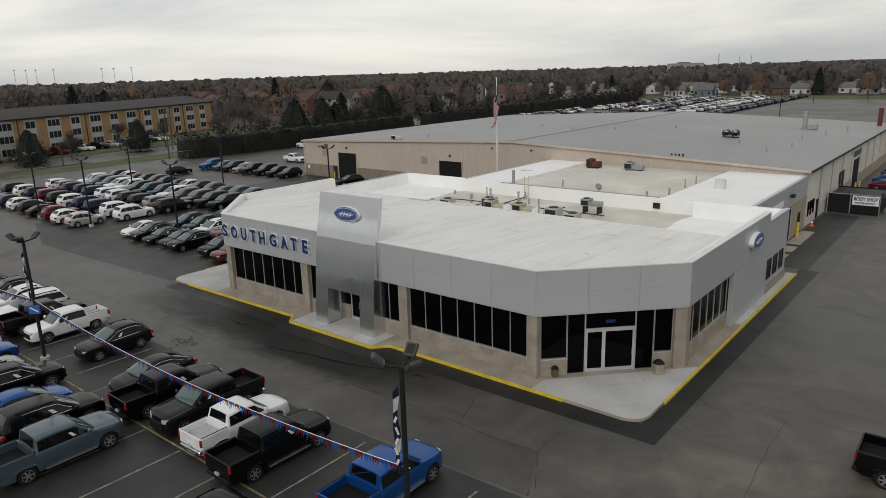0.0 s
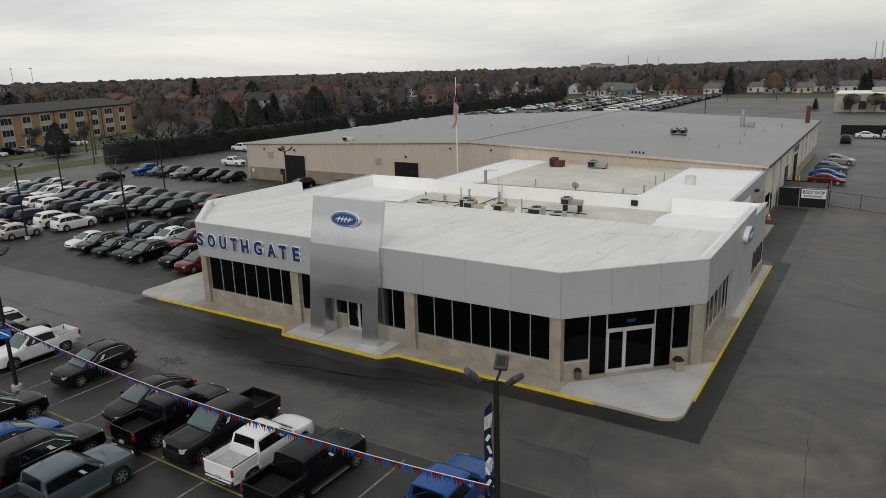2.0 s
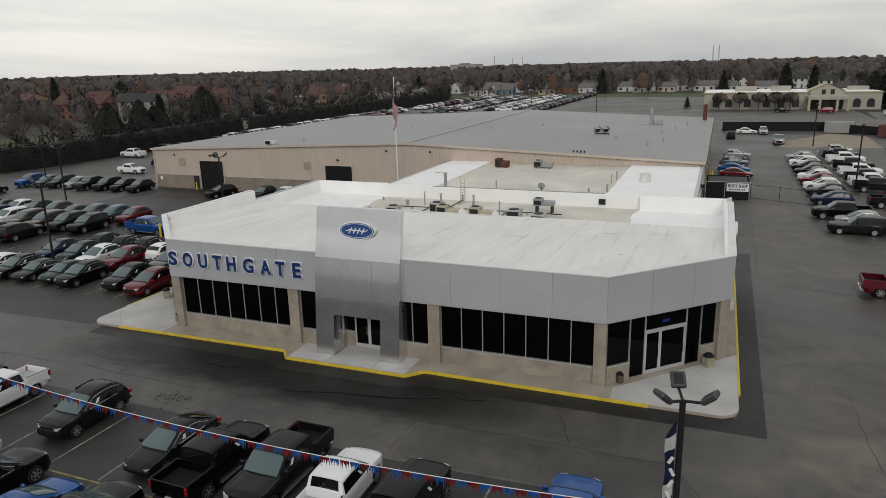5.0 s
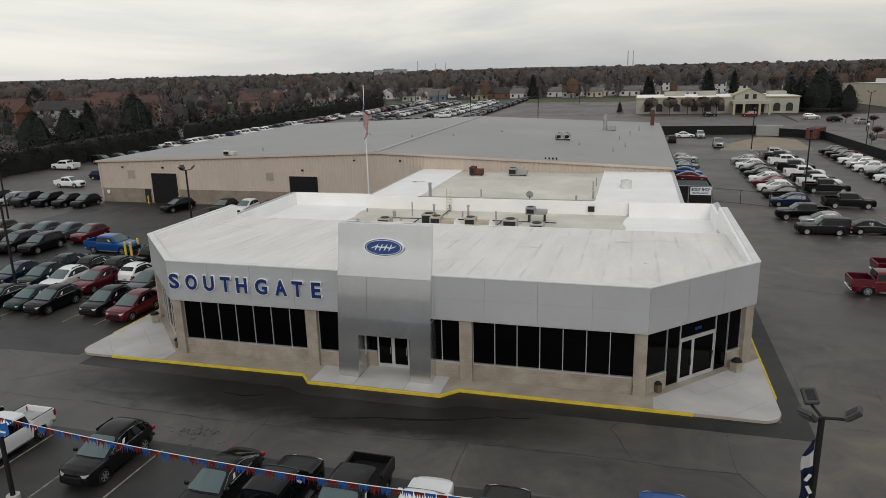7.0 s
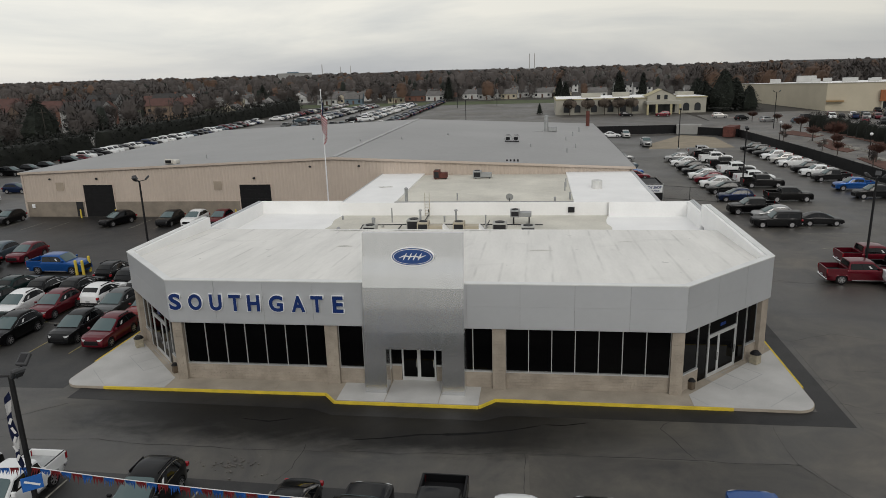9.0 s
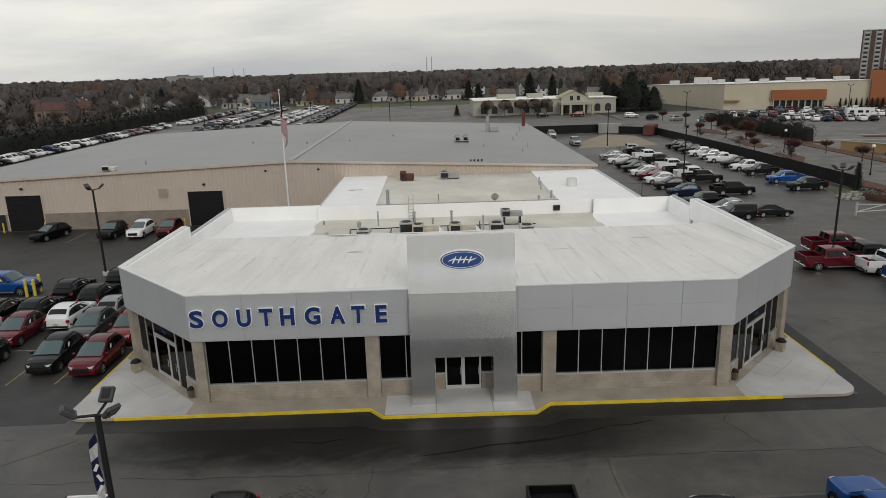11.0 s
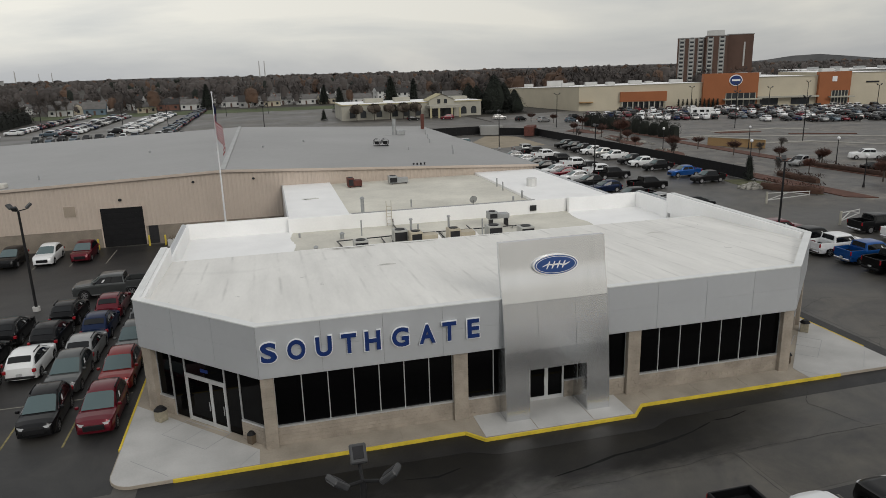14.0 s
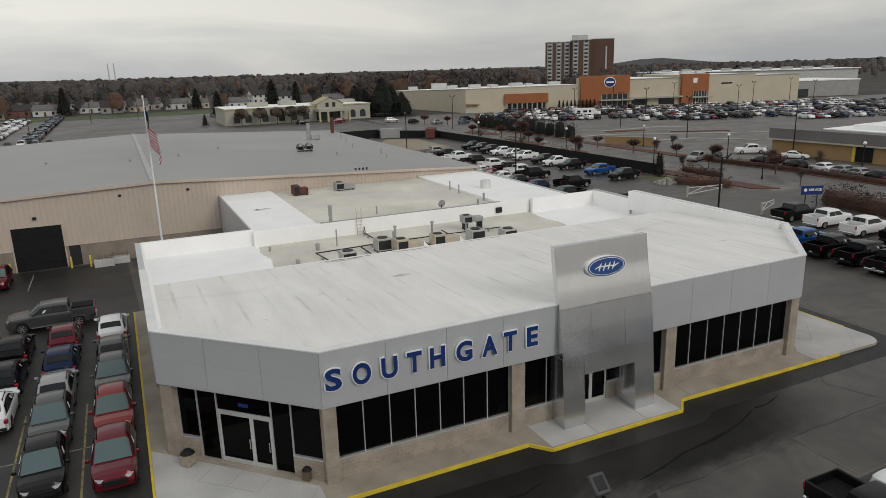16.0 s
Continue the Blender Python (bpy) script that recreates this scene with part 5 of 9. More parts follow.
P1, P2 = (-11.95, -15.6), (19.3, -15.6)
lamp_post(*P1, 7.85, (330, 90, 210), 2)
lamp_post(*P2, 7.85, (105, 225, 345), 2)
for x, y, hs in ((-36.9, 8.3, (30, 200)), (-51.5, 5.2, (30, 200)), (-63.5, 4.0, (200, 20)), (-73, 21.5, (20, 200)), (-61.5, 30.5, (20, 200)), (-32.5, 27.2, (30, 150, 270)), (37.3, 70.0, (80, 260)), (36.9, 116, (80, 260)), (35.3, 25.6, (180, 60, 300)),
                 (-82, 44, (20, 200))):
    lamp_post(x, y, 8.1, hs)


def banner_flag(x, y, z0, z1):
    """Tall striped banner hung against a lamp post."""
    ob = thing("pole_banner", "tall wrinkled navy and white banner tied to a post", "banner", pose(x, y, 0))
    bands = ("flag_blue", "flag_white", "flag_blue", "flag_blue", "flag_white", "flag_blue", "flag_blue")
    for k, mat in enumerate(bands):
        bm = bmesh.new()
        rows = []
        for i in range(5):
            t = (k + i / 4) / len(bands)
            z = z1 + (z0 - z1) * t
            w = 0.10 + 0.20 * math.sin(math.pi * min(1, 0.12 + t * 0.95)) + 0.05 * math.sin(11 * t)
            rows.append([bm.verts.new((-0.12 - w * u, -0.10 + 0.06 * math.sin(5 * u + 14 * t), z - 0.25 * u + 0.1 * math.sin(7 * t))) for u in (0, 0.33, 0.66, 1)])
        for a, b in zip(rows, rows[1:]):
            for j in range(3):
                bm.faces.new((a[j], a[j + 1], b[j + 1], b[j]))
        back = bmesh.ops.solidify(bm, geom=list(bm.faces), thickness=0.012)
        part("band", bm, M[mat], ob)
    for i in range(5):
        z = z0 + (z1 - z0) * (0.14 + 0.12 * i)
        bm = box(-0.05, 0.05, -0.185, -0.168, -0.13, 0.13)
        bm.transform(pose(-0.20 - 0.04 * math.sin(i * 1.7), 0, z, 0, 28 * (-1) ** i, 0))
        part("lettering", bm, M["flag_white"], ob)


banner_flag(*P2, 3.9, 7.2)
banner_flag(*P1, 4.2, 7.3)


def pennants(a, b, sag):
    ob = thing("pennant_string", "string of fringed red and blue plastic pennants", "pennants", pose(0, 0, 0))
    a, b = Vector(a), Vector(b)
    L = (b - a).length
    n = int(L / 0.42)
    pos = lambda t: a.lerp(b, t) - Vector((0, 0, sag * 4 * t * (1 - t)))
    cord = bmesh.new()
    rows = [[cord.verts.new(pos(i / 24) + Vector((0, 0.02 * cy, 0.02 * cz))) for cy, cz in ((1, 0), (0, 1), (-1, 0), (0, -1))] for i in range(25)]
    loft(cord, rows)
    part("cord", cord, M["flag_white"], ob)
    d = (b - a).normalized()
    for i in range(n):
        p, q = pos((i + 0.04) / n), pos((i + 0.96) / n)
        bm = bmesh.new()
        k = 6
        top = [bm.verts.new(p.lerp(q, j / k)) for j in range(k + 1)]
        hem = [bm.verts.new(p.lerp(q, j / k) + Vector((0, rng.uniform(-0.02, 0.02), -0.1))) for j in range(k + 1)]
        for j in range(k):
            bm.faces.new((top[j], top[j + 1], hem[j + 1], hem[j]))
            drop = Vector((rng.uniform(-0.05, 0.05), rng.uniform(-0.12, 0.12), -rng.uniform(0.16, 0.32)))
            bm.faces.new((hem[j], hem[j + 1], bm.verts.new(hem[j].co.lerp(hem[j + 1].co, 0.5) + drop)))
        bmesh.ops.solidify(bm, geom=list(bm.faces), thickness=0.006)
        part("pennant", bm, M["pennant_blue"] if (i // 1) % 2 else M["pennant_red"], ob)


pennants((*P1, 4.15), (*P2, 4.15), 0.75)
pennants((-44.0, -15.6, 4.3), (*P1, 4.15), 0.75)
lamp_post(-44.0, -15.6, 7.85, (90, 210, 330))
sg = thing("post_sign", "small blue sign strapped to the lamp post", "sign", pose(P1[0], P1[1], 3.55, 0, 0, 40))
part("board", box(-0.35, 0.35, -0.18, -0.13, -0.28, 0.28), M["pennant_blue"], sg)
bm = box(-0.28, 0.28, -0.19, -0.178, -0.04, 0.04)
bm.transform(pose(0, 0, 0, 0, 30, 0))
part("stripe", bm, M["sign_white"], sg)

flagpole = thing("flagpole", "tall white flagpole with a limp striped flag", "flagpole", pose(-18.62, 44.6, 0))
part("pole", tube((0, 0, 0), (0, 0, 16.0), 0.11, 0.045, 10), M["sign_white"], flagpole)
part("finial", tube((0, 0, 16.0), (0, 0, 16.18), 0.10, 0.07, 8), M["chrome"], flagpole)
for k in range(13):                           # stripes hang in folds beside the pole
    for canton in (0, 1):
        if canton and k > 6:
            continue
        u0, u1 = (0.0, 0.4) if canton else ((0.4 if k < 7 else 0.0), 1.0)
        bm = bmesh.new()
        rows = []
        for i in range(9):
            u = u0 + (u1 - u0) * i / 8
            line_ = []
            for e in (0, 1):
                v = (k + e) / 13
                drop = 3.6 * u ** 0.85
                line_.append(bm.verts.new(Vector((0.06 + 1.75 * u * (0.45 + 0.75 * v), 0.38 * math.sin(8 * u + 2.0 * v) * u ** 0.5 - 0.35 * u * v, 15.15 - 2.2 * v * (1 - 0.2 * u) - drop * (0.75 + 0.25 * v)))))
            rows.append(line_)
        for a, b in zip(rows, rows[1:]):
            bm.faces.new((a[0], a[1], b[1], b[0])).smooth = True
        bm.transform(pose(0, 0, 0, 0, 0, -60))
        bmesh.ops.solidify(bm, geom=list(bm.faces), thickness=0.015)
        part("canton" if canton else "stripe", bm, M["flag_blue"] if canton else M["flag_red"] if k % 2 == 0 else M["flag_white"], flagpole)

# ---- cars ----
def interp(x, table):
    for (x0, y0), (x1, y1) in zip(table, table[1:]):
        if x <= x1:
            return y0 + (y1 - y0) * max(0.0, (x - x0) / (x1 - x0))
    return table[-1][1]


# x runs from the tail (-) to the nose (+); tops of the lower body, and the cabin's four x (tail base, tail roof, front roof, screen base)
KINDS = {
    "suv": dict(L=4.62, W=1.90, H=1.72, r=0.36, axles=(-1.34, 1.38), top=((-2.31, 0.76), (-2.27, 1.04), (-1.6, 1.12), (0.9, 1.05), (1.72, 1.01), (2.08, 0.93), (2.24, 0.80), (2.31, 0.58)), cab=(-2.24, -1.55, 0.02, 1.10), taper=0.76, arch=0.11),
    "large_suv": dict(L=5.05, W=2.02, H=1.85, r=0.40, axles=(-1.48, 1.54), top=((-2.52, 0.84), (-2.46, 1.12), (-1.6, 1.17), (1.05, 1.14), (2.05, 1.09), (2.36, 1.00), (2.48, 0.86), (2.52, 0.62)), cab=(-2.44, -1.98, 0.18, 1.18), taper=0.80, arch=0.08),
    "sedan": dict(L=4.8, W=1.84, H=1.46, r=0.33, axles=(-1.38, 1.42), top=((-2.4, 0.7), (-2.28, 0.96), (-1.6, 0.98), (0.95, 0.93), (2.0, 0.78), (2.28, 0.66), (2.4, 0.5)), cab=(-2.02, -0.98, 0.20, 1.18), taper=0.71, arch=0.07),
    "capped_pickup": dict(L=5.2, W=1.94, H=1.80, r=0.37, axles=(-1.45, 1.62), top=((-2.6, 0.82), (-2.57, 1.08), (-1.6, 1.12), (0.85, 1.10), (2.2, 1.06), (2.5, 0.98), (2.58, 0.84), (2.6, 0.62)), cab=(-2.57, -2.46, 0.12, 0.72), taper=0.80, arch=0.05),
    "pickup": dict(L=5.85, W=2.02, H=1.93, r=0.41, axles=(-1.72, 1.93), top=((-2.92, 0.9), (-2.88, 0.92), (-1.33, 0.92), (-1.31, 1.26), (1.35, 1.27), (2.55, 1.19), (2.82, 1.06), (2.92, 0.7)), cab=(-1.27, -1.14, 0.62, 1.36), bed=(-2.9, -1.32, 1.36), taper=0.83),
    "small_pickup": dict(L=5.35, W=1.87, H=1.80, r=0.39, axles=(-1.58, 1.66), top=((-2.67, 0.85), (-2.63, 0.86), (-1.21, 0.86), (-1.19, 1.15), (1.2, 1.16), (2.25, 1.07), (2.58, 0.95), (2.67, 0.65)), cab=(-1.15, -0.98, 0.48, 1.22), bed=(-2.65, -1.2, 1.24), taper=0.80),
}


def car_meshes(kind, coarse=False):
    k = KINDS[kind]
    L, W, H, r = k["L"], k["W"], k["H"], k["r"]
    truck = "bed" in k
    x0, x1, x2, x3 = k["cab"]
    taper = k.get("taper", 0.78)
    out = {}
    def belt(x):
        return interp(x, k["top"])
    def share(x):                            # 0 outside the cabin, 1 under the roof
        if x <= x0 or x >= x3:
            return 0.0
        return min(1.0, (x - x0) / (x1 - x0), (x3 - x) / (x3 - x2))
    def half_width(x):
        e = max(0.0, (abs(x) - (L / 2 - 0.85)) / 0.85)
        return W / 2 * (1 - 0.20 * e ** 2.4)
    xm, xh = (x1 + x2) / 2, (x2 - x1) / 2
    def section(x):
        c, w, zb = share(x), half_width(x), belt(x)
        zr = H - k.get("arch", 0.045) * min(1.0, abs((x - xm) / xh)) ** 2.2
        zt = zb + (zr - zb) * c
        wr = w * (0.90 + (taper - 0.90) * c)
        zl = 0.25 if not truck else 0.34
        flare = 0.0
        for a in k["axles"]:
            q = abs(x - a) / (r * 1.17)
            if q < 1:
                zl = max(zl, r * 0.97 + r * 1.17 * math.sqrt(max(0, 1 - q * q)) - 0.02)
            flare = max(flare, 1 - abs(x - a) / (r * 1.9))
        if abs(x) > L / 2 - 0.2:
            zl = max(zl, 0.34)
        zl = min(zl, zb - 0.10)
        wf = w * (1 + 0.022 * max(0.0, flare))
        rise = 0.028 if x > x3 else 0.02
        sh = min(0.24, (zb - zl) * 0.45)
        return [(0, zt + rise), (0.42 * wr, zt + rise * 0.9), (0.72 * wr, zt + rise * 0.35 + (0.022 if truck and x > x3 and x < L / 2 - 0.3 else 0)), (0.9 * wr, zt - 0.012 - 0.012 * c), (wr, zt - 0.035 - 0.045 * c),
                (0.965 * w, zb - 0.012 - 0.02 * (1 - c)), (0.985 * w, zb - 0.075), (wf, zb - 0.075 - sh * 0.5), (wf * 0.994, zb - 0.075 - sh), (wf * 0.985, zl + 0.05), (0.955 * w, zl), (0.4 * w, zl)]
    xs = {-L / 2, -L / 2 + 0.04, -L / 2 + 0.12, -L / 2 + 0.3, L / 2 - 0.75, L / 2 - 0.5, L / 2 - 0.32, L / 2 - 0.18, L / 2 - 0.07, L / 2, x0, x1, x1 + 0.12, x1 + 0.4, xm, x2 - 0.4, x2 - 0.12, x2, x3, x3 + 0.02}
    xs |= {t[0] for t in k["top"]} | {a + r * 1.17 * q for a in k["axles"] for q in (-1.5, -1, -0.97, -0.8, -0.5, 0, 0.5, 0.8, 0.97, 1, 1.5)}
    xs |= {x0 + (x1 - x0) * q / 7 for q in range(1, 7)} | {x2 + (x3 - x2) * q / 7 for q in range(1, 7)}
    if coarse:
        xs = {-L / 2, -L / 2 + 0.12, L / 2 - 0.32, L / 2 - 0.07, L / 2, x0, x1, xm, x2, x3} | ({t[0] for t in k["top"]} if truck else set()) | {a + r * 1.17 * q for a in k["axles"] for q in (-1, 0, 1)}
    xs = sorted(x for x in xs if -L / 2 <= x <= L / 2)
    bm = bmesh.new()
    rows = []
    for x in xs:
        half = section(x)
        w = half_width(x)
        bow = lambda y: 0.0
        if share(x) < 1 and x2 < x <= x3 + 0.02:
            bow = lambda y, f=(x - x2) / (x3 - x2): 0.10 * min(1, f) * (1 - min(1, y / w) ** 2)
        if abs(x) > L / 2 - 0.2:
            bow = lambda y, s=math.copysign(0.09, x): -s * (min(1, y / w)) ** 3
        ring = [(x + bow(y), y, z) for y, z in half] + [(x, 0, half[-1][1])] + [(x + bow(y), -y, z) for y, z in half[:0:-1]]
        rows.append([bm.verts.new(p) for p in ring])
    loft(bm, rows)
    bm.faces.new(rows[0]), bm.faces.new(rows[-1][::-1])
    clad = {"suv": 0.42, "large_suv": 0.40}.get(kind, 0.33)
    bmesh.ops.recalc_face_normals(bm, faces=bm.faces)
    for f in bm.faces:                       # black lower cladding
        c = f.calc_center_median()
        if c.z < clad or f.normal.z < -0.6:
            f.material_index = 1
    out["body"] = bm
    # glass laid into the shell
    def surface(grid, d):
        bm = bmesh.new()
        g = [[bm.verts.new(p) for p in row] for row in grid]
        for a, b in zip(g, g[1:]):
            for i in range(len(a) - 1):
                f = bm.faces.new((a[i], a[i + 1], b[i + 1], b[i]))
                f.smooth = True
        bmesh.ops.recalc_face_normals(bm, faces=bm.faces)
        mid = Vector((xm, 0, H * 0.6))
        if sum((f.calc_center_median() - mid).dot(f.normal) for f in bm.faces) < 0:
            bmesh.ops.reverse_faces(bm, faces=bm.faces)
        shift = [(v, v.normal.copy()) for v in bm.verts]
        for v, nn in shift:
            v.co += nn * d
        bmesh.ops.solidify(bm, geom=list(bm.faces), thickness=0.02)
        return bm
    def across(x, y, bowed):                 # a point of the shell's top at x, y in -1..1 of the roof's width
        half = section(x)
        wr, z = half[4][0], interp(abs(y) * half[4][0], [(p[0], p[1]) for p in half[:5]])
        b = 0.10 * (x - x2) / (x3 - x2) * (1 - min(1, abs(y) * wr / half_width(x)) ** 2) if bowed else 0.0
        return (x + b, y * wr, z)
    ys = (-0.93, 0, 0.93) if coarse else (-0.93, -0.75, -0.4, 0, 0.4, 0.75, 0.93)
    front = [x2 + (x3 - x2) * t for t in ((0.08, 0.5, 0.95) if coarse else (0.06, 0.16, 0.26, 0.36, 0.46, 0.56, 0.66, 0.76, 0.86, 0.95))]
    out["windscreen"] = surface([[across(x, y * (0.93 if i == 0 else 1), True) for y in ys] for i, x in enumerate(front)], 0.034)
    lo = 0.42 if not truck and kind != "sedan" else 0.28 if truck else 0.10
    out["rear_window"] = surface([[across(x0 + (x1 - x0) * t, y * (0.90 if not truck else 0.84), False) for y in ys] for t in ((lo, 0.9) if coarse else [lo + (0.92 - lo) * q / 7 for q in range(8)])], 0.03)
    def flank(sgn, ta, tb, lo, hi, d):
        def at(t, s):
            x = (x0 + 0.05) + (x3 - 0.05 - x0 - 0.05) * t + s * ((x1 + (x2 - x1) * t) - (x0 + 0.05 + (x3 - x0 - 0.10) * t))
            half = section(x)
            zb, ze = belt(min(max(x, x0 + 0.03), x3)) - 0.012, H - 0.10 - k.get("arch", 0.045) * min(1.3, abs((x - xm) / xh)) ** 2.2
            z = zb + (ze - zb) * s
            a, b = half[5], half[4]
            f = min(1.0, max(0.0, (z - a[1]) / max(0.02, b[1] - a[1])))
            return (x, sgn * (a[0] + (b[0] - a[0]) * f), z)
        return surface([[at(ta + (tb - ta) * i / 4, s) for s in ((lo, hi) if coarse else (lo, (lo + hi) / 2, hi))] for i in ((0, 4) if coarse else range(5))], d)
    mid = 0.5 if not truck else 0.44
    cuts = ((0.05, mid - 0.008), (mid + 0.012, 0.93)) if kind not in ("suv", "large_suv") else ((0.05, 0.25), (0.265, 0.555), (0.575, 0.93))
    out["side_windows"] = [flank(s, a, b, 0.10, 0.86, 0.016) for s in (1, -1) for a, b in cuts]
    out["window_surround"] = [flank(s, 0.03, 0.95, 0.06, 0.90, 0.009) for s in (1, -1)]
    if not truck:
        out["window_trim"] = [flank(s, 0.015, 0.965, 0.01, 0.95, 0.004) for s in (1, -1)]
    # wheels
    bm = bmesh.new()
    n = 20
    prof = ((0.11, r * 0.64), (0.118, r * 0.9), (0.09, r), (-0.09, r), (-0.115, r * 0.93), (-0.11, r * 0.62))
    rows = [[bm.verts.new((rad * math.cos(2 * math.pi * i / n), y, rad * math.sin(2 * math.pi * i / n))) for i in range(n)] for y, rad in prof]
    loft(bm, rows)
    bm.faces.new(rows[0]).material_index = 1
    bm.faces.new(rows[-1][::-1])
    out["wheel"] = bm
    bm = bmesh.new()
    for i in range(6):
        a = 2 * math.pi * i / 6
        d, q = Vector((math.cos(a), 0, math.sin(a))), Vector((-math.sin(a), 0, math.cos(a)))
        vs = [bm.verts.new(p + Vector((0, 0.122, 0))) for p in (d * r * 0.08 - q * 0.04, d * r * 0.62 - q * 0.035, d * r * 0.62 + q * 0.035, d * r * 0.08 + q * 0.04)]
        bm.faces.new(vs)
    ring = [[bm.verts.new((rad * math.cos(2 * math.pi * i / n), 0.123, rad * math.sin(2 * math.pi * i / n))) for i in range(n)] for rad in (r * 0.60, r * 0.66)]
    loft(bm, ring)
    hub = [bm.verts.new((r * 0.16 * math.cos(2 * math.pi * i / 8), 0.126, r * 0.16 * math.sin(2 * math.pi * i / 8))) for i in range(8)]
    bm.faces.new(hub)
    out["rim"] = bm
    zl = belt(L / 2 - 0.22)
    def lamp(sgn):
        bm = bmesh.new()
        xf, wf = L / 2, half_width(L / 2 - 0.18)
        pts = [(xf - 0.10, wf * 0.52), (xf - 0.105, wf * 0.72), (xf - 0.20, wf * 0.90), (xf - 0.42, half_width(xf - 0.42) * 0.975)]
        hi = zl - 0.06 if truck else zl - 0.09
        lo_, hi_ = (hi - 0.20, hi) if truck else (hi - 0.13, hi)
        a = [bm.verts.new((x + 0.035, sgn * y * 1.015, lo_ + 0.05 * i / 3)) for i, (x, y) in enumerate(pts)]
        b = [bm.verts.new((x + 0.01, sgn * y * 1.01, hi_ + 0.03 * i / 3)) for i, (x, y) in enumerate(pts)]
        for i in range(3):
            bm.faces.new((a[i], a[i + 1], b[i + 1], b[i])).smooth = True
        bmesh.ops.recalc_face_normals(bm, faces=bm.faces)
        bmesh.ops.solidify(bm, geom=list(bm.faces), thickness=0.06)
        return bm
    out["headlight"] = [lamp(s) for s in (1, -1)]
    zt = belt(-L / 2 + 0.12) if not truck else k["bed"][2]
    out["tail_light"] = [box(-L / 2 - 0.0, -L / 2 + 0.2, s * W * (0.43 if not truck else 0.465) - (0.11 if not truck else 0.055), s * W * (0.43 if not truck else 0.465) + (0.085 if not truck else 0.062), zt - (0.30 if not truck else 0.42), zt - (0.10 if not truck else 0.05), 0.025) for s in (1, -1)]
    out["grille"] = box(L / 2 - 0.10, L / 2 + 0.012, -W * 0.27, W * 0.27, 0.46, belt(L / 2 - 0.06) - 0.02, 0.03)
    bumper = bmesh.new()
    add_box(bumper, -L / 2 - 0.05, -L / 2 + 0.15, -W * 0.43, W * 0.43, 0.38, 0.58 if truck else 0.5, 0.04)
    out["bumper"] = bumper
    out["plate"] = [box(-L / 2 - 0.056, -L / 2 + 0.02, -0.15, 0.15, 0.60, 0.72)]
    out["window_sticker"] = [flank(s, 0.67, 0.74, 0.22, 0.60, 0.030) for s in (1, -1)]
    if truck:
        out["step"] = [box(-0.95, 1.35, s * (W / 2 - 0.10), s * (W / 2 - 0.10) + s * 0.14, 0.36, 0.42) if s > 0 else box(-0.95, 1.35, -W / 2 - 0.04, -W / 2 + 0.10, 0.36, 0.42) for s in (1, -1)]
    zf = belt(x3 - 0.05)
    out["mirror"] = [box(x3 - 0.36, x3 - 0.22, s * (W / 2 + 0.10) - 0.11, s * (W / 2 + 0.10) + 0.10, zf + 0.01, zf + 0.17 + 0.06 * truck, 0.035) for s in (1, -1)]
    if truck:
        a, b, z = k["bed"]
        floor = belt((a + b) / 2)
        bm = bmesh.new()
        for s in (1, -1):
            y0, y1 = sorted((s * W * 0.497, s * W * 0.435))
            add_box(bm, a + 0.04, b + 0.02, y0, y1, floor - 0.20, z, 0.025)
        add_box(bm, a - 0.005, a + 0.07, -W * 0.46, W * 0.46, floor - 0.25, z - 0.01, 0.02)
        add_box(bm, b - 0.02, b + 0.05, -W * 0.46, W * 0.46, floor - 0.2, z - 0.01)
        out["bed"] = bm
        out["bed_liner"] = box(a + 0.08, b - 0.03, -W * 0.43, W * 0.43, floor - 0.02, floor + 0.05)
        out["bed_rail"] = [box(a + 0.06, b, s * W * 0.466 - 0.035, s * W * 0.466 + 0.035, z, z + 0.012) for s in (1, -1)]
    else:
        out["roof_rail"] = [box(x1 + 0.25, x2 - 0.2, s * W / 2 * taper * 0.93 - 0.018, s * W / 2 * taper * 0.93 + 0.018, H - 0.10, H + 0.0) for s in (1, -1)] if kind != "sedan" else []
    return out


CARS = {}
MESHES = {}
KIND_WORDS = {"suv": "compact SUV", "large_suv": "three-row SUV", "sedan": "sedan", "capped_pickup": "pickup truck with a closed cap", "pickup": "full-size pickup truck", "small_pickup": "mid-size pickup truck"}
COLOUR_WORDS = dict(white="white", black="black", charcoal="dark grey", silver="silver", grey="dark metallic grey", pale="pale champagne", red="deep red", bright_red="bright red", blue="bright blue", navy="navy blue", green="dark green", steel="blue-grey", bronze="bronze-grey")


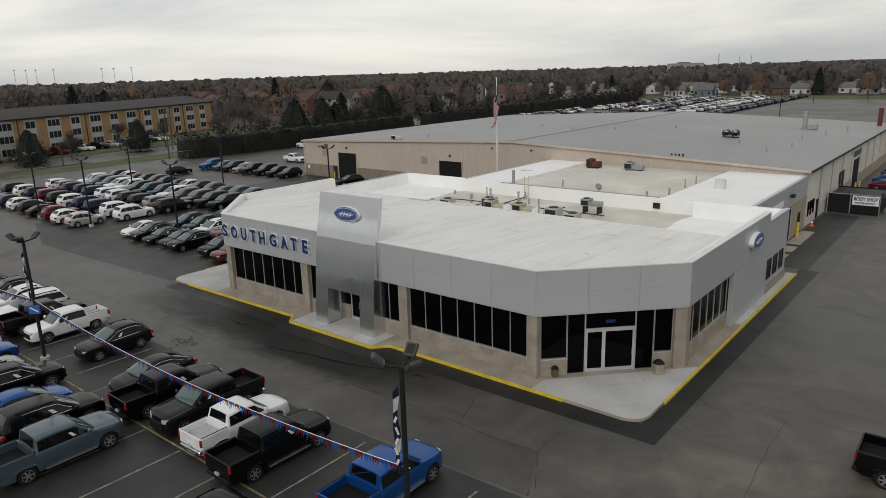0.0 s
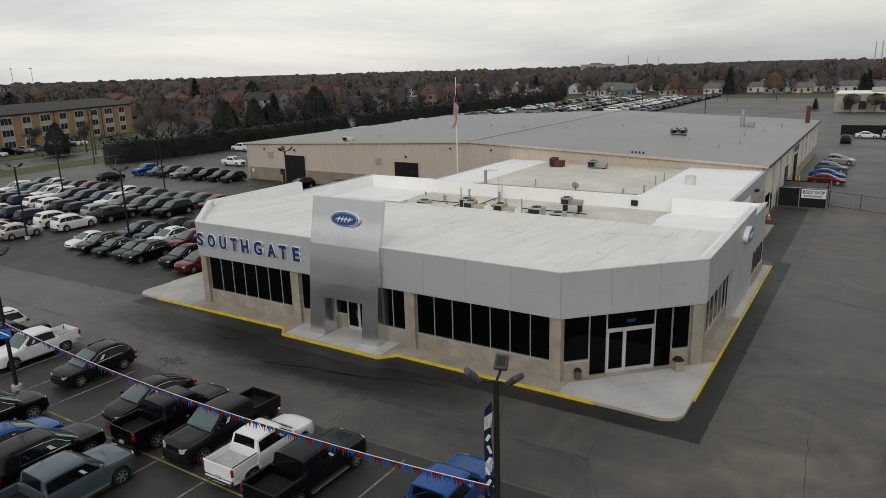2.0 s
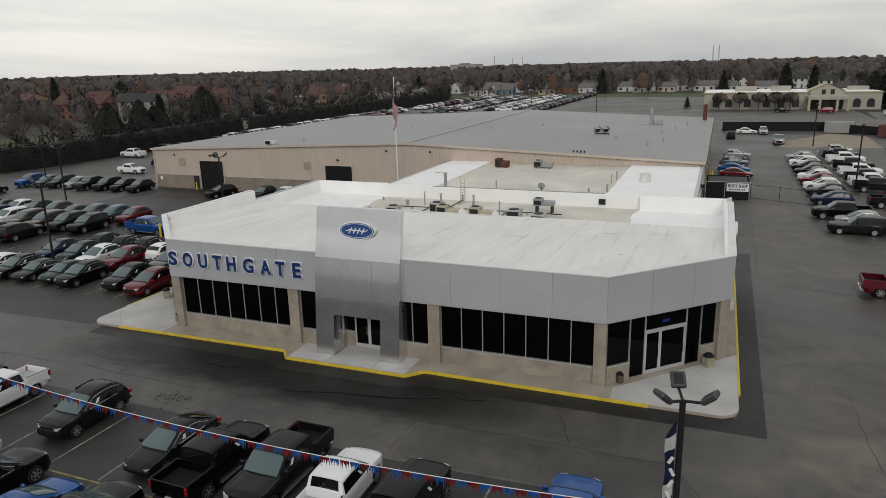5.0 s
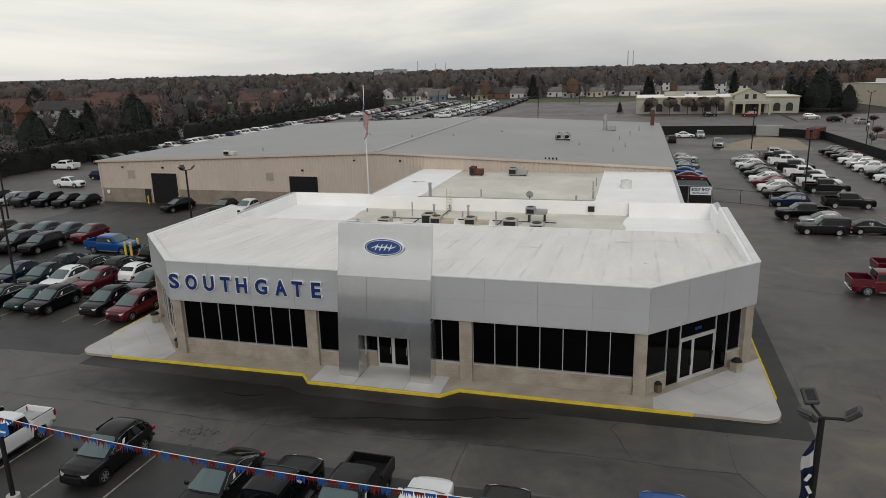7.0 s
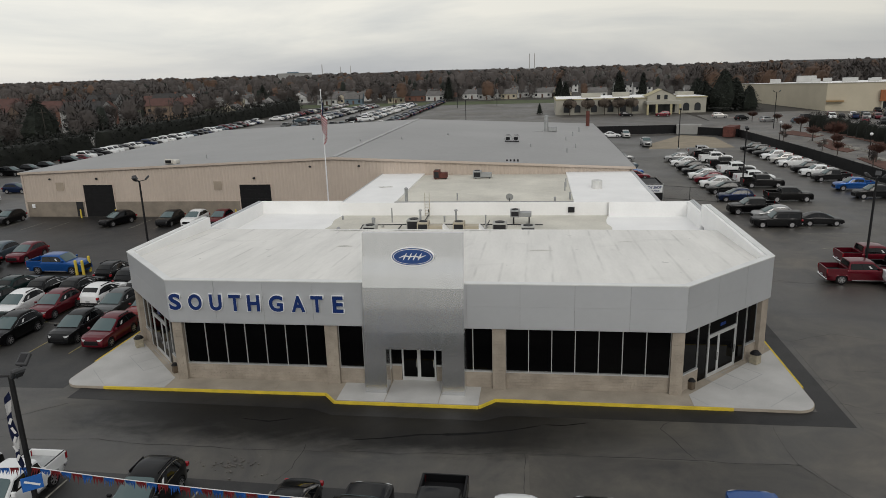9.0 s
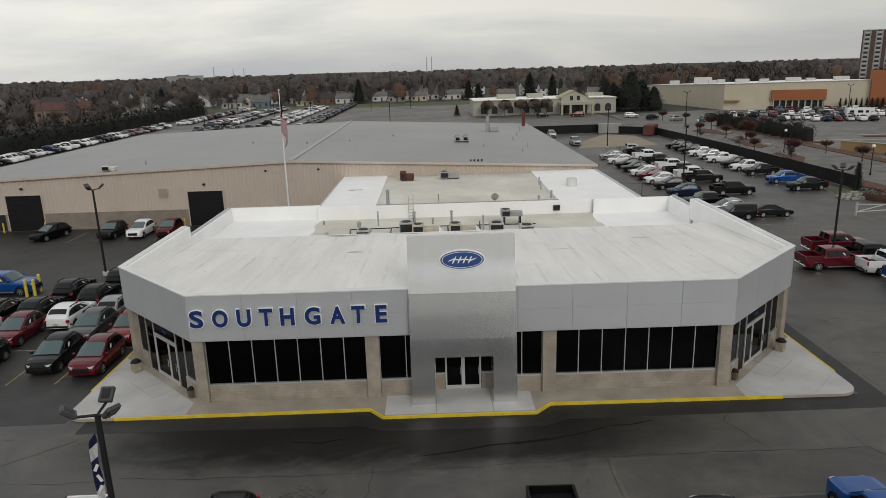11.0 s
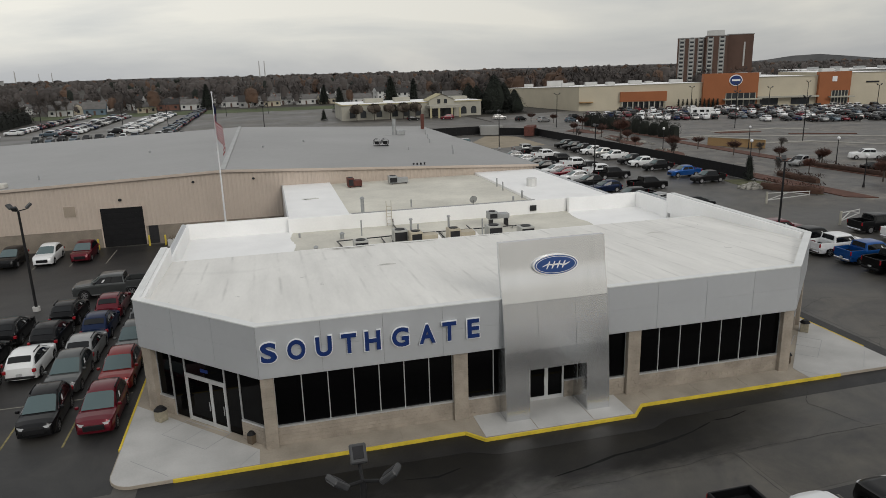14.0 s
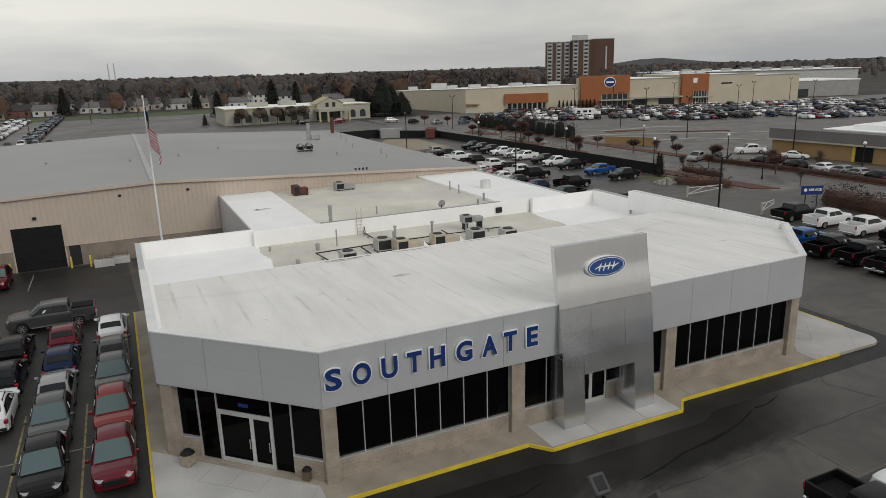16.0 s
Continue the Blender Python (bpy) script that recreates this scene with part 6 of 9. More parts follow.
def car(kind, colour, x, y, heading, where="parked on the asphalt"):
    """A car at (x, y) with its nose towards heading (degrees from +x); with fewer parts where it stands far off."""
    near = (-46 < x < 44 and y < 36)
    key = (kind, colour, near)
    m = pose(x, y, 0.0, 0, 0, heading + rng.uniform(-1.2, 1.2))
    if key in CARS:
        return copy_thing(CARS[key], m)
    ob = thing("pickup_truck" if "pickup" in kind else "car", f"{COLOUR_WORDS[colour]} {KIND_WORDS[kind]} {where}", "pickup truck" if "pickup" in kind else "car", m, "parked cars")
    if kind not in MESHES:
        MESHES[kind] = {n: ([mesh_of(n, b, []) for b in v] if isinstance(v, list) else mesh_of(n, v, [])) for n, v in car_meshes(kind).items()}
    k = KINDS[kind]
    paint = M["paint_" + colour]
    def add(name, me, mat, parent=ob, mm=None):
        me2 = me.copy()
        me2.materials.clear()
        me2.materials.append(mat)
        if name == "body":
            me2.materials.append(M["trim_black"])
        return piece(name, me2, parent, mm)
    g = MESHES[kind]
    body = add("body", g["body"], paint)
    add("windscreen", g["windscreen"], M["screen_sky_glass"])
    add("rear_window", g["rear_window"], M["car_glass"])
    for w in g["side_windows"]:
        add("side_window", w, M["car_glass"])
    for w in (g["window_surround"] if near else ()):
        add("window_surround", w, M["trim_black"])
    for w in (g.get("window_trim", ()) if near and colour in ("black", "charcoal") else ()):
        add("window_trim", w, M["chrome"])
    wheel, rim = g["wheel"].copy(), g["rim"].copy()
    wheel.materials.append(M["rubber"]), wheel.materials.append(M["rubber" if near else "rim"]), rim.materials.append(M["rim"])
    for a in k["axles"]:
        for s in (1, -1):
            t = piece("wheel", wheel, ob, pose(a, s * (k["W"] / 2 - 0.115), k["r"], 0, 0, 0 if s > 0 else 180))
            if near:
                piece("rim", rim, t)
    for n, mat in (("headlight", "lamp_clear"), ("tail_light", "lamp_red"), ("mirror", None), ("roof_rail", "trim_black"), ("bed_rail", "trim_black"), ("step", "rim"), ("plate", "bed_pale"), ("window_sticker", "flag_white")):
        for me in (g.get(n, ()) if near or n == "tail_light" else ()):
            add(n, me, M[mat] if mat else paint)
    add("grille", g["grille"], M["trim_black"])
    add("bumper", g["bumper"], M["chrome"] if "pickup" in kind and colour != "black" else M["trim_black"])
    for n, mat in (("bed", paint), ("bed_liner", M["bed_pale"] if kind == "small_pickup" and colour == "white" else M["bed_black"])):
        if n in g:
            add(n, g[n], mat)
    CARS[key] = ob
    return ob


N, S, E_, W_ = 90, -90, 0, 180
# front car park, row by the drive
for c in (("small_pickup", "white", -16.0, -12.5, S), ("suv", "charcoal", -9.9, -12.1, S), ("sedan", "charcoal", -3.25, -13.0, S), ("pickup", "black", -0.1, -13.7, N), ("pickup", "charcoal", 3.0, -13.3, S), ("small_pickup", "white", 6.1, -13.6, N),
          ("pickup", "black", 9.25, -13.9, N), ("pickup", "blue", 15.5, -12.9, N), ("pickup", "black", -19.0, -12.9, N), ("large_suv", "white", -22.0, -12.6, S), ("suv", "white", -25.1, -12.4, S), ("suv", "charcoal", -28.2, -12.2, S), ("sedan", "black", -31.2, -12.6, S),
          # second row
          ("pickup", "steel", 1.15, -20.1, N), ("large_suv", "black", -2.2, -19.1, N), ("sedan", "blue", -5.2, -19.3, N), ("large_suv", "black", -8.4, -18.5, N), ("suv", "silver", -11.6, -19.3, N), ("suv", "blue", -14.6, -18.6, N), ("suv", "charcoal", 12.2, -19.6, S),
          ("large_suv", "white", -17.6, -18.8, N), ("suv", "black", -20.6, -19.0, N), ("pickup", "white", -23.6, -19.4, N), ("suv", "navy", -26.8, -19.0, N)):
    car(*c)
# beside the west kerb
for i, (y, col, hd) in enumerate(((6.3, "red", S), (11.4, "bright_red", S), (16.3, "grey", S), (20.7, "grey", N), (25.3, "white", N))):
    car("suv", col, -23.35, y, hd)
for y, col, hd in ((6.8, "charcoal", S), (11.8, "grey", S), (16.0, "silver", N), (20.4, "navy", N), (24.9, "red", N)):
    car("suv", col, -26.3, y, hd)
for y, col in ((14.6, "white"), (19.3, "charcoal"), (24.0, "black")):
    car("suv", col, -29.2, y, N)
for x, y, kind, col, hd in ((-31.0, 6.2, "suv", "black", S), (-33.5, 6.7, "sedan", "green", S), (-36.4, 6.4, "sedan", "charcoal", S), (-38.9, 6.2, "suv", "black", S), (-42.2, 6.9, "sedan", "white", S), (-31.4, 11.4, "suv", "red", S), (-34.5, 11.2, "suv", "white", S),
                          (-37.4, 11.6, "suv", "green", S), (-40.4, 11.6, "suv", "navy", S), (-32.3, 16.2, "suv", "charcoal", N), (-35.2, 16.0, "suv", "black", N), (-38.3, 16.2, "suv", "green", N), (-32.2, 21.0, "suv", "charcoal", N), (-39.0, 22.4, "pickup", "blue", E_), (-27.4, 29.8, "pickup", "grey", W_)):
    car(kind, col, x, y, hd)
# large west car park, rows one behind the other
rows_w = ((5.6, -53.4, 3.9, "suv", ("pale", "white", "red", "black", "charcoal", "white", "navy", "silver", "black"), N), (11.0, -52.0, 4.1, "large_suv", ("white", "white", "navy", "navy", "white", "charcoal", "red", "navy", "white", "black"), N),
          (16.4, -52.0, 3.5, "large_suv", ("charcoal", "silver", "black", "charcoal", "white", "white", "navy", "charcoal", "navy", "silver", "white"), N), (21.6, -47.6, 3.3, "large_suv", ("black", "charcoal", "bronze", "bronze", "white", "navy", "navy", "charcoal", "white", "white", "steel", "steel", "white"), S),
          (26.8, -46.0, 3.3, "suv", ("red", "steel", "steel", "bronze", "bronze", "charcoal", "white", "charcoal", "black", "red", "charcoal", "red", "white", "black"), S))
for y, x0, st, kind, cols, hd in rows_w:
    for i, col in enumerate(cols):
        car("sedan" if (kind == "suv" and i % 4 == 3) else kind, col, x0 - st * i, y + rng.uniform(-0.25, 0.25), hd)
# row below the hall, facing south
for i, (kind, col) in enumerate((("suv", "charcoal"), ("suv", "black"), ("large_suv", "black"), ("pickup", "charcoal"), ("suv", "silver"), ("large_suv", "charcoal"), ("suv", "steel"), ("pickup", "blue"))):
    car(kind, col, -62.3 - 3.3 * i, 44.2, S)
for x, y, kind, col, hd in ((-46.3, 43.4, "suv", "black", 250), (-39.2, 43.6, "suv", "charcoal", S), (-35.9, 43.7, "suv", "white", S), (-32.6, 43.9, "suv", "red", S), (-78.6, 58.6, "small_pickup", "white", E_), (-97.5, 77.5, "pickup", "white", W_), (-84, 36, "suv", "charcoal", N), (-66, 66, "suv", "black", E_),
                            (-96.4, 86.7, "large_suv", "black", E_), (-95.5, 91.0, "suv", "charcoal", E_), (-94.8, 95.2, "suv", "black", E_), (-95.2, 103.4, "large_suv", "black", E_), (-94.6, 107.2, "suv", "red", E_), (-79.3, 67.0, "suv", "navy", E_)):
    car(kind, col, x, y, hd)
# east car park
for y, col in ((57.8, "navy"), (63.5, "charcoal"), (68.3, "white"), (72.4, "red"), (76.1, "white"), (80.9, "charcoal"), (85.4, "black"), (91.0, "white"), (97.0, "silver")):
    car("suv", col, 33.0, y, W_)
for y, col in ((57.5, "black"), (68.3, "black"), (72.2, "white"), (75.8, "black"), (81.6, "white"), (88.2, "charcoal"), (95.4, "white"), (100.6, "black"), (106.4, "silver")):
    car("pickup", col, 39.6, y, E_)
for y, col in ((59.4, "charcoal"), (65.6, "blue"), (73.4, "charcoal"), (78.3, "white"), (82.1, "charcoal"), (88.8, "white"), (93.2, "pale"), (97.9, "white"), (102.4, "charcoal"), (106.8, "black"), (111, "black")):
    car("small_pickup", col, 50.9, y, W_)
for x, y, kind, col, hd in ((32.9, 49.8, "pickup", "black", W_), (33.3, 42.7, "capped_pickup", "charcoal", W_), (34.0, 46.2, "suv", "silver", W_), (38.3, 43.6, "sedan", "charcoal", E_), (22.6, 76.6, "sedan", "red", E_), (22.3, 81.8, "sedan", "blue", E_), (22.4, 88.3, "suv", "steel", E_), (23.0, 98.2, "suv", "silver", E_),
                          (22.2, 132.7, "suv", "charcoal", N), (25.7, 143.5, "sedan", "white", E_), (29.3, 143.6, "suv", "pale", S), (31.3, 123.6, "pickup", "silver", S),
                          # east side of the showroom
                          (33.4, 22.3, "pickup", "red", E_), (36.6, 27.4, "pickup", "red", E_), (37.3, 23.4, "pickup", "black", E_), (37.6, 20.4, "pickup", "white", E_), (38.0, 17.3, "pickup", "blue", E_), (37.9, 14.2, "pickup", "black", E_), (38.0, 11.2, "pickup", "black", E_), (37.6, 8.1, "pickup", "charcoal", E_),
                          (47.9, 26.0, "pickup", "charcoal", E_), (48.0, 22.0, "pickup", "white", E_), (47.8, 17.6, "pickup", "white", E_), (48.0, 13.6, "pickup", "black", E_), (33.5, 0.7, "pickup", "black", E_), (36.5, 3.6, "suv", "navy", E_), (38.0, 5.4, "pickup", "steel", E_)):
    car(kind, col, x, y, hd)

# ---- beyond the dealership ----
M["brick_yellow"] = material("brick_yellow", (0.40, 0.25, 0.125), 0.9, vary=0.12, scale=0.4, fine=6)
M["brick_red"] = material("brick_red", (0.17, 0.085, 0.062), 0.9, vary=0.15, scale=0.4, fine=6)
M["brick_brown"] = material("brick_brown", (0.105, 0.062, 0.047), 0.9, vary=0.12, scale=0.2, fine=3)
M["siding_white"] = material("siding_white", (0.48, 0.48, 0.465), 0.7, vary=0.08, scale=0.5, fine=6)
M["brick_tan"] = material("brick_tan", (0.20, 0.145, 0.105), 0.9, vary=0.15, scale=0.4, fine=6)
M["siding_grey"] = material("siding_grey", (0.30, 0.30, 0.29), 0.75, vary=0.1, scale=0.5, fine=6)
M["siding_bright"] = material("siding_bright", (0.56, 0.56, 0.545), 0.7, vary=0.08, scale=0.5, fine=6)
M["siding_blue"] = material("siding_blue", (0.12, 0.17, 0.21), 0.75, vary=0.1, scale=0.5, fine=6)
M["roof_dark"] = material("roof_dark", (0.036, 0.034, 0.033), 0.9, vary=0.2, scale=0.5, fine=4)
M["roof_red"] = material("roof_red", (0.088, 0.042, 0.034), 0.9, vary=0.2, scale=0.5, fine=4)
M["roof_grey"] = material("roof_grey", (0.13, 0.125, 0.12), 0.9, vary=0.2, scale=0.5, fine=4)
M["cream"] = material("cream", (0.50, 0.45, 0.345), 0.85, vary=0.06, scale=0.2, fine=3)
M["terracotta"] = material("terracotta", (0.30, 0.105, 0.04), 0.8, vary=0.08, scale=0.2, fine=3)
M["stone_pale"] = material("stone_pale", (0.38, 0.365, 0.31), 0.85, vary=0.1, scale=0.3, fine=4)
M["olive_trim"] = material("olive_trim", (0.40, 0.36, 0.22), 0.8, vary=0.1, scale=0.4)
M["window_far"] = material("window_far", (0.03, 0.034, 0.038), 0.15, vary=0.0, spec=0.4)
M["mulch"] = material("mulch", (0.10, 0.045, 0.031), 0.95, vary=0.3, scale=0.8, fine=6, bump=0.3)
M["bark"] = material("bark", (0.075, 0.062, 0.052), 0.95, vary=0.25, scale=2, fine=14)
M["twig"] = island_tint(material("twig", (0.074, 0.064, 0.059), 0.95, vary=0.38, scale=0.02, fine=0.09), 0.03)
M["russet"] = island_tint(material("russet", (0.092, 0.055, 0.036), 0.95, vary=0.35, scale=0.06, fine=0.09), 0.06)
M["needle"] = island_tint(material("needle", (0.013, 0.017, 0.012), 0.95, vary=0.3, scale=0.4, fine=3), 0.25)
M["hedge_leaf"] = island_tint(material("hedge_leaf", (0.0095, 0.0115, 0.008), 0.95, vary=0.35, scale=0.3, fine=3), 0.15)
M["brown_hedge"] = island_tint(material("brown_hedge", (0.060, 0.031, 0.021), 0.95, vary=0.3, scale=0.5, fine=4), 0.35)
M["tan_wall"] = material("tan_wall", (0.32, 0.205, 0.095), 0.85, vary=0.1, scale=0.4, fine=5)
M["grey_band"] = material("grey_band", (0.15, 0.14, 0.135), 0.8, vary=0.1, scale=0.3)
M["sand"] = material("sand", (0.27, 0.23, 0.17), 0.95, vary=0.15, scale=0.4, fine=5)

sheet("grass_1", [(-119, 22), (-108, 14), (-110, 42), (-112, 116), (-122, 116), (-121, 60)], 0.02, M["grass"], "mown green verge beside the car park", "grass", 0.05)
sheet("road_1", [(-136, 0), (-120, 0), (-123, 60), (-127, 130), (-141, 130), (-138, 60)], 0.0, M["asphalt_pale"], "pale concrete side road", "road", 0.04)
sheet("grass_2", [(-154, 20), (-136, 14), (-139, 60), (-143, 108), (-178, 108)], 0.01, M["grass"], "mown grass before the apartment block", "grass", 0.04)
sheet("pavement_13", [(-136, 36), (-113, 36), (-100, 36), (-96, 42), (-99, 47.5), (-108, 48.5), (-116, 56), (-136, 56)], 0.006, M["asphalt_pale"], "pale concrete entry lane by the hedge", "road", 0.012)
sheet("pavement_7", rect(-104, 60, 150, 336), -0.01, M["asphalt_mid"], "wide pale asphalt of the rear storage car park", "car park", 0.04)
sheet("pavement_8", rect(-104, 62, 112, 151), -0.014, M["asphalt_mid"], "wide pale asphalt behind the hall", "car park", 0.04)
sheet("grass_3", rect(-220, 90, 318, 352), 0.02, M["grass"], "strip of green grass before the houses", "grass", 0.05)
sheet("road_2", [(58, 20), (76, 20), (75, 180), (60, 190), (56, 150), (60, 100)], -0.004, M["asphalt_pale"], "pale asphalt ring road", "road", 0.04)
sheet("pavement_9", [(76, 10), (420, 10), (420, 160), (300, 190), (100, 226), (62, 215), (60, 180), (75, 180)], -0.008, M["asphalt_pale"], "broad pale asphalt of the shopping centre car park", "car park", 0.04)
sheet("sand_pad", [(31, 117), (49, 118), (50, 140), (43.4, 146), (32.8, 127)], 0.02, M["sand"], "pale gravel pad in the car park", "pavement", 0.05)
for pts in ([(59.6, 42), (62.8, 40), (62.4, 100), (60.4, 150), (57.6, 150), (59.0, 100)], [(76.5, 58), (79.5, 56), (79.8, 112), (76.9, 112)], [(78.2, 162), (82.6, 162), (83.4, 113), (79.2, 113)], [(67, 147), (72.5, 153), (75.2, 140), (71.2, 135)], [(67.7, 126), (72.5, 131), (71.5, 112), (67, 107), (66, 112)], [(65, 98), (69, 102), (67.5, 91), (63.5, 84)], [(75.4, 68), (77.6, 68), (79.4, 50), (78.2, 28), (75.8, 28), (76.8, 50)]):
    sheet("mulch_bed", pts, 0.10, M["mulch"], "reddish mulch bed with raised edge", "planting bed", 0.12)
M["kerb_pale"] = material("kerb_pale", (0.30, 0.29, 0.26), 0.9, vary=0.15, scale=0.5, fine=6)
for pts in ([(80, 118), (92.6, 118.2), (118, 102.6), (130, 96), (129.6, 95), (117.5, 101.2), (92.3, 116.6), (80, 116.2)], [(98, 126), (119, 127), (124, 121), (123, 119.5), (117, 125), (98, 124.5)], [(88, 100), (104, 98), (112, 86), (111, 85.2), (103, 96.5), (88, 98.6)]):
    sheet("kerb_island", pts, 0.12, M["kerb_pale"], "pale concrete kerbed island in the car park", "kerb", 0.14)
for pts in ([(98, 124), (104, 124.2), (109, 121), (108.5, 119.5), (98, 121.5)], [(111, 113), (124, 106), (123.5, 104.8), (110.5, 111.6)]):
    sheet("mulch_bed", pts, 0.14, M["mulch"], "dark mulch bed with low plants in the car park", "planting bed", 0.14)
sheet("grass_4", [(53.2, 56.5), (54.6, 51), (58.4, 44), (58.9, 56), (57.0, 59.5), (54.0, 60)], 0.03, M["grass_dry"], "small patch of grass by the fence", "grass", 0.05)

heap = bmesh.new()
heap_rng = random.Random(8)
for i in range(150):
    a, q = heap_rng.uniform(0, 6.283), heap_rng.random() ** 0.5
    c = 0.10 + heap_rng.random() * 0.16
    x, y, z = 53.6 + 2.2 * q * math.cos(a), 52.6 + 1.3 * q * math.sin(a), 0.75 * (1 - q) * heap_rng.uniform(0.5, 1.0)
    vs = add_box(heap, x - c, x + c, y - c * 0.8, y + c * 0.8, 0.0, z + c)
    for v in vs[4:]:
        v.co.x += heap_rng.uniform(-0.08, 0.08)
        v.co.z += heap_rng.uniform(-0.08, 0.06)
stones = bmesh.new()
for x, y, n in ((73.8, 143, 26), (70.4, 113, 34), (67.8, 124, 16), (67, 95, 18)):
    for i in range(n):
        a, b, c = x + heap_rng.gauss(0, 0.7), y + heap_rng.gauss(0, 2.4), heap_rng.uniform(0.12, 0.32)
        for v in add_box(stones, a - c, a + c, b - c, b + c * 0.8, 0.08, 0.1 + c):
            v.co += Vector((heap_rng.uniform(-0.08, 0.08), heap_rng.uniform(-0.08, 0.08), heap_rng.uniform(-0.06, 0.06) if v.co.z > 0.09 else 0))
part("border_stones", stones, M["kerb_pale"], None, "pale border stones strewn along the mulch beds", "stuff", "stones")
part("rubble_heap", heap, M["kerb_pale"], None, "low heap of broken pale concrete beside the grass", "stuff", "rubble")

# ---- trees ----
def leaf_mesh(name, V, O, mat):
    """Loose leaves or twigs: V (k, 3, 3) corners, O (k, 3) or (k, 3, 3) the way out of the crown, by which they are shaded softly."""
    V, O = np.array(V, float), np.array(O, float)
    if O.ndim == 2:
        O = np.repeat(O[:, None], 3, axis=1)
    O /= np.linalg.norm(O, axis=2)[..., None] + 1e-9
    nrm = np.cross(V[:, 1] - V[:, 0], V[:, 2] - V[:, 0])
    flip = (nrm * O.sum(1)).sum(1) < 0
    V[flip], O[flip] = V[flip][:, ::-1], O[flip][:, ::-1]
    me = bpy.data.meshes.new(name)
    k = len(V)
    me.from_pydata(V.reshape(-1, 3).tolist(), [], np.arange(3 * k).reshape(-1, 3).tolist())
    me.polygons.foreach_set("use_smooth", [True] * k)
    me.normals_split_custom_set_from_vertices(O.reshape(-1, 3).tolist())
    me.materials.append(mat)
    return me


def bare_tree(seed, h=11.0, leafy=None, dens=1.0):
    r = random.Random(seed)
    wood, crown = bmesh.new(), bmesh.new()
    def grow(p, d, ln, rad, depth):
        q = p + d * ln
        add_tube(wood, p, q, rad, rad * 0.62, 5 if depth < 2 else 3, False)
        if depth >= 4 or rad < 0.012:
            return
        for i in range(r.choice((3, 3, 4)) if depth < 3 else 3):
            t = r.uniform(0.45, 1.0) if depth else r.uniform(0.35, 1.0)
            nd = (d + Vector((r.gauss(0, 0.55), r.gauss(0, 0.55), r.gauss(0.12, 0.25)))).normalized()
            grow(p.lerp(q, t), nd, ln * r.uniform(0.52, 0.74), rad * 0.55, depth + 1)
            if depth >= 2:
                for _ in range(int(9 * dens)):
                    c = p.lerp(q, r.random()) + Vector((r.gauss(0, 0.4), r.gauss(0, 0.4), r.gauss(0.1, 0.35)))
                    u = Vector((r.gauss(0, 1), r.gauss(0, 1), r.gauss(0.5, 0.8))).normalized()
                    s = r.uniform(0.5, 1.3) if leafy is None else r.uniform(0.25, 0.5)
                    v = u.cross(Vector((r.gauss(0, 1), r.gauss(0, 1), r.gauss(0, 1)))).normalized() * (0.035 if leafy is None else 0.22)
                    crown.faces.new([crown.verts.new(x) for x in (c - v, c + v, c + u * s)])
    grow(Vector((0, 0, 0)), Vector((r.gauss(0, 0.04), r.gauss(0, 0.04), 1)).normalized(), h * 0.36, h * 0.018 + 0.03, 0)
    return wood, crown


def evergreen(seed, h=10.0, w=3.7, broad=False):
    """A conifer: whorls of drooping boughs, thick with short sprays, round a dark heart."""
    r = random.Random(seed)
    wood, crown = bmesh.new(), bmesh.new()
    add_tube(wood, (0, 0, 0), (0, 0, h * 0.93), 0.02 * h, 0.03, 6)
    lean = [r.uniform(0.55, 1.2) for _ in range(12)]
    def girth(t):
        return (1 - t ** 1.9) ** 0.75 * (0.72 + 0.28 * min(1.0, t / 0.3)) if broad else (1 - t) ** 0.66
    rings = []
    for j in range(7):
        t = j / 6
        rad = w * 0.60 * girth(t) + 0.02
        rings.append([crown.verts.new((rad * lean[i] * math.cos(math.pi * i / 6) * r.uniform(0.85, 1.1), rad * lean[i] * math.sin(math.pi * i / 6) * r.uniform(0.85, 1.1), h * (0.10 + 0.87 * t))) for i in range(12)])
    for a, b in zip(rings, rings[1:]):
        for i in range(12):
            crown.faces.new((a[i], a[(i + 1) % 12], b[(i + 1) % 12], b[i])).smooth = True
    for i in range(int(190 * h)):
        t = r.random() ** 1.25
        a = r.uniform(0, 6.283)
        whorl = 0.72 + 0.28 * abs(math.sin(t * 5.5 * math.pi + 0.6 * math.sin(3 * a)))
        q = r.random() ** 0.5
        rad = (w * girth(t) * whorl * lean[int(a / 6.2832 * 12) % 12] + 0.12) * (0.45 + 0.62 * q)
        z = h * (0.06 + 0.94 * t) - 0.22 * rad * q
        c = Vector((rad * math.cos(a), rad * math.sin(a), max(0.1, z)))
        out = Vector((math.cos(a), math.sin(a), r.uniform(-0.55, 0.15))).normalized()
        s = r.uniform(0.028, 0.07) * h
        side_ = Vector((-math.sin(a), math.cos(a), r.uniform(-0.4, 0.4))) * s * 0.32
        crown.faces.new([crown.verts.new(x) for x in (c - out * s * 0.5 - side_, c - out * s * 0.5 + side_, c + out * s * 0.7)])
    return wood, crown


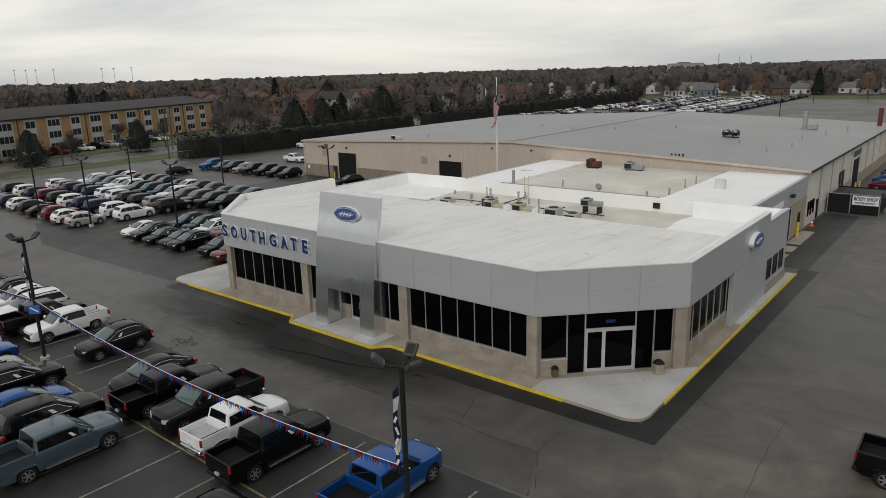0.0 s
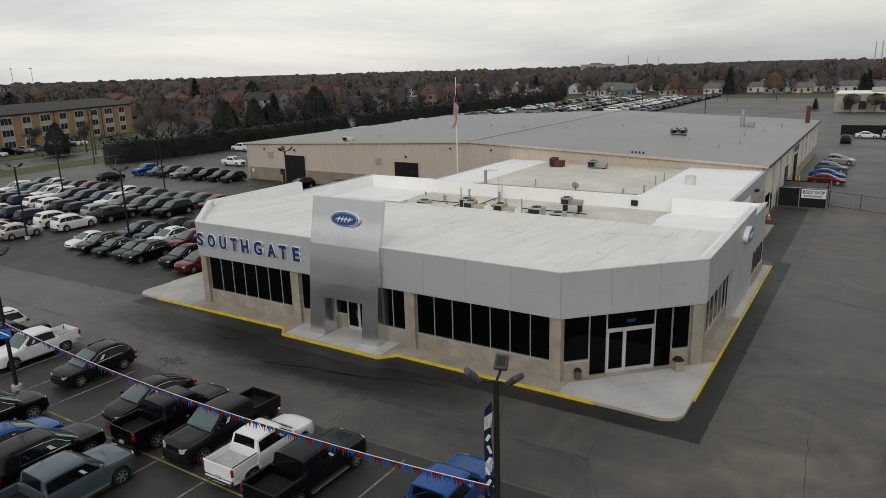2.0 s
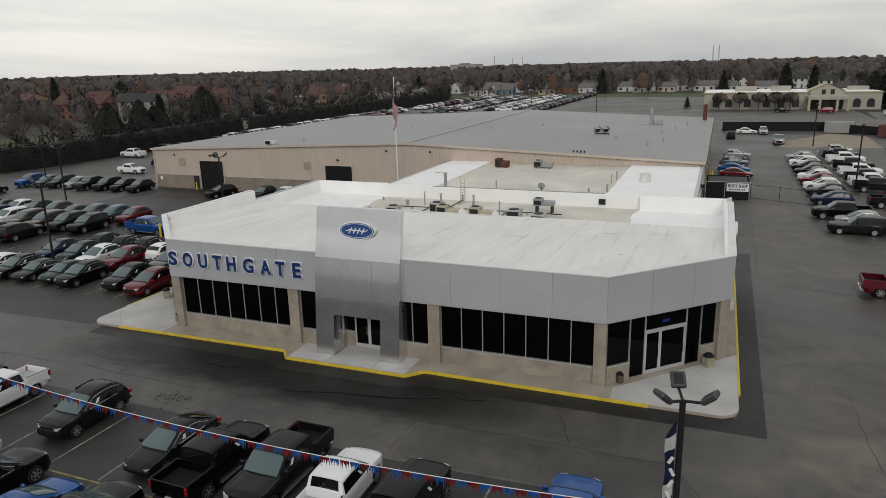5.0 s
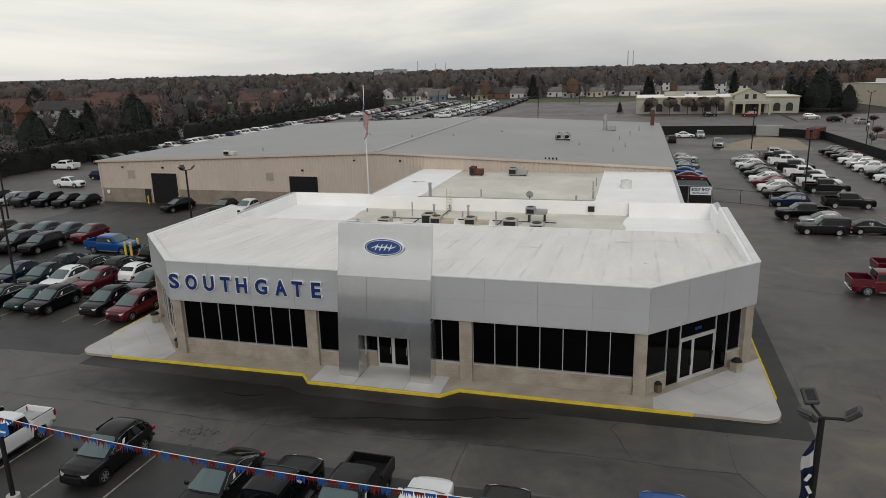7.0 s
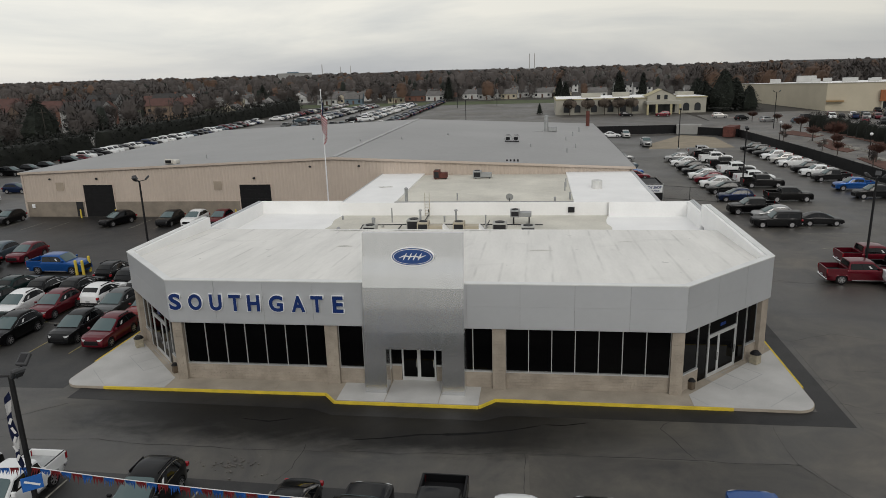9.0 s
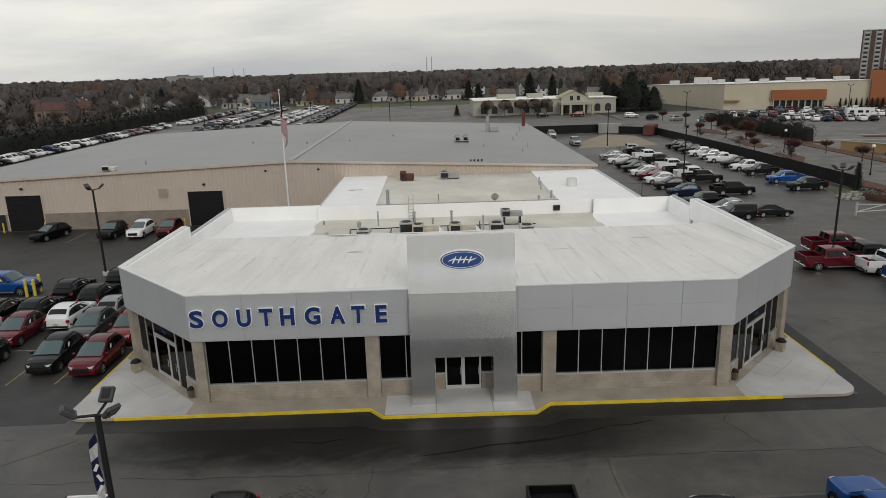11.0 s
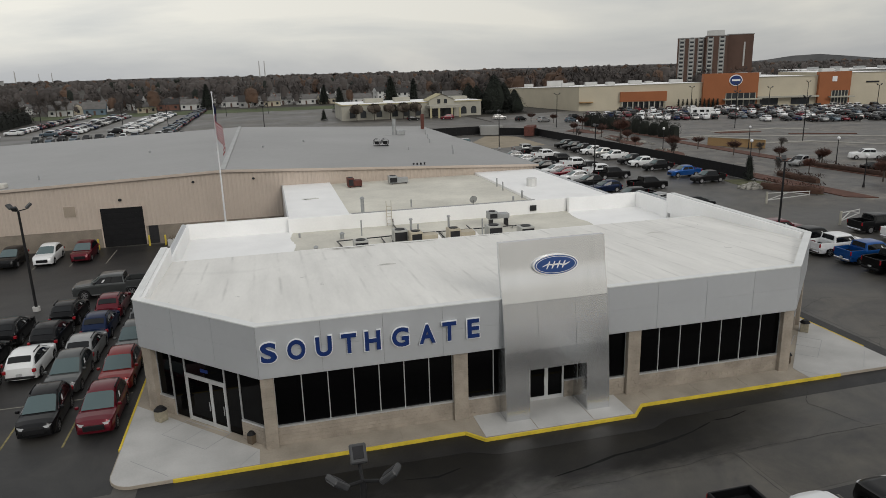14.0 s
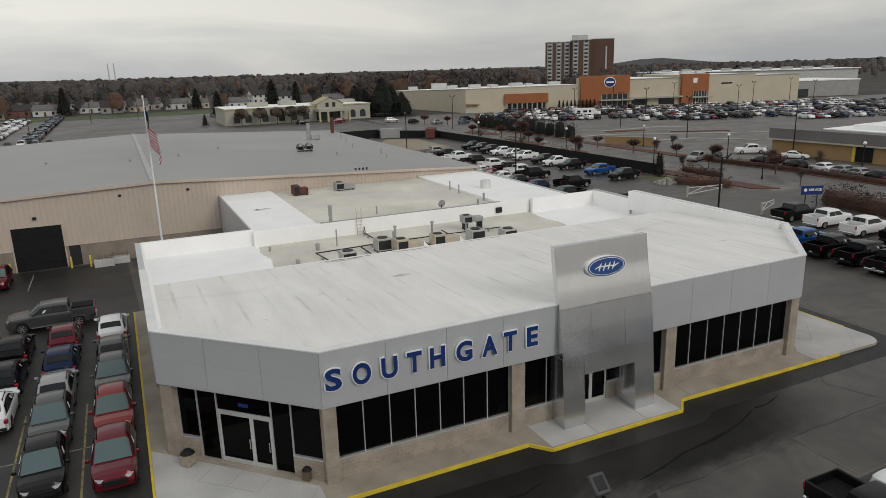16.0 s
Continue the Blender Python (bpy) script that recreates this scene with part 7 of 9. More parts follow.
TREES = {}
M["topiary_leaf"] = island_tint(material("topiary_leaf", (0.11, 0.088, 0.070), 0.95, vary=0.3, scale=0.5, fine=4), 0.2)
M["brown_twig"] = island_tint(material("brown_twig", (0.085, 0.040, 0.030), 0.95, vary=0.3, scale=0.5, fine=4), 0.3)
def tree(kind, x, y, scale=1.0, rot=None):
    words = dict(bare="leafless grey-brown deciduous tree with fine twigs", russet="deciduous tree with thinning russet leaves", evergreen="dark green conical evergreen tree", pine="broad dark green pine with a ragged crown", slim="slim dark columnar evergreen shrub", topiary="round clipped shrub tree before the restaurant", round_shrub="round twiggy red-brown shrub on a short stem")
    rot = rng.uniform(0, 360) if rot is None else rot
    v = rng.randrange(3)
    key = (kind, v)
    if key not in TREES:
        if kind in ("bare", "russet"):
            wood, crown = bare_tree(10 + v + (20 if kind == "russet" else 0), 11.0, None if kind == "bare" else "leaf")
        elif kind == "pine":
            wood, crown = evergreen(50 + v, 10.0, 6.0, True)
        elif kind == "slim":
            wood, crown = evergreen(70 + v, 5.0, 1.0)
        elif kind in ("topiary", "round_shrub"):
            wood, crown = bmesh.new(), bmesh.new()
            add_tube(wood, (0, 0, 0), (0, 0, 2.4), 0.12, 0.1, 6)
            r = random.Random(v)
            for i in range(700 if kind == "topiary" else 620):
                d = Vector((r.gauss(0, 1), r.gauss(0, 1), r.gauss(0.1, 0.7))).normalized()
                if kind == "topiary":
                    c = Vector((0, 0, 3.2)) + Vector((d.x * 1.7, d.y * 1.7, d.z * 1.2)) * r.uniform(0.75, 1.05)
                    u = d.orthogonal() * r.uniform(0.15, 0.3)
                    tip = c + d.cross(u) * 0.9 + d * 0.2
                else:
                    root = Vector((r.gauss(0, 0.15), r.gauss(0, 0.15), r.uniform(1.2, 2.2)))
                    tip = Vector((0, 0, 2.3)) + Vector((d.x * 1.75, d.y * 1.75, abs(d.z) * 1.25)) * r.uniform(0.6, 1.05)
                    c = root.lerp(tip, r.uniform(0.2, 0.7))
                    u = (tip - c).orthogonal().normalized() * 0.035
                crown.faces.new([crown.verts.new(q) for q in (c - u, c + u, tip)])
        else:
            wood, crown = evergreen(40 + v)
        TREES[key] = (mesh_of("trunk", wood, M["bark"]), mesh_of("crown", crown, {"bare": M["twig"], "russet": M["russet"], "topiary": M["topiary_leaf"], "round_shrub": M["brown_twig"]}.get(kind, M["needle"])))
    ob = thing("tree" if kind != "slim" else "evergreen_shrub", words[kind], "tree" if kind != "slim" else "shrub", pose(x, y, -0.05, 0, 0, rot) @ Matrix.Scale(scale, 4), "trees")
    piece("trunk", TREES[key][0], ob)
    piece("crown", TREES[key][1], ob)


def clumps(name, label, boxes, mat, per=22.0, size=(0.3, 0.7), cat="hedge", solid=True, fill=0.86):
    """A hedge of many small leaves over dark cores; boxes: (x0, y0, x1, y1, half width, height)."""
    r = random.Random(len(name) + int(boxes[0][0] * 7))
    ob = thing(name, label, cat)
    vs, way = [], []
    for x0, y0, x1, y1, hw, h in boxes:
        core = bmesh.new()
        L = math.hypot(x1 - x0, y1 - y0)
        dx, dy = (x1 - x0) / L, (y1 - y0) / L
        if solid:
            steps = max(3, int(L / 1.3))
            prof = ((1.0, 0.0), (1.02, 0.4), (0.93, 0.72), (0.62, 0.95), (0.0, 1.0), (-0.62, 0.95), (-0.93, 0.72), (-1.02, 0.4), (-1.0, 0.0))
            rings = []
            for i in range(steps + 1):
                a = L * i / steps
                end = 0.55 if i in (0, steps) else 1.0
                ring = []
                for u, v in prof:
                    w, hh = u * hw * fill * end * r.uniform(0.86, 1.1), v * h * fill * (0.85 + 0.15 * end) * r.uniform(0.92, 1.07)
                    ring.append(core.verts.new((x0 + dx * a - dy * w, y0 + dy * a + dx * w, hh)))
                rings.append(ring)
            for ra, rb in zip(rings, rings[1:]):
                for q in range(8):
                    core.faces.new((ra[q], ra[q + 1], rb[q + 1], rb[q])).smooth = True
            core.faces.new(rings[0]), core.faces.new(rings[-1][::-1])
            part("inner_growth", core, mat, ob)
        n = int(L * (2 * h + 2 * hw) * per / 4)
        for _ in range(n):
            t, a = r.random(), r.uniform(-0.15, math.pi + 0.15)
            bump = 1 + 0.14 * math.sin(t * L * 0.9) + 0.1 * math.sin(t * L * 2.3 + 1) + r.gauss(0, 0.05)
            cx = hw * math.copysign(abs(math.cos(a)) ** 0.5, math.cos(a)) * bump
            cz = max(0.05, h * (max(0, math.sin(a)) ** 0.45 if r.random() > 0.45 else r.random()) * bump)
            p = np.array((x0 + dx * L * t - dy * cx, y0 + dy * L * t + dx * cx, cz))
            s = r.uniform(*size)
            q = np.array([(r.gauss(0, 1), r.gauss(0, 1), r.gauss(0.3, 1)) for _ in range(2)])
            q = q / np.linalg.norm(q, axis=1)[:, None] * s
            vs.append((p, p + q[0], p + q[1] * 0.7))
            way.append((-dy * cx / hw + r.gauss(0, 0.2), dx * cx / hw + r.gauss(0, 0.2), cz / h + r.gauss(0, 0.2)))
    piece("foliage", leaf_mesh("foliage", vs, way, mat), ob)
    return ob


clumps("hedge", "tall dark unclipped evergreen hedge along the boundary", [(-107.5, 50, -105.0, 64, 2.8, 5.0), (-105.0, 64, -104.8, 90, 3.0, 5.2), (-104.8, 90, -107.5, 126.5, 3.0, 5.3)], M["hedge_leaf"], 22, (0.3, 0.75))
clumps("hedge", "tall dark unclipped evergreen hedge along the boundary", [(-108.5, 134, -109, 205, 3.0, 5.4), (-109, 205, -112, 300, 2.8, 5.2)], M["hedge_leaf"], 12, (0.4, 0.9))
clumps("hedge", "low brown leafless hedge beside the drive", [(60.5, 31, 58.5, 19, 2.4, 1.9)], M["brown_hedge"], 90, (0.12, 0.3), "hedge", True, 0.78)
clumps("hedge", "low clipped brown shrubs beside the ring road", [(54.5, 52, 58.6, 45, 1.1, 1.2), (64.5, 60.5, 64.2, 52, 0.9, 1.1)], M["brown_hedge"], 90, (0.12, 0.28), "hedge", True, 0.75)
clumps("hedge", "row of clipped brown shrubs before the bank", [(76.5, 66, 78.0, 50, 0.8, 1.0), (78.0, 50, 77.0, 30, 0.8, 1.0)], M["brown_hedge"], 70, (0.12, 0.28), "hedge", True, 0.75)
for i in range(11):
    x, y = 80.0 + 0.14 * i, 159.5 - 4.3 * i
    clumps("arborvitae", "dense dark clipped evergreen screen shrub", [(x, y + 1.0, x + 0.15, y - 1.0, 1.35, 3.6 + 0.35 * math.sin(2.3 * i))], M["hedge_leaf"], 110, (0.12, 0.27), "shrub", True, 0.97)
# west side: by the apartments and behind the hedge
for x, y, s in ((-132, 53.6, 0.8), (-132, 28.6, 0.75), (-126, 27, 0.7), (-138, 31, 0.7), (-118, 91.4, 1.1), (-119, 102, 1.12), (-122, 129.6, 1.35), (-118.5, 106.5, 0.95)):
    tree("pine", x, y, s)
for x, y, s in ((-122, 112.3, 1.2), (-260, 194, 1.65), (-230, 81, 1.6), (-43, 363, 1.35), (20, 372, 1.1), (-150, 352, 1.2)):
    tree("evergreen", x, y, s)
for x, y, s in ((-230, 203, 1.45), (-230, 92.5, 1.4), (-128, 340, 0.9)):
    tree("pine", x, y, s)
for x, y, s in ((-136, 62.6, 0.95), (-141, 53, 0.9), (-121.6, 31, 0.7), (-129, 36, 0.7), (-136, 40, 0.8), (-122, 82.3, 0.95), (-128, 74, 0.9), (-135, 81.6, 1.4), (-131, 86, 1.2), (-140, 90, 1.3), (-121, 116, 1.1), (-126, 95, 0.9), (-130, 120, 1.1), (-135, 164.9, 1.0), (-126, 150, 1.1), (-124, 172, 1.1), (-121, 186, 1.2), (-134, 182, 1.3), (-142, 160, 1.3), (-150, 150, 1.2)):
    tree("bare", x, y, s)
# among the far houses
for x, y, s in ((-118, 222, 1.2), (-124, 246, 1.3), (-119, 270, 1.2), (-142, 300, 1.3), (-118, 300, 1.3), (-121, 322, 1.3), (-140, 339, 1.2), (-112, 345, 1.2), (-106, 340, 1.1), (-120, 360, 1.3), (-84, 382, 1.3), (-100, 372, 1.2), (-34, 388, 1.2), (-60, 392, 1.4), (-15, 395, 1.3), (44, 380, 1.4), (28, 398, 1.3), (84, 372, 1.3), (-130, 385, 1.3), (100, 372, 1.3)):
    tree("bare", x, y, s)
tree("russet", -133, 102, 0.75)
tree("russet", -134, 92, 0.9)
tree("russet", -180, 166, 1.6)
for x, y, s in ((74.2, 96.1, 0.9), (73.9, 84.1, 0.95), (76, 74.2, 0.85), (79, 67.4, 0.9), (73.4, 49.6, 1.0), (70.2, 60.5, 0.75), (82, 58, 0.7), (64.0, 104, 0.8), (66.9, 141.4, 0.9), (68.1, 114.9, 0.9), (73, 149, 1.3), (70.3, 122, 1.5), (68.2, 128, 1.1), (71.4, 184, 1.0), (76, 176, 0.9), (66, 93, 1.1)):
    tree("round_shrub", x, y, s)
for x, y in ((57.2, 58), (57.9, 59.4)):
    tree("slim", x, y, 0.75)
for x, y in ((63.3, 88), (66.0, 62), (66.8, 40), (79, 68), (78, 82), (81, 56), (84, 50), (85.5, 34), (70, 118), (62, 128), (63.5, 110), (88, 88), (84, 30)):
    tree("bare", x, y, rng.uniform(0.28, 0.4))
for x in (19, 25.5, 31.5, 36.5, 41.0):
    tree("topiary", x, 224.0, 1.35)
for x, y, s in ((75, 233, 1.5), (70, 240.5, 1.1), (80, 236, 1.2), (84, 231, 0.7), (68.5, 247, 1.2), (86, 240, 0.9)):
    tree("pine", x, y, s)
for x, y, s in ((44, 291, 1.5), (54, 287, 1.4), (20, 290, 1.1), (8, 236, 0.42)):
    tree("evergreen", x, y, s)
for i in range(10):
    tree("slim", 143 + 1.6 * i, 210 - 0.46 * i, 0.8)

# woods: many far crowns as one mesh for each sort
def woods(name, label, spots, mat, seed, tris=70, fine=1.0, heart=0.86):
    r = np.random.default_rng(seed)
    n = len(spots)
    P = np.array(spots)                                   # x, y, height, radius
    base = np.repeat(P, tris, axis=0)
    k = len(base)
    d = r.normal(size=(k, 3))
    d /= np.linalg.norm(d, axis=1)[:, None]
    rad = r.uniform(0.25, 1.0, k) ** 0.5
    c = np.empty((k, 3))
    c[:, 0] = base[:, 0] + d[:, 0] * rad * base[:, 3]
    c[:, 1] = base[:, 1] + d[:, 1] * rad * base[:, 3]
    d[:, 2] = np.where(r.random(k) < 0.55, np.abs(d[:, 2]), d[:, 2])
    lump = 0.8 + 0.25 * np.sin(5 * d[:, 0] + base[:, 0]) * np.sin(5 * d[:, 1] + base[:, 1]) + 0.12 * np.sin(9 * d[:, 2])
    c[:, :2] = base[:, :2] + d[:, :2] * (rad * lump * base[:, 3])[:, None]
    c[:, 2] = base[:, 2] * (0.52 + 0.46 * d[:, 2] * rad * lump)
    c[:, 2] = np.where(r.random(k) < 0.12, base[:, 2] * 0.3 * r.random(k), c[:, 2])
    size = (base[:, 3] * r.uniform(0.10, 0.26, k) * fine)[:, None]
    u, v = r.normal(size=(k, 3)) * 0.55 + d * 0.6, r.normal(size=(k, 3))
    u[:, 2] = np.abs(u[:, 2]) + 0.5
    u = u / np.linalg.norm(u, axis=1)[:, None] * size
    v = v / np.linalg.norm(v, axis=1)[:, None] * size * (0.26 if fine == 1.0 else 0.12)
    out = d * (0.7, 0.7, 0.6) + (0, 0, 0.6) + r.normal(size=(k, 3)) * 0.08
    # solid hearts of the crowns, under the loose twigs
    seg, lev = 6, np.array((-0.75, -0.2, 0.35, 0.75))
    ang = np.arange(seg) * 2 * math.pi / seg
    unit = np.concatenate([np.stack((np.cos(ang + 0.4 * q) * math.sqrt(1 - z * z), np.sin(ang + 0.4 * q) * math.sqrt(1 - z * z), np.full(seg, z)), 1) for q, z in enumerate(lev)] + [np.array([[0, 0, 1.0]])])
    jit = r.uniform(0.78, 1.08, (n, len(unit), 1)) * heart
    pts = unit[None] * jit
    H = np.empty_like(pts)
    H[..., 0] = P[:, None, 0] + pts[..., 0] * P[:, None, 3]
    H[..., 1] = P[:, None, 1] + pts[..., 1] * P[:, None, 3]
    H[..., 2] = P[:, None, 2] * (0.52 + 0.46 * pts[..., 2])
    tri_ = [t for q in range(3) for a in range(seg) for t in ((q * seg + a, q * seg + (a + 1) % seg, (q + 1) * seg + (a + 1) % seg), (q * seg + a, (q + 1) * seg + (a + 1) % seg, (q + 1) * seg + a))] + [(3 * seg + a, 3 * seg + (a + 1) % seg, 4 * seg) for a in range(seg)]
    T = np.array(tri_)
    HV, HO = H[:, T].reshape(-1, 3, 3), np.broadcast_to(unit[T][None] * (0.7, 0.7, 0.6) + (0, 0, 0.6), (n, len(T), 3, 3)).reshape(-1, 3, 3)
    me = leaf_mesh(name, np.concatenate((np.stack((c - v, c + v, c + u), axis=1), HV)), np.concatenate((np.repeat(out[:, None], 3, axis=1), HO)), mat)
    tagged(new(name, me), label, "woods", "", "stuff")


wr = random.Random(31)
spots = {"twig": [], "russet": [], "needle": []}
def blocked(x, y):
    return (-118 < x < 95 and y < 340) or (85 < x < 330 and y < 300) or (-190 < x < -100 and y < 118) or (-215 < x < -118 and 118 <= y < 128) or (x > 60 and y < 215) or (300 < x < 520 and y < 430)
near_spots = {"twig": [], "russet": [], "needle": []}
ROW_HOMES = [(-175, 160, 8, 20), (-195, 195, 6, 15), (-215, 170, 7, 10), (-200, 240, 7, 20), (-225, 225, 6, 12), (-240, 265, 7, 5), (-265, 230, 6, 30), (-205, 285, 8, 10), (-235, 310, 2, 0), (-165, 275, 8, 0), (-180, 300, 0, 0), (-275, 300, 7, 10), (-290, 190, 7, -20), (-293, 207, 6, -20), (-172, 286, 7, 12),
             (-260, 160, 6, -15), (-320, 250, 6, 10), (-340, 200, 7, 0), (-300, 340, 2, 10)]
ROW_HOMES += [(-130, 300, 0, 90), (-128, 262, 5, 90), (-134, 325, 1, 90), (40, 365, 0, 5), (66, 372, 2, 0), (22, 380, 5, 10), (92, 358, 0, -5), (120, 372, 3, 0), (60, 410, 2, 10), (0, 420, 0, 0), (30, 455, 2, 0), (-40, 450, 0, 10), (150, 350, 2, -10), (180, 380, 0, 0)]
FRONTS = [(x, y) for x, y, *_ in ROW_HOMES] + [(-151, 192), (-150, 250), (-175, 225)]
def before_house(x, y):
    """Whether a tree would stand on a house or close before its south-east front."""
    for a, b in FRONTS:
        h = math.hypot(10 - a, -35 - b)
        dx, dy = (10 - a) / h, (-35 - b) / h
        along, off = (x - a) * dx + (y - b) * dy, abs((x - a) * dy - (y - b) * dx)
        if -8 < along < 40 and off < 11:
            return True
    return False


for i in range(9500):
    rr = 150 + 2700 * wr.random() ** 1.75
    az = radians(wr.uniform(-84, 62))
    x, y = rr * math.sin(az), rr * math.cos(az) - 30
    if blocked(x, y) or (rr < 420 and wr.random() < 0.2) or (rr < 520 and before_house(x, y) and wr.random() < 0.8):
        continue
    q = wr.random()
    sort = "twig" if q < 0.78 else "russet" if q < (0.87 if x < -60 else 0.90) else "needle"
    h = (wr.uniform(5.5, 10.5) if wr.random() < 0.7 else wr.uniform(10, 15.5)) * (0.85 if sort == "needle" else 1.0) + 2.5 * min(1.0, max(0, rr - 700) / 1500) * wr.random()
    grow_ = 1.0 + min(1.0, max(0, rr - 900) / 1500)
    (near_spots if rr < 520 else spots)[sort].append((x, y, h, h * wr.uniform(0.28, 0.42) * grow_ * (0.6 if sort == "needle" else 1)))
for i in range(90):
    x, y = wr.uniform(96, 215), wr.uniform(312, 430)
    sort = "russet" if wr.random() < 0.5 and x < 165 else "twig"
    h = wr.uniform(11, 17)
    near_spots[sort].append((x, y, h, h * wr.uniform(0.32, 0.45)))
woods("bare_woods", "grey-brown leafless woods and garden trees reaching to the horizon", spots["twig"], M["twig"], 1, 70, 1.0, 0.92)
woods("russet_woods", "scattered trees with rusty autumn leaves", spots["russet"], M["russet"], 2, 70, 1.0, 0.92)
woods("evergreen_woods", "scattered dark evergreens among bare trees", spots["needle"], M["needle"], 3, 75)
for i, (sort, words) in enumerate((("twig", "leafless grey-brown garden trees among the houses"), ("russet", "garden trees with rusty autumn leaves"), ("needle", "dark evergreens among the houses"))):
    woods("garden_trees", words, near_spots[sort], M[sort], 11 + i, 420, 1.5 if sort == "twig" else 1.2, 0.6 if sort == "twig" else 0.8)
# wooded rise on the horizon
bm = bmesh.new()
prev = None
for i in range(90):
    az = radians(-88 + 155 * i / 89)
    rr = 2900
    hgt = 9 + 2 * math.sin(i * 0.31) + 2 * math.sin(i * 0.83 + 1) + (26 * math.exp(-((math.degrees(az) - 42) / 3.2) ** 2))
    cur = [bm.verts.new((rr * math.sin(az), rr * math.cos(az), z)) for z in (-2, hgt)]
    cur.append(bm.verts.new(((rr + 700) * math.sin(az), (rr + 700) * math.cos(az), hgt * 0.9)))
    if prev:
        bm.faces.new((prev[0], cur[0], cur[1], prev[1]))
        bm.faces.new((prev[1], cur[1], cur[2], prev[2]))
    prev = cur
# distance haze is painted into the hill as a pale grey base colour
M["hazy_hill"] = material("hazy_hill", (0.15, 0.152, 0.156), 1.0, vary=0.2, scale=0.01, fine=0.05)
structure("backdrop", bm, M["hazy_hill"], "hazy wooded rise on the horizon", "hills")

# ---- houses ----
def gable_house(w, d, h, rise, wall, roof, storeys=1, label="", porch=True):
    ob = thing("house", label, "house")
    part("wall", box(-w / 2, w / 2, -d / 2, d / 2, 0, h), M[wall], ob)
    bm = bmesh.new()
    o = 0.4
    vs = [bm.verts.new(p) for p in ((-w / 2 - o, -d / 2 - o, h), (w / 2 + o, -d / 2 - o, h), (w / 2 + o, d / 2 + o, h), (-w / 2 - o, d / 2 + o, h), (-w / 2 - o, 0, h + rise), (w / 2 + o, 0, h + rise))]
    for q in ((0, 1, 5, 4), (2, 3, 4, 5), (1, 2, 5), (3, 0, 4), (3, 2, 1, 0)):
        bm.faces.new([vs[i] for i in q])
    part("roof", bm, M[roof], ob)
    for s in (1, -1):
        bm = bmesh.new()
        v3, v4 = [[bm.verts.new((s * (w / 2 + q), y, z)) for y, z in ((-d / 2, h), (d / 2, h), (0, h + rise * 0.88))] for q in (0.05, 0.46)]
        bm.faces.new(v3), bm.faces.new(v4)
        for a in range(3):
            bm.faces.new((v3[a], v3[(a + 1) % 3], v4[(a + 1) % 3], v4[a]))
        part("gable", bm, M[wall], ob)
    for fl in range(storeys):
        z = 0.9 + fl * 2.8
        n = max(2, int(w / 3))
        for i in range(n):
            x = -w / 2 + (i + 0.5) * w / n
            if fl == 0 and i == n // 2:
                part("door", box(x - 0.5, x + 0.5, -d / 2 - 0.06, -d / 2, 0, 2.1), M["brick_brown"], ob)
                continue
            part("window", box(x - 0.6, x + 0.6, -d / 2 - 0.05, -d / 2, z, z + 1.3), M["window_far"], ob)
        for s in (1, -1):
            part("window", box(*sorted((s * w / 2, s * (w / 2 + 0.05))), -0.6, 0.6, z, z + 1.3), M["window_far"], ob)
    part("chimney", box(w * 0.2, w * 0.2 + 0.7, -0.4, 0.4, h, h + rise + 0.6), M["brick_red"], ob)
    return ob


HOUSES = [gable_house(11, 8, 3.0, 2.6, "siding_bright", "roof_grey", 1, "small white clapboard house with grey gable roof"),
          gable_house(10, 8, 3.2, 3.4, "siding_grey", "roof_dark", 1, "small grey house with steep dark roof"),
          gable_house(10, 9, 5.0, 2.8, "siding_bright", "roof_dark", 2, "two-storey white house with dark roof"),
          gable_house(11, 8, 3.0, 3.0, "brick_red", "roof_dark", 1, "low red-brick house with dark roof"),
          gable_house(10, 8, 3.0, 3.6, "siding_blue", "roof_grey", 1, "blue-grey house with pale gable roof"),
          gable_house(9, 7, 2.9, 2.6, "cream", "roof_grey", 1, "cream bungalow with grey roof"),
          gable_house(20, 11, 6.2, 3.0, "brick_tan", "roof_red", 2, "long tan-brick two-storey row house with red roof"),
          gable_house(22, 11, 6.2, 3.2, "brick_red", "roof_red", 2, "long brick row house with reddish roof"),
          gable_house(14, 10, 7.6, 3.0, "siding_grey", "roof_dark", 3, "three-storey grey gabled town house")]
HOME = [(-51, 371), (-140, 356), (-84, 392), (-64, 375), (-96, 352), (-72, 354), (-150, 250), (-175, 225), (-151, 192)]
for ob, (x, y) in zip(HOUSES, HOME):
    ob.matrix_basis = pose(x, y, 0, 0, 0, rng.uniform(-12, 12))
def house(i, x, y, rot):
    copy_thing(HOUSES[i], pose(x, y, 0, 0, 0, rot))
for i in range(46):
    row = i // 16
    x = -250 + 17.5 * (i % 16) + rng.uniform(-4, 4) + 6 * row
    y = 352 + 34 * row + rng.uniform(-5, 5)
    if min(math.hypot(x - a, y - b) for a, b in HOME) > 13 and (row or x < -108):
        house(rng.choice((0, 0, 5, 1, 2, 3, 0)), x, y, rng.choice((0, 90, 10, -80)))
for x, y, i, rot in ((-22, 371, 1, 4), (-9, 375, 5, -4), (10, 384, 0, 3), (-106, 366, 5, 90)):
    house(i, x, y, rot)
for x, y, i, rot in ROW_HOMES:
    house(i, x, y, rot)
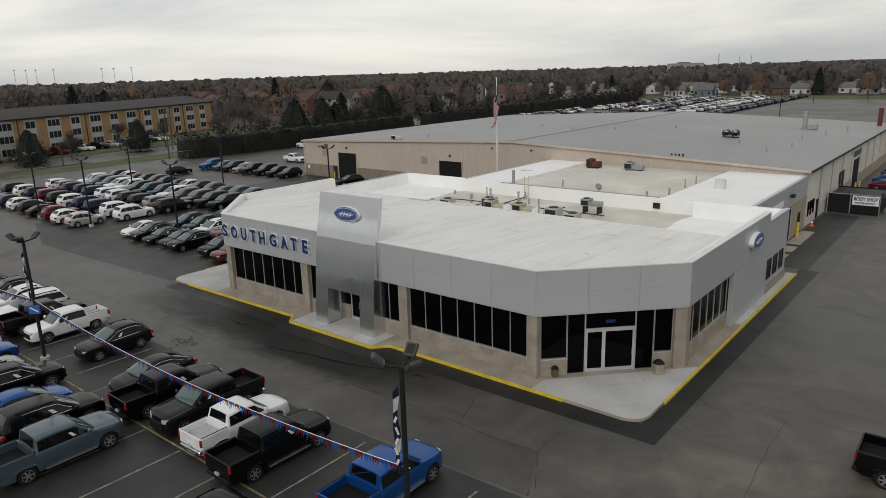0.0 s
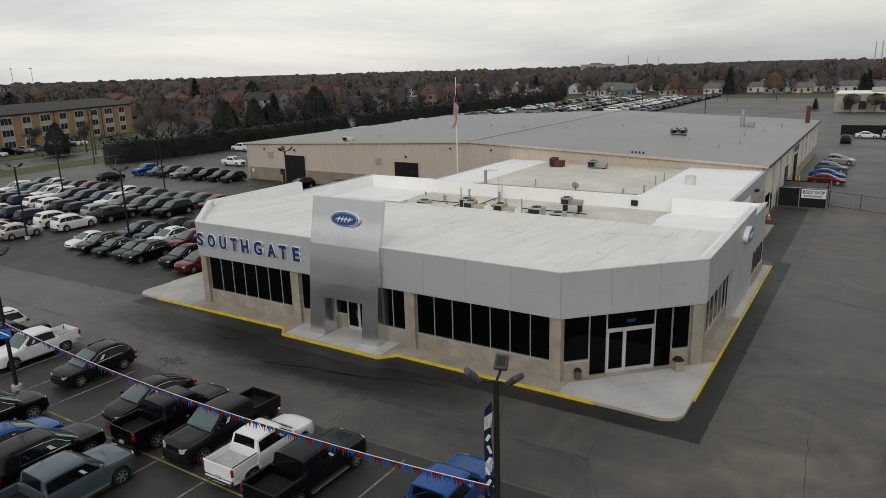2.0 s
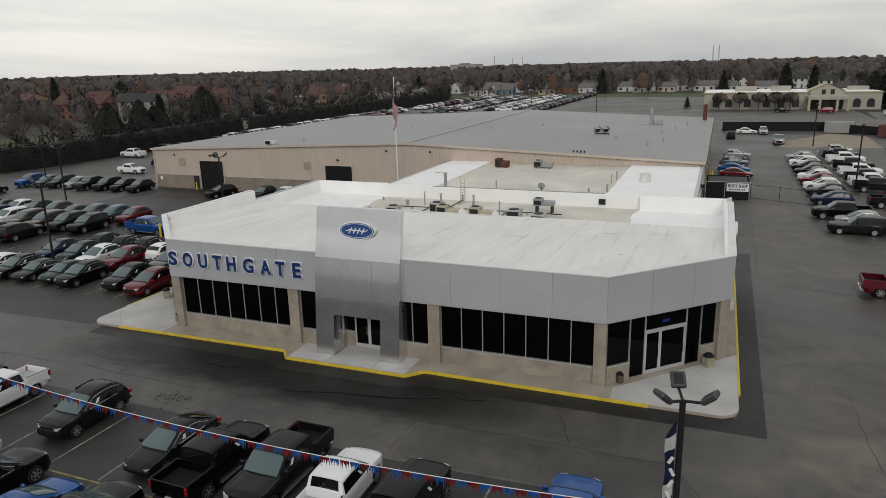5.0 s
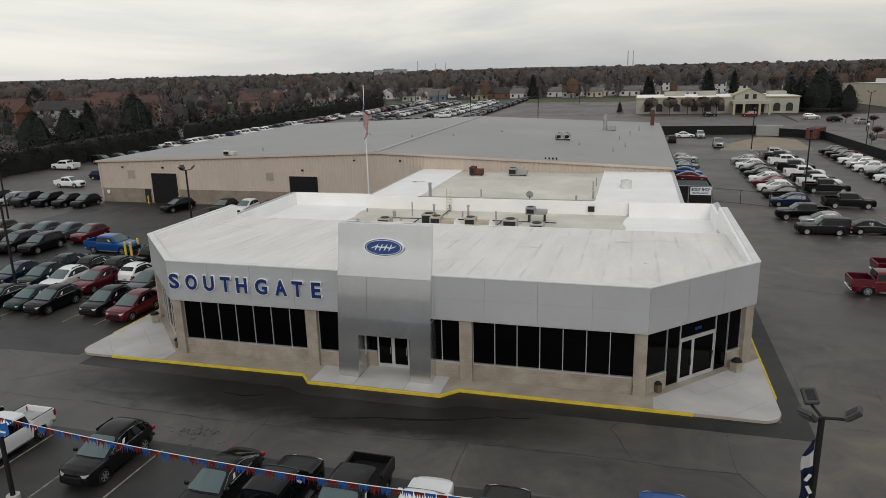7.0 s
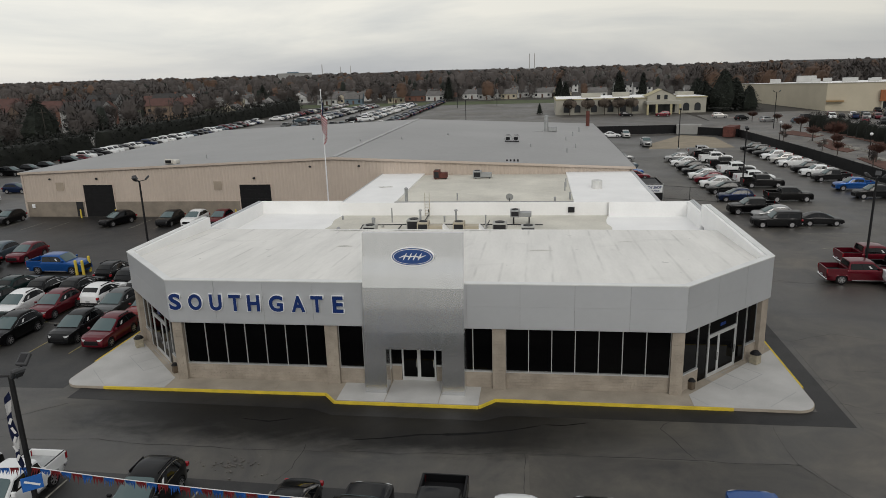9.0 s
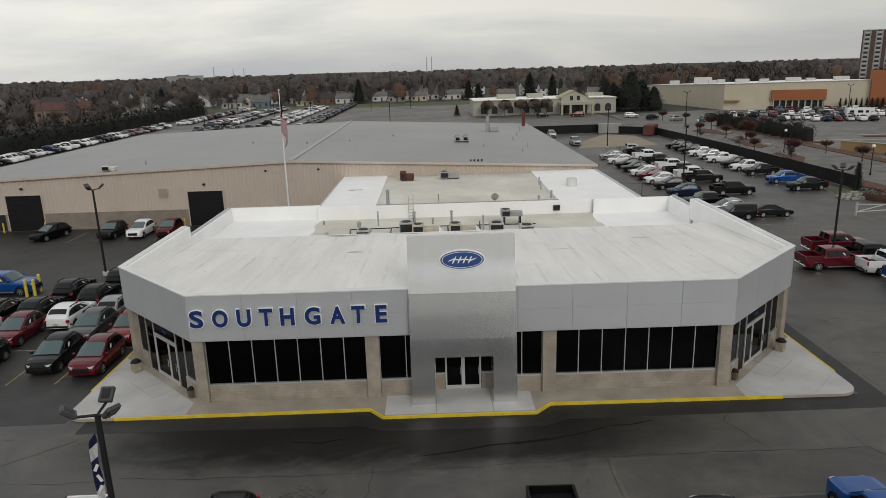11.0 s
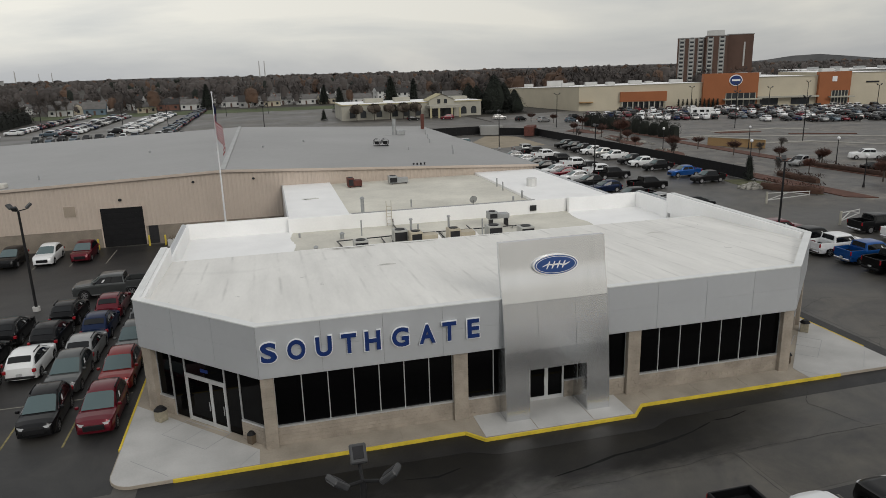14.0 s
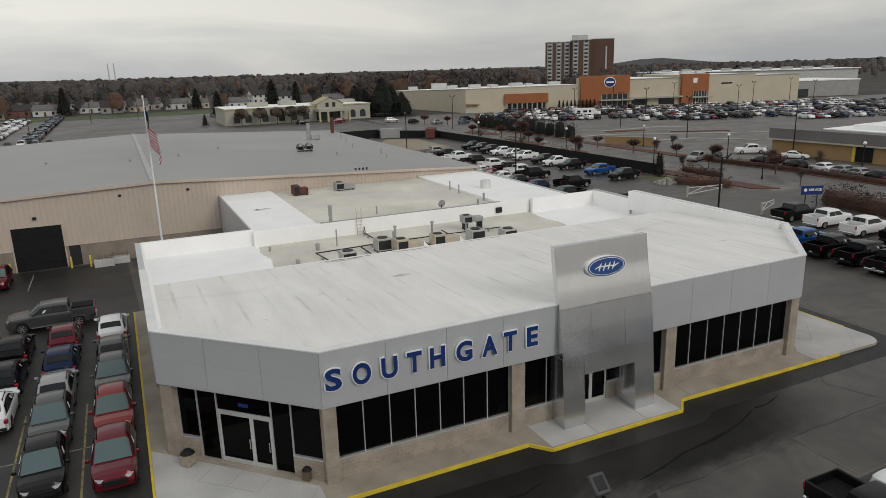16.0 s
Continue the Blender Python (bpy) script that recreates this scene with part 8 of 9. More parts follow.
# low garages behind the hedge
garage = thing("garage_row", "low garage row with white doors behind the hedge", "garage", pose(-122, 138, 0, 0, 0, 70))
part("wall", box(-10, 10, -3, 3, 0, 2.6), M["siding_grey"], garage)
part("roof", box(-10.3, 10.3, -3.3, 3.3, 2.6, 2.9), M["roof_grey"], garage)
for i in range(5):
    part("door", box(-9.5 + 4 * i, -6.6 + 4 * i, -3.08, -3.0, 0, 2.2), M["siding_white"], garage)

# ---- yellow-brick apartment block ----
am, AL = side((-137.5, 18.5), (-181.5, 106.0))
apt = thing("apartment_block", "three-storey yellow-brick apartment block with white window bays and low dark roof", "apartment block", am @ pose(0, 0, 0))
part("wall", box(0, AL, 0, 14, 0, 9.0), M["brick_yellow"], apt)
part("roof_edge", box(-0.6, AL + 0.6, -0.6, 14.6, 9.0, 9.3), M["roof_dark"], apt)
bm = bmesh.new()
low = [bm.verts.new(q) for q in ((-0.8, -0.8, 9.3), (AL + 0.8, -0.8, 9.3), (AL + 0.8, 14.8, 9.3), (-0.8, 14.8, 9.3))]
top = [bm.verts.new(q) for q in ((4.5, 7.0, 11.4), (AL - 4.5, 7.0, 11.4))]
for q in ((low[0], low[1], top[1], top[0]), (low[2], low[3], top[0], top[1]), (low[1], low[2], top[1]), (low[3], low[0], top[0]), low[::-1]):
    bm.faces.new(q)
part("roof", bm, M["roof_dark"], apt, "low dark shingled hip roof")
for i in range(13):
    u = 3.2 + 7.4 * i
    wide = 2.0 if i % 2 else 1.5
    part("bay_panel", box(u - wide - 0.3, u + wide + 0.3, -0.08, 0.0, 0.6, 8.8), M["siding_white"], apt, "white panelled window bay")
    for fl in range(3):
        z = 0.9 + 2.85 * fl
        for k in range(3 if i % 2 else 2):
            n = 3 if i % 2 else 2
            a = u - wide + k * 2 * wide / n
            win = part("window", box(a + 0.12, a + 2 * wide / n - 0.12, -0.14, -0.08, z + 0.25, z + 1.75), M["window_far"], apt)
    if i % 3 == 1:
        part("downpipe", box(u + 3.6, u + 3.8, -0.15, 0.0, 0, 9), M["brick_brown"], apt)

# ---- restaurant ----
rest = thing("restaurant", "low cream restaurant with arched dark windows and a gabled entrance porch", "restaurant", pose(0, 228, 0))
part("wall", box(14, 68, 0, 24, 0, 5.4), M["stone_pale"], rest)
part("cornice", box(13.7, 68.3, -0.3, 24.3, 5.4, 5.8), M["olive_trim"], rest)
part("roof", box(14.2, 67.8, 0.2, 23.8, 5.7, 5.85), M["roof_white"], rest)
for x in (18, 22, 28, 34, 38.5, 43, 61, 65):
    bm = box(x - 1.1, x + 1.1, -0.1, 0.0, 0.8, 2.6)
    n = 8
    fan = [bm.verts.new((x + 1.1 * math.cos(math.pi * i / n), -0.1, 2.6 + 1.0 * math.sin(math.pi * i / n))) for i in range(n + 1)]
    bm.faces.new(fan)
    part("window", bm, M["window_far"], rest)
bm = bmesh.new()
add_prism(bm, [(46, -7), (58, -7), (58, 0), (46, 0)], 3.6, 4.6)
part("porch_roof", bm, M["stone_pale"], rest)
bm = bmesh.new()
g = [bm.verts.new(p) for p in ((47, -1, 4.6), (57, -1, 4.6), (57, -1, 6.3), (52, -1, 8.4), (47, -1, 6.3), (47, 8, 4.6), (57, 8, 4.6), (57, 8, 6.3), (52, 8, 8.4), (47, 8, 6.3))]
for q in ((0, 1, 2, 3, 4), (9, 8, 7, 6, 5), (1, 6, 7, 2), (0, 4, 9, 5)):
    bm.faces.new([g[i] for i in q])
part("gable", bm, M["stone_pale"], rest)
bm = bmesh.new()
g = [bm.verts.new(p) for p in ((46.4, -1.4, 6.1), (52, -1.4, 8.6), (57.6, -1.4, 6.1), (57.6, 8.2, 6.1), (52, 8.2, 8.6), (46.4, 8.2, 6.1))]
bm.faces.new([g[i] for i in (0, 1, 4, 5)]), bm.faces.new([g[i] for i in (1, 2, 3, 4)])
part("gable_roof", bm, M["olive_trim"], rest)
for x in (50.3, 52.9):
    part("window", box(x, x + 1.2, -1.06, -1.0, 5.0, 6.6), M["window_far"], rest)
for x in (46.4, 49.5, 54.5, 57.6):
    part("pillar", box(x - 0.35, x + 0.35, -6.9, -6.2, 0, 3.6), M["olive_trim"], rest)
part("entrance", box(47, 57, -0.2, 0.0, 0.2, 3.2), M["window_far"], rest)
for x0, x1, y0, z in ((24, 31, 8, 7.4), (36, 42, 10, 7.4), (60, 66, 12, 7.0)):
    part("roof_box", box(x0, x1, y0, y0 + 5, 5.8, z), M["stone_pale"], rest)

# ---- shopping centre ----
O, DV = Vector((112.5, 221.1)), Vector((0.961, -0.276))
shop = Matrix(((DV.x, -DV.y, 0, O.x), (DV.y, DV.x, 0, O.y), (0, 0, 1, 0), (0, 0, 0, 1)))
store_b = thing("supermarket", "long low cream supermarket with orange entrance blocks", "supermarket", shop)
for s0, s1, v0, h, mat in ((62.8, 86, 0, 11.2, "cream"), (98, 120, 0, 12.0, "cream"), (120, 143, 3, 11.2, "cream")):
    part("wall", box(s0, s1, v0, 62, 0, h), M[mat], store_b)
    part("roof_edge", box(s0, s1, v0 - 0.25, v0 + 0.4, h, h + 0.25), M["stone_pale"], store_b)
    part("roof", box(s0 + 0.5, s1 - 0.5, v0 + 0.5, 61.5, h - 0.1, h + 0.05), M["roof_white"], store_b)
def wing(low, high, grow_=0.0):
    """The west wing: its side wall slants back and its roof falls to the rear."""
    bm = bmesh.new()
    plan = ((-6 - grow_, -grow_, 9.3), (41.8, -grow_, 9.7), (41.8, 62, 8.6), (-12, 71.6, 7.6), (-34.8 - grow_, 71.6, 7.3))
    lo, hi = [[bm.verts.new((a, b, f(c))) for a, b, c in plan] for f in (low, high)]
    bm.faces.new(lo[::-1]), bm.faces.new(hi)
    for i in range(5):
        bm.faces.new((lo[i], lo[(i + 1) % 5], hi[(i + 1) % 5], hi[i]))
    return bm
part("wall", wing(lambda c: 0, lambda c: c), M["cream"], store_b)
part("roof_edge", wing(lambda c: c, lambda c: c + 0.22, 0.2), M["stone_pale"], store_b)
part("roof", wing(lambda c: c + 0.22, lambda c: c + 0.26, -0.4), M["roof_white"], store_b)
for s0, s1, h in ((41.8, 62.8, 13.1), (86, 98, 12.7)):
    part("entrance_block", box(s0, s1, -1.5, 1.2, 0, h), M["terracotta"], store_b, "orange rendered entrance block")
    a = s0 + (s1 - s0) * 0.42
    part("window", box(a, s1 - 0.8, -1.62, -1.5, 0.3, 5.6), M["window_far"], store_b)
    for i in range(6):
        x = a + (s1 - 0.8 - a) * i / 5
        part("mullion", box(x - 0.12, x + 0.12, -1.75, -1.6, 0.3, 5.6), M["stone_pale"], store_b)
    part("canopy", box(a - 1, s1 + 1, -3.6, -1.5, 3.0, 3.5), M["stone_pale"], store_b)
d1 = part("sign_disc", oval(2.5, 2.1, -1.75, -1.5), M["sign_white"], store_b, "round white sign")
d1.location = (54.0, 0, 10.4)
d2 = part("sign_face", oval(2.2, 1.8, -1.85, -1.7), M["sign_blue"], store_b, "blue round sign face")
d2.location = (54.0, 0, 10.4)
part("sign_bar", box(52.4, 55.6, -1.95, -1.84, 10.1, 10.8), M["sign_white"], store_b)
part("sign_mark", box(90.8, 92.6, -1.65, -1.5, 9.0, 11.0), M["sign_white"], store_b)
part("sign_mark", box(104.5, 109.5, -0.15, 0.0, 8.2, 8.8), M["dark_metal"], store_b)
part("shop_front", box(10, 28, -1.2, 0, 3.3, 7.0), M["terracotta"], store_b, "orange shop fascia")
part("window", box(11, 27, -0.15, 0.0, 0.2, 3.1), M["window_far"], store_b)
for i in range(9):
    part("pillar", box(10.6 + 2.1 * i, 11.0 + 2.1 * i, -1.1, -0.7, 0, 3.3), M["stone_pale"], store_b)
part("canopy", box(62.8, 86, -2.5, 0, 3.4, 4.0), M["stone_pale"], store_b)
for s in (64.5, 76.5):
    part("window", box(s, s + 7, -0.1, 0.0, 0.6, 3.2), M["window_far"], store_b)
part("ledge", box(-6, -0.6, -1.6, 0, 3.2, 3.6), M["tan_wall"], store_b)
annex = thing("retail_unit", "long grey flat-roofed retail unit", "shop", shop)
part("wall", box(150, 192, 26, 60, 0, 7.2), M["siding_grey"], annex)
part("roof", box(149.8, 192.3, 25.7, 60, 7.2, 7.7), M["roof_white"], annex)
part("shop_front", box(153, 165, 25.6, 26, 0.2, 3.6), M["window_far"], annex)
plant = thing("warehouse", "distant white flat warehouse with rooftop units", "warehouse", pose(392, 330, 0, 0, 0, -30))
part("wall", box(-70, 70, 0, 60, 0, 10), M["siding_white"], plant)
part("roof", box(-71, 71, -1, 61, 10, 10.5), M["roof_white"], plant)
for i in range(9):
    part("roof_unit", box(-62 + 14 * i, -56 + 14 * i, 6, 12, 10.5, 12.2), M["galv"], plant)
for s, v, w, h in ((-10, 42, 7, 2.6), (-21, 50, 4, 1.5), (-8, 24, 3, 1.4), (4, 30, 5, 1.6), (14, 40, 3, 1.5), (22, 26, 5, 1.8), (30, 34, 3, 1.4), (38, 22, 5, 1.8), (66, 24, 4, 1.6), (74, 30, 4, 1.4), (102, 26, 5, 1.6), (112, 32, 4, 1.5), (-2, 48, 3, 1.6), (10, 18, 3, 1.3), (26, 44, 5, 1.5)):
    ob = thing("rooftop_unit", "pale boxy rooftop air unit on the supermarket", "air unit", shop @ pose(s, v, 9.6 - 0.025 * v if s < 42 else 11.2 if s < 90 else 12.0))
    part("body", box(-w / 2, w / 2, -1.5, 1.5, 0, h), M["siding_white"], ob)

# apartment tower
tw = thing("apartment_tower", "twelve-storey brown-brick apartment tower with pale window strips", "tower block", pose(293, 401, 0, 0, 0, -32))
for x0, x1, y0, y1, h in ((-24.5, -6, 0, 16, 33.5), (-6, 8, -3, 18, 34.5), (8, 24.5, 0, 16, 35.0)):
    part("wall", box(x0, x1, y0, y1, 0, h), M["brick_brown"], tw)
    part("roof_edge", box(x0 - 0.2, x1 + 0.2, y0 - 0.2, y1 + 0.2, h, h + 0.5), M["siding_grey"], tw)
part("penthouse", box(-5, 6, 3, 14, 34.5, 38.5), M["siding_white"], tw)
for x, y in ((-21.7, 0), (-15.2, 0), (-9.2, 0), (-3.2, -3), (4.3, -3)):
    part("bay_strip", box(x - 2.0, x + 2.0, y - 0.1, y, 2.0, 34.0), M["siding_grey"], tw, "pale grey panelled bay strip")
for fl in range(12):
    z = 2.2 + 2.7 * fl
    for x, y in ((-23.0, 0), (-16.5, 0), (-10.5, 0), (-4.5, -3), (3.0, -3)):
        b = part("balcony", box(x, x + 2.6, y - 0.5, y, z, z + 1.0), M["siding_white"], tw)
        part("window", box(x + 0.1, x + 2.5, y - 0.12, y, z + 1.0, z + 2.2), M["window_far"], tw)
part("sign_strip", box(18.5, 19.5, -0.15, 0, 14, 30), M["siding_white"], tw)

low_wall = structure("wall_low", prism([(79.6, 100.6), (86.0, 90.4), (86.4, 90.7), (80.0, 100.9)], 0.0, 1.75), M["tan_wall"], "low tan-brick screen wall beside the ring road", "wall")
part("coping", prism([(79.5, 100.6), (86.0, 90.2), (86.5, 90.7), (80.0, 101.1)], 1.75, 1.87), M["stone_pale"], low_wall)
van = thing("motorhome", "white motorhome parked before the supermarket", "motorhome", pose(126, 170, 0, 0, 0, -16))
part("body", box(-4.2, 2.4, -1.2, 1.2, 0.55, 3.2, 0.12), M["paint_white"], van)
part("cab", box(2.3, 4.0, -1.05, 1.05, 0.5, 2.0, 0.2), M["paint_white"], van)
part("overcab", box(2.3, 3.3, -1.15, 1.15, 2.1, 3.15, 0.15), M["paint_white"], van)
part("windscreen", box(3.5, 4.03, -0.9, 0.9, 1.3, 1.9), M["car_glass"], van)
for a, b in ((-3.4, -2.2), (-1.2, 0.2), (0.9, 1.7)):
    part("window", box(a, b, -1.23, 1.23, 1.8, 2.5), M["car_glass"], van)
for a in (-2.4, 3.0):
    for b in (-1.1, 1.1):
        part("wheel", tube((a, b - 0.12, 0.38), (a, b + 0.12, 0.38), 0.38, 0.38, 12), M["rubber"], van)

# brown bank branch
bank = thing("bank_branch", "low tan-brick bank branch with grey band and white roof", "building", pose(94.0, 67.5, 0, 0, 0, 3))
part("wall", box(0, 26, -58, 0, 0, 3.0), M["tan_wall"], bank)
part("band", box(-0.5, 26.5, -58.5, 0.5, 3.0, 4.95), M["grey_band"], bank, "dark grey fascia band")
part("ledge", box(-0.9, 26.9, -58.9, 0.9, 2.8, 3.05), M["stone_pale"], bank)
part("roof", box(3, 26, -58, -8, 4.95, 5.1), M["roof_white"], bank)
part("roof_wall", box(6, 26, -44, -12, 5.05, 5.9), M["roof_white"], bank)
for y in (-16.5, -33.5, -50):
    part("doorway", box(-0.06, 0.0, y - 3, y, 0.1, 2.7), M["black_door"], bank)
    part("pier", box(-0.25, 0.0, y, y + 0.5, 0, 2.8), M["bollard"], bank)
part("window", box(-0.06, 0, -29, -24, 0.8, 2.6), M["window_far"], bank)

# ---- fences, containers, signs, street lamps ----
def fence(x0, y0, x1, y1, h, mat, solid=True, name="fence", label="black screened chain-link fence"):
    L = math.hypot(x1 - x0, y1 - y0)
    ob = thing(name, label, "fence", pose(x0, y0, 0, 0, 0, math.degrees(math.atan2(y1 - y0, x1 - x0))))
    n = max(1, int(L / 3))
    for i in range(n + 1):
        part("post", tube((L * i / n, 0, 0), (L * i / n, 0, h + 0.1), 0.04, sides=6), mat if not solid else M["pole_dark"], ob)
    if solid:
        part("screen", box(0, L, -0.02, 0.02, 0.05, h), mat, ob)
    else:
        for z in (0.1, h):
            part("rail", tube((0, 0, z), (L, 0, z), 0.025, sides=5), mat, ob)
        bm = bmesh.new()
        k = int(L / 0.35)
        for i in range(k):
            a = L * i / k
            for s in (1, -1):
                b = min(max(a + s * h, 0), L)
                add_tube(bm, (a, 0, 0.1), (b, 0, 0.1 + abs(b - a) / h * (h - 0.1)), 0.004, sides=3, cap=False)
        part("mesh", bm, mat, ob, kind="stuff")


fence(20.4, 149, 42.7, 150, 2.3, M["black_door"])
fence(55.4, 139, 57.0, 100, 1.9, M["black_door"])
fence(57.0, 100, 57.4, 59, 1.9, M["black_door"])
fence(42.7, 150, 55.4, 139, 2.0, M["black_door"])
fence(24.0, 59.6, 33.8, 55.2, 1.8, M["dark_metal"], False, label="thin dark chain-link fence")
fence(-104.5, 47, -107, 100, 1.9, M["galv"], False, label="thin grey chain-link fence before the hedge")
for x, y, rot, mat, lab in ((45.5, 147.6, -12, "siding_grey", "grey steel storage container"), (54.2, 141, 60, "rust", "rusty brown storage container")):
    ob = thing("storage_container", lab + " on the asphalt", "container", pose(x, y, 0, 0, 0, rot))
    part("body", box(-3, 3, -1.2, 1.2, 0.1, 2.6, 0.04), M[mat], ob)
    for i in range(14):
        part("rib", box(-2.9 + 0.43 * i, -2.75 + 0.43 * i, -1.24, 1.24, 0.2, 2.5), M[mat], ob)
    part("door", box(3.0, 3.05, -1.1, 1.1, 0.2, 2.5), M["dark_metal"], ob)
sv = thing("service_sign", "blue directional sign on two posts", "sign", pose(53.6, 28.4, 0, 0, 0, -27))
for a in (-0.7, 0.7):
    part("post", tube((a, 0, 0), (a, 0, 2.4), 0.06, sides=8), M["pole_dark"], sv)
bd = part("board", box(-1.25, 1.25, -0.08, 0.08, 1.9, 3.0), M["sign_blue"], sv, "blue board")
o = new("lettering", glyph_mesh("lettering", "SERVICE", 1.5, 0.3, 0.02, 0.03, M["sign_white"]))
o.parent, o.matrix_basis = bd, pose(-0.4, -0.08, 2.35)
bm = oval(0.2, 0.2, -0.1, -0.08, 16)
bm.transform(pose(-0.8, 0, 2.48))
part("mark", bm, M["sign_white"], bd)
def gate(x, y, rot, n):
    ob = thing("swing_gate", "white tubular swing gate standing open", "gate", pose(x, y, 0, 0, 0, rot))
    part("post", tube((0, 0, 0), (0, 0, 1.5), 0.14, sides=8), M["stone_pale"], ob, "pale yellow gate post")
    for a, b in (((0, 0, 1.3), (n, 0, 0.95)), ((0, 0, 0.4), (n, 0, 0.5)), ((0, 0, 0.4), (n / 2, 0, 1.12)), ((n / 2, 0, 1.12), (n, 0, 0.5)), ((n, 0, 0.4), (n, 0, 1.0))):
        part("bar", tube(a, b, 0.06, sides=6), M["siding_white"], ob)


gate(47.6, 42.4, 6, 7.2)
gate(46.7, 29.6, 25, 5.2)
def street_lamp(x, y):
    ob = thing("street_lamp", "black ornamental street lamp with white globe", "street lamp", pose(x, y, 0.05))
    part("pole", tube((0, 0, 0), (0, 0, 4.2), 0.09, 0.06, 8), M["pole_dark"], ob)
    part("base", tube((0, 0, 0), (0, 0, 0.6), 0.18, 0.1, 8), M["pole_dark"], ob)
    bm = bmesh.new()
    bmesh.ops.create_uvsphere(bm, u_segments=10, v_segments=8, radius=0.28)
    bm.transform(pose(0, 0, 4.45))
    part("globe", bm, M["sign_white"], ob)


for x, y in ((66.7, 97.4), (66.4, 69.8), (67.4, 47.1), (81.1, 66.5), (82.8, 91.3), (60.5, 126), (86.3, 44)):
    street_lamp(x, y)
for x, y in ((102, 98), (110, 132), (135, 150), (165, 140), (195, 160), (150, 185), (215, 150), (240, 180), (125, 175), (70, 160), (93, 62), (180, 185)):
    lamp_post(x, y, 9.5, (0, 180), False)
for x, y in ((-45, 215), (-62, 232), (-30, 290), (-14, 170), (-80, 205), (-12, 300), (20, 300)):
    lamp_post(x, y, 9.0, (0, 180), False)
def utility_pole(x, y, h=11):
    ob = thing("utility_pole", "leaning wooden utility pole with crossarm", "utility pole", pose(x, y, 0, rng.uniform(-1.5, 1.5), rng.uniform(-2, 2), rng.uniform(0, 40)))
    part("pole", tube((0, 0, 0), (0, 0, h), 0.16, 0.11, 7), M["bark"], ob)
    part("crossarm", box(-1.2, 1.2, -0.06, 0.06, h - 0.9, h - 0.75), M["bark"], ob)


for x, y in ((-110.5, 49), (-118, 92), (-119, 128), (-113, 180), (-112, 235), (-128, 60), (-160, 168), (-140, 215), (-115, 290)):
    utility_pole(x, y)
for az, el_h, dist, rad in ((-0.55, 62, 2600, 2.6), (-0.15, 62, 2600, 2.6), (-17.64, 46, 2600, 2.6), (-16.2, 36, 2600, 2), (-15.4, 38, 2600, 2)):
    x, y = dist * math.sin(radians(az)), dist * math.cos(radians(az)) - 33
    ob = thing("chimney_stack", "distant pale power-station chimney on the horizon", "chimney", pose(x + (25 if az < -5 else 6), y, 0))
    part("shaft", tube((0, 0, 0), (0, 0, el_h), rad * 0.8, rad * 0.55, 10), M["siding_white"], ob)
fac = thing("factory", "distant grey factory block on the horizon", "factory", pose(-640, 1800, 0, 0, 0, 18))
part("hall", box(-45, 45, 0, 40, 0, 17), M["siding_grey"], fac)
part("roof", box(-46, 46, -1, 41, 17, 18), M["siding_grey"], fac)
part("roof_house", box(-20, 10, 5, 30, 18, 21), M["siding_blue"], fac)
for az in (-69.7, -69.1, -68.0, -64.9, -64.1, -62.9, -70.4):
    ob = thing("floodlight_mast", "distant sports-ground floodlight mast", "floodlight mast", pose(33 + 900 * math.sin(radians(az)), -30 + 900 * math.cos(radians(az)), 0))
    part("mast", tube((0, 0, 0), (0, 0, 31), 0.25, 0.2, 6), M["siding_grey"], ob)
    part("head", box(-2.0, 2.0, -0.2, 0.2, 30.3, 31.3), M["siding_grey"], ob)

# ---- cars far off: simple bodies, one mesh each ----
LITE = {}
def lite_mesh(kind, colour):
    key = (kind, colour)
    if key not in LITE:
        k = KINDS[kind]
        g = car_meshes(kind, True)
        bm = bmesh.new()
        def take(src, idx):
            me = bpy.data.meshes.new("tmp")
            src.to_mesh(me)
            src.free()
            n = len(bm.faces)
            bm.from_mesh(me)
            bpy.data.meshes.remove(me)
            bm.faces.ensure_lookup_table()
            for f in bm.faces[n:]:
                f.material_index = idx
        take(g["body"], 0), take(g["windscreen"], 1), take(g["rear_window"], 1)
        for w in g["side_windows"]:
            take(w, 1)
        for w in g["window_surround"] + g.get("window_trim", []) + g["headlight"] + g["mirror"] + g.get("roof_rail", []) + g.get("bed_rail", []) + g.get("step", []) + g["plate"] + g["window_sticker"]:
            w.free()
        for w in g["tail_light"]:
            take(w, 3)
        if "bed" in g:
            take(g["bed"], 0), take(g["bed_liner"], 2)
        for a in k["axles"]:
            for s in (1, -1):
                n = len(bm.faces)
                add_tube(bm, (a, s * (k["W"] / 2 - 0.22), k["r"]), (a, s * (k["W"] / 2 + 0.005), k["r"]), k["r"], sides=7)
                bm.faces.ensure_lookup_table()
                for f in bm.faces[n:]:
                    f.material_index = 2
                n = len(bm.faces)
                add_tube(bm, (a, s * (k["W"] / 2 - 0.05), k["r"]), (a, s * (k["W"] / 2 + 0.015), k["r"]), k["r"] * 0.6, sides=6)
                bm.faces.ensure_lookup_table()
                for f in bm.faces[n:]:
                    f.material_index = 4
        LITE[key] = mesh_of("far_car", bm, [M["paint_" + colour], M["car_glass"], M["rubber"], M["lamp_red"], M["rim"]])
    return LITE[key]


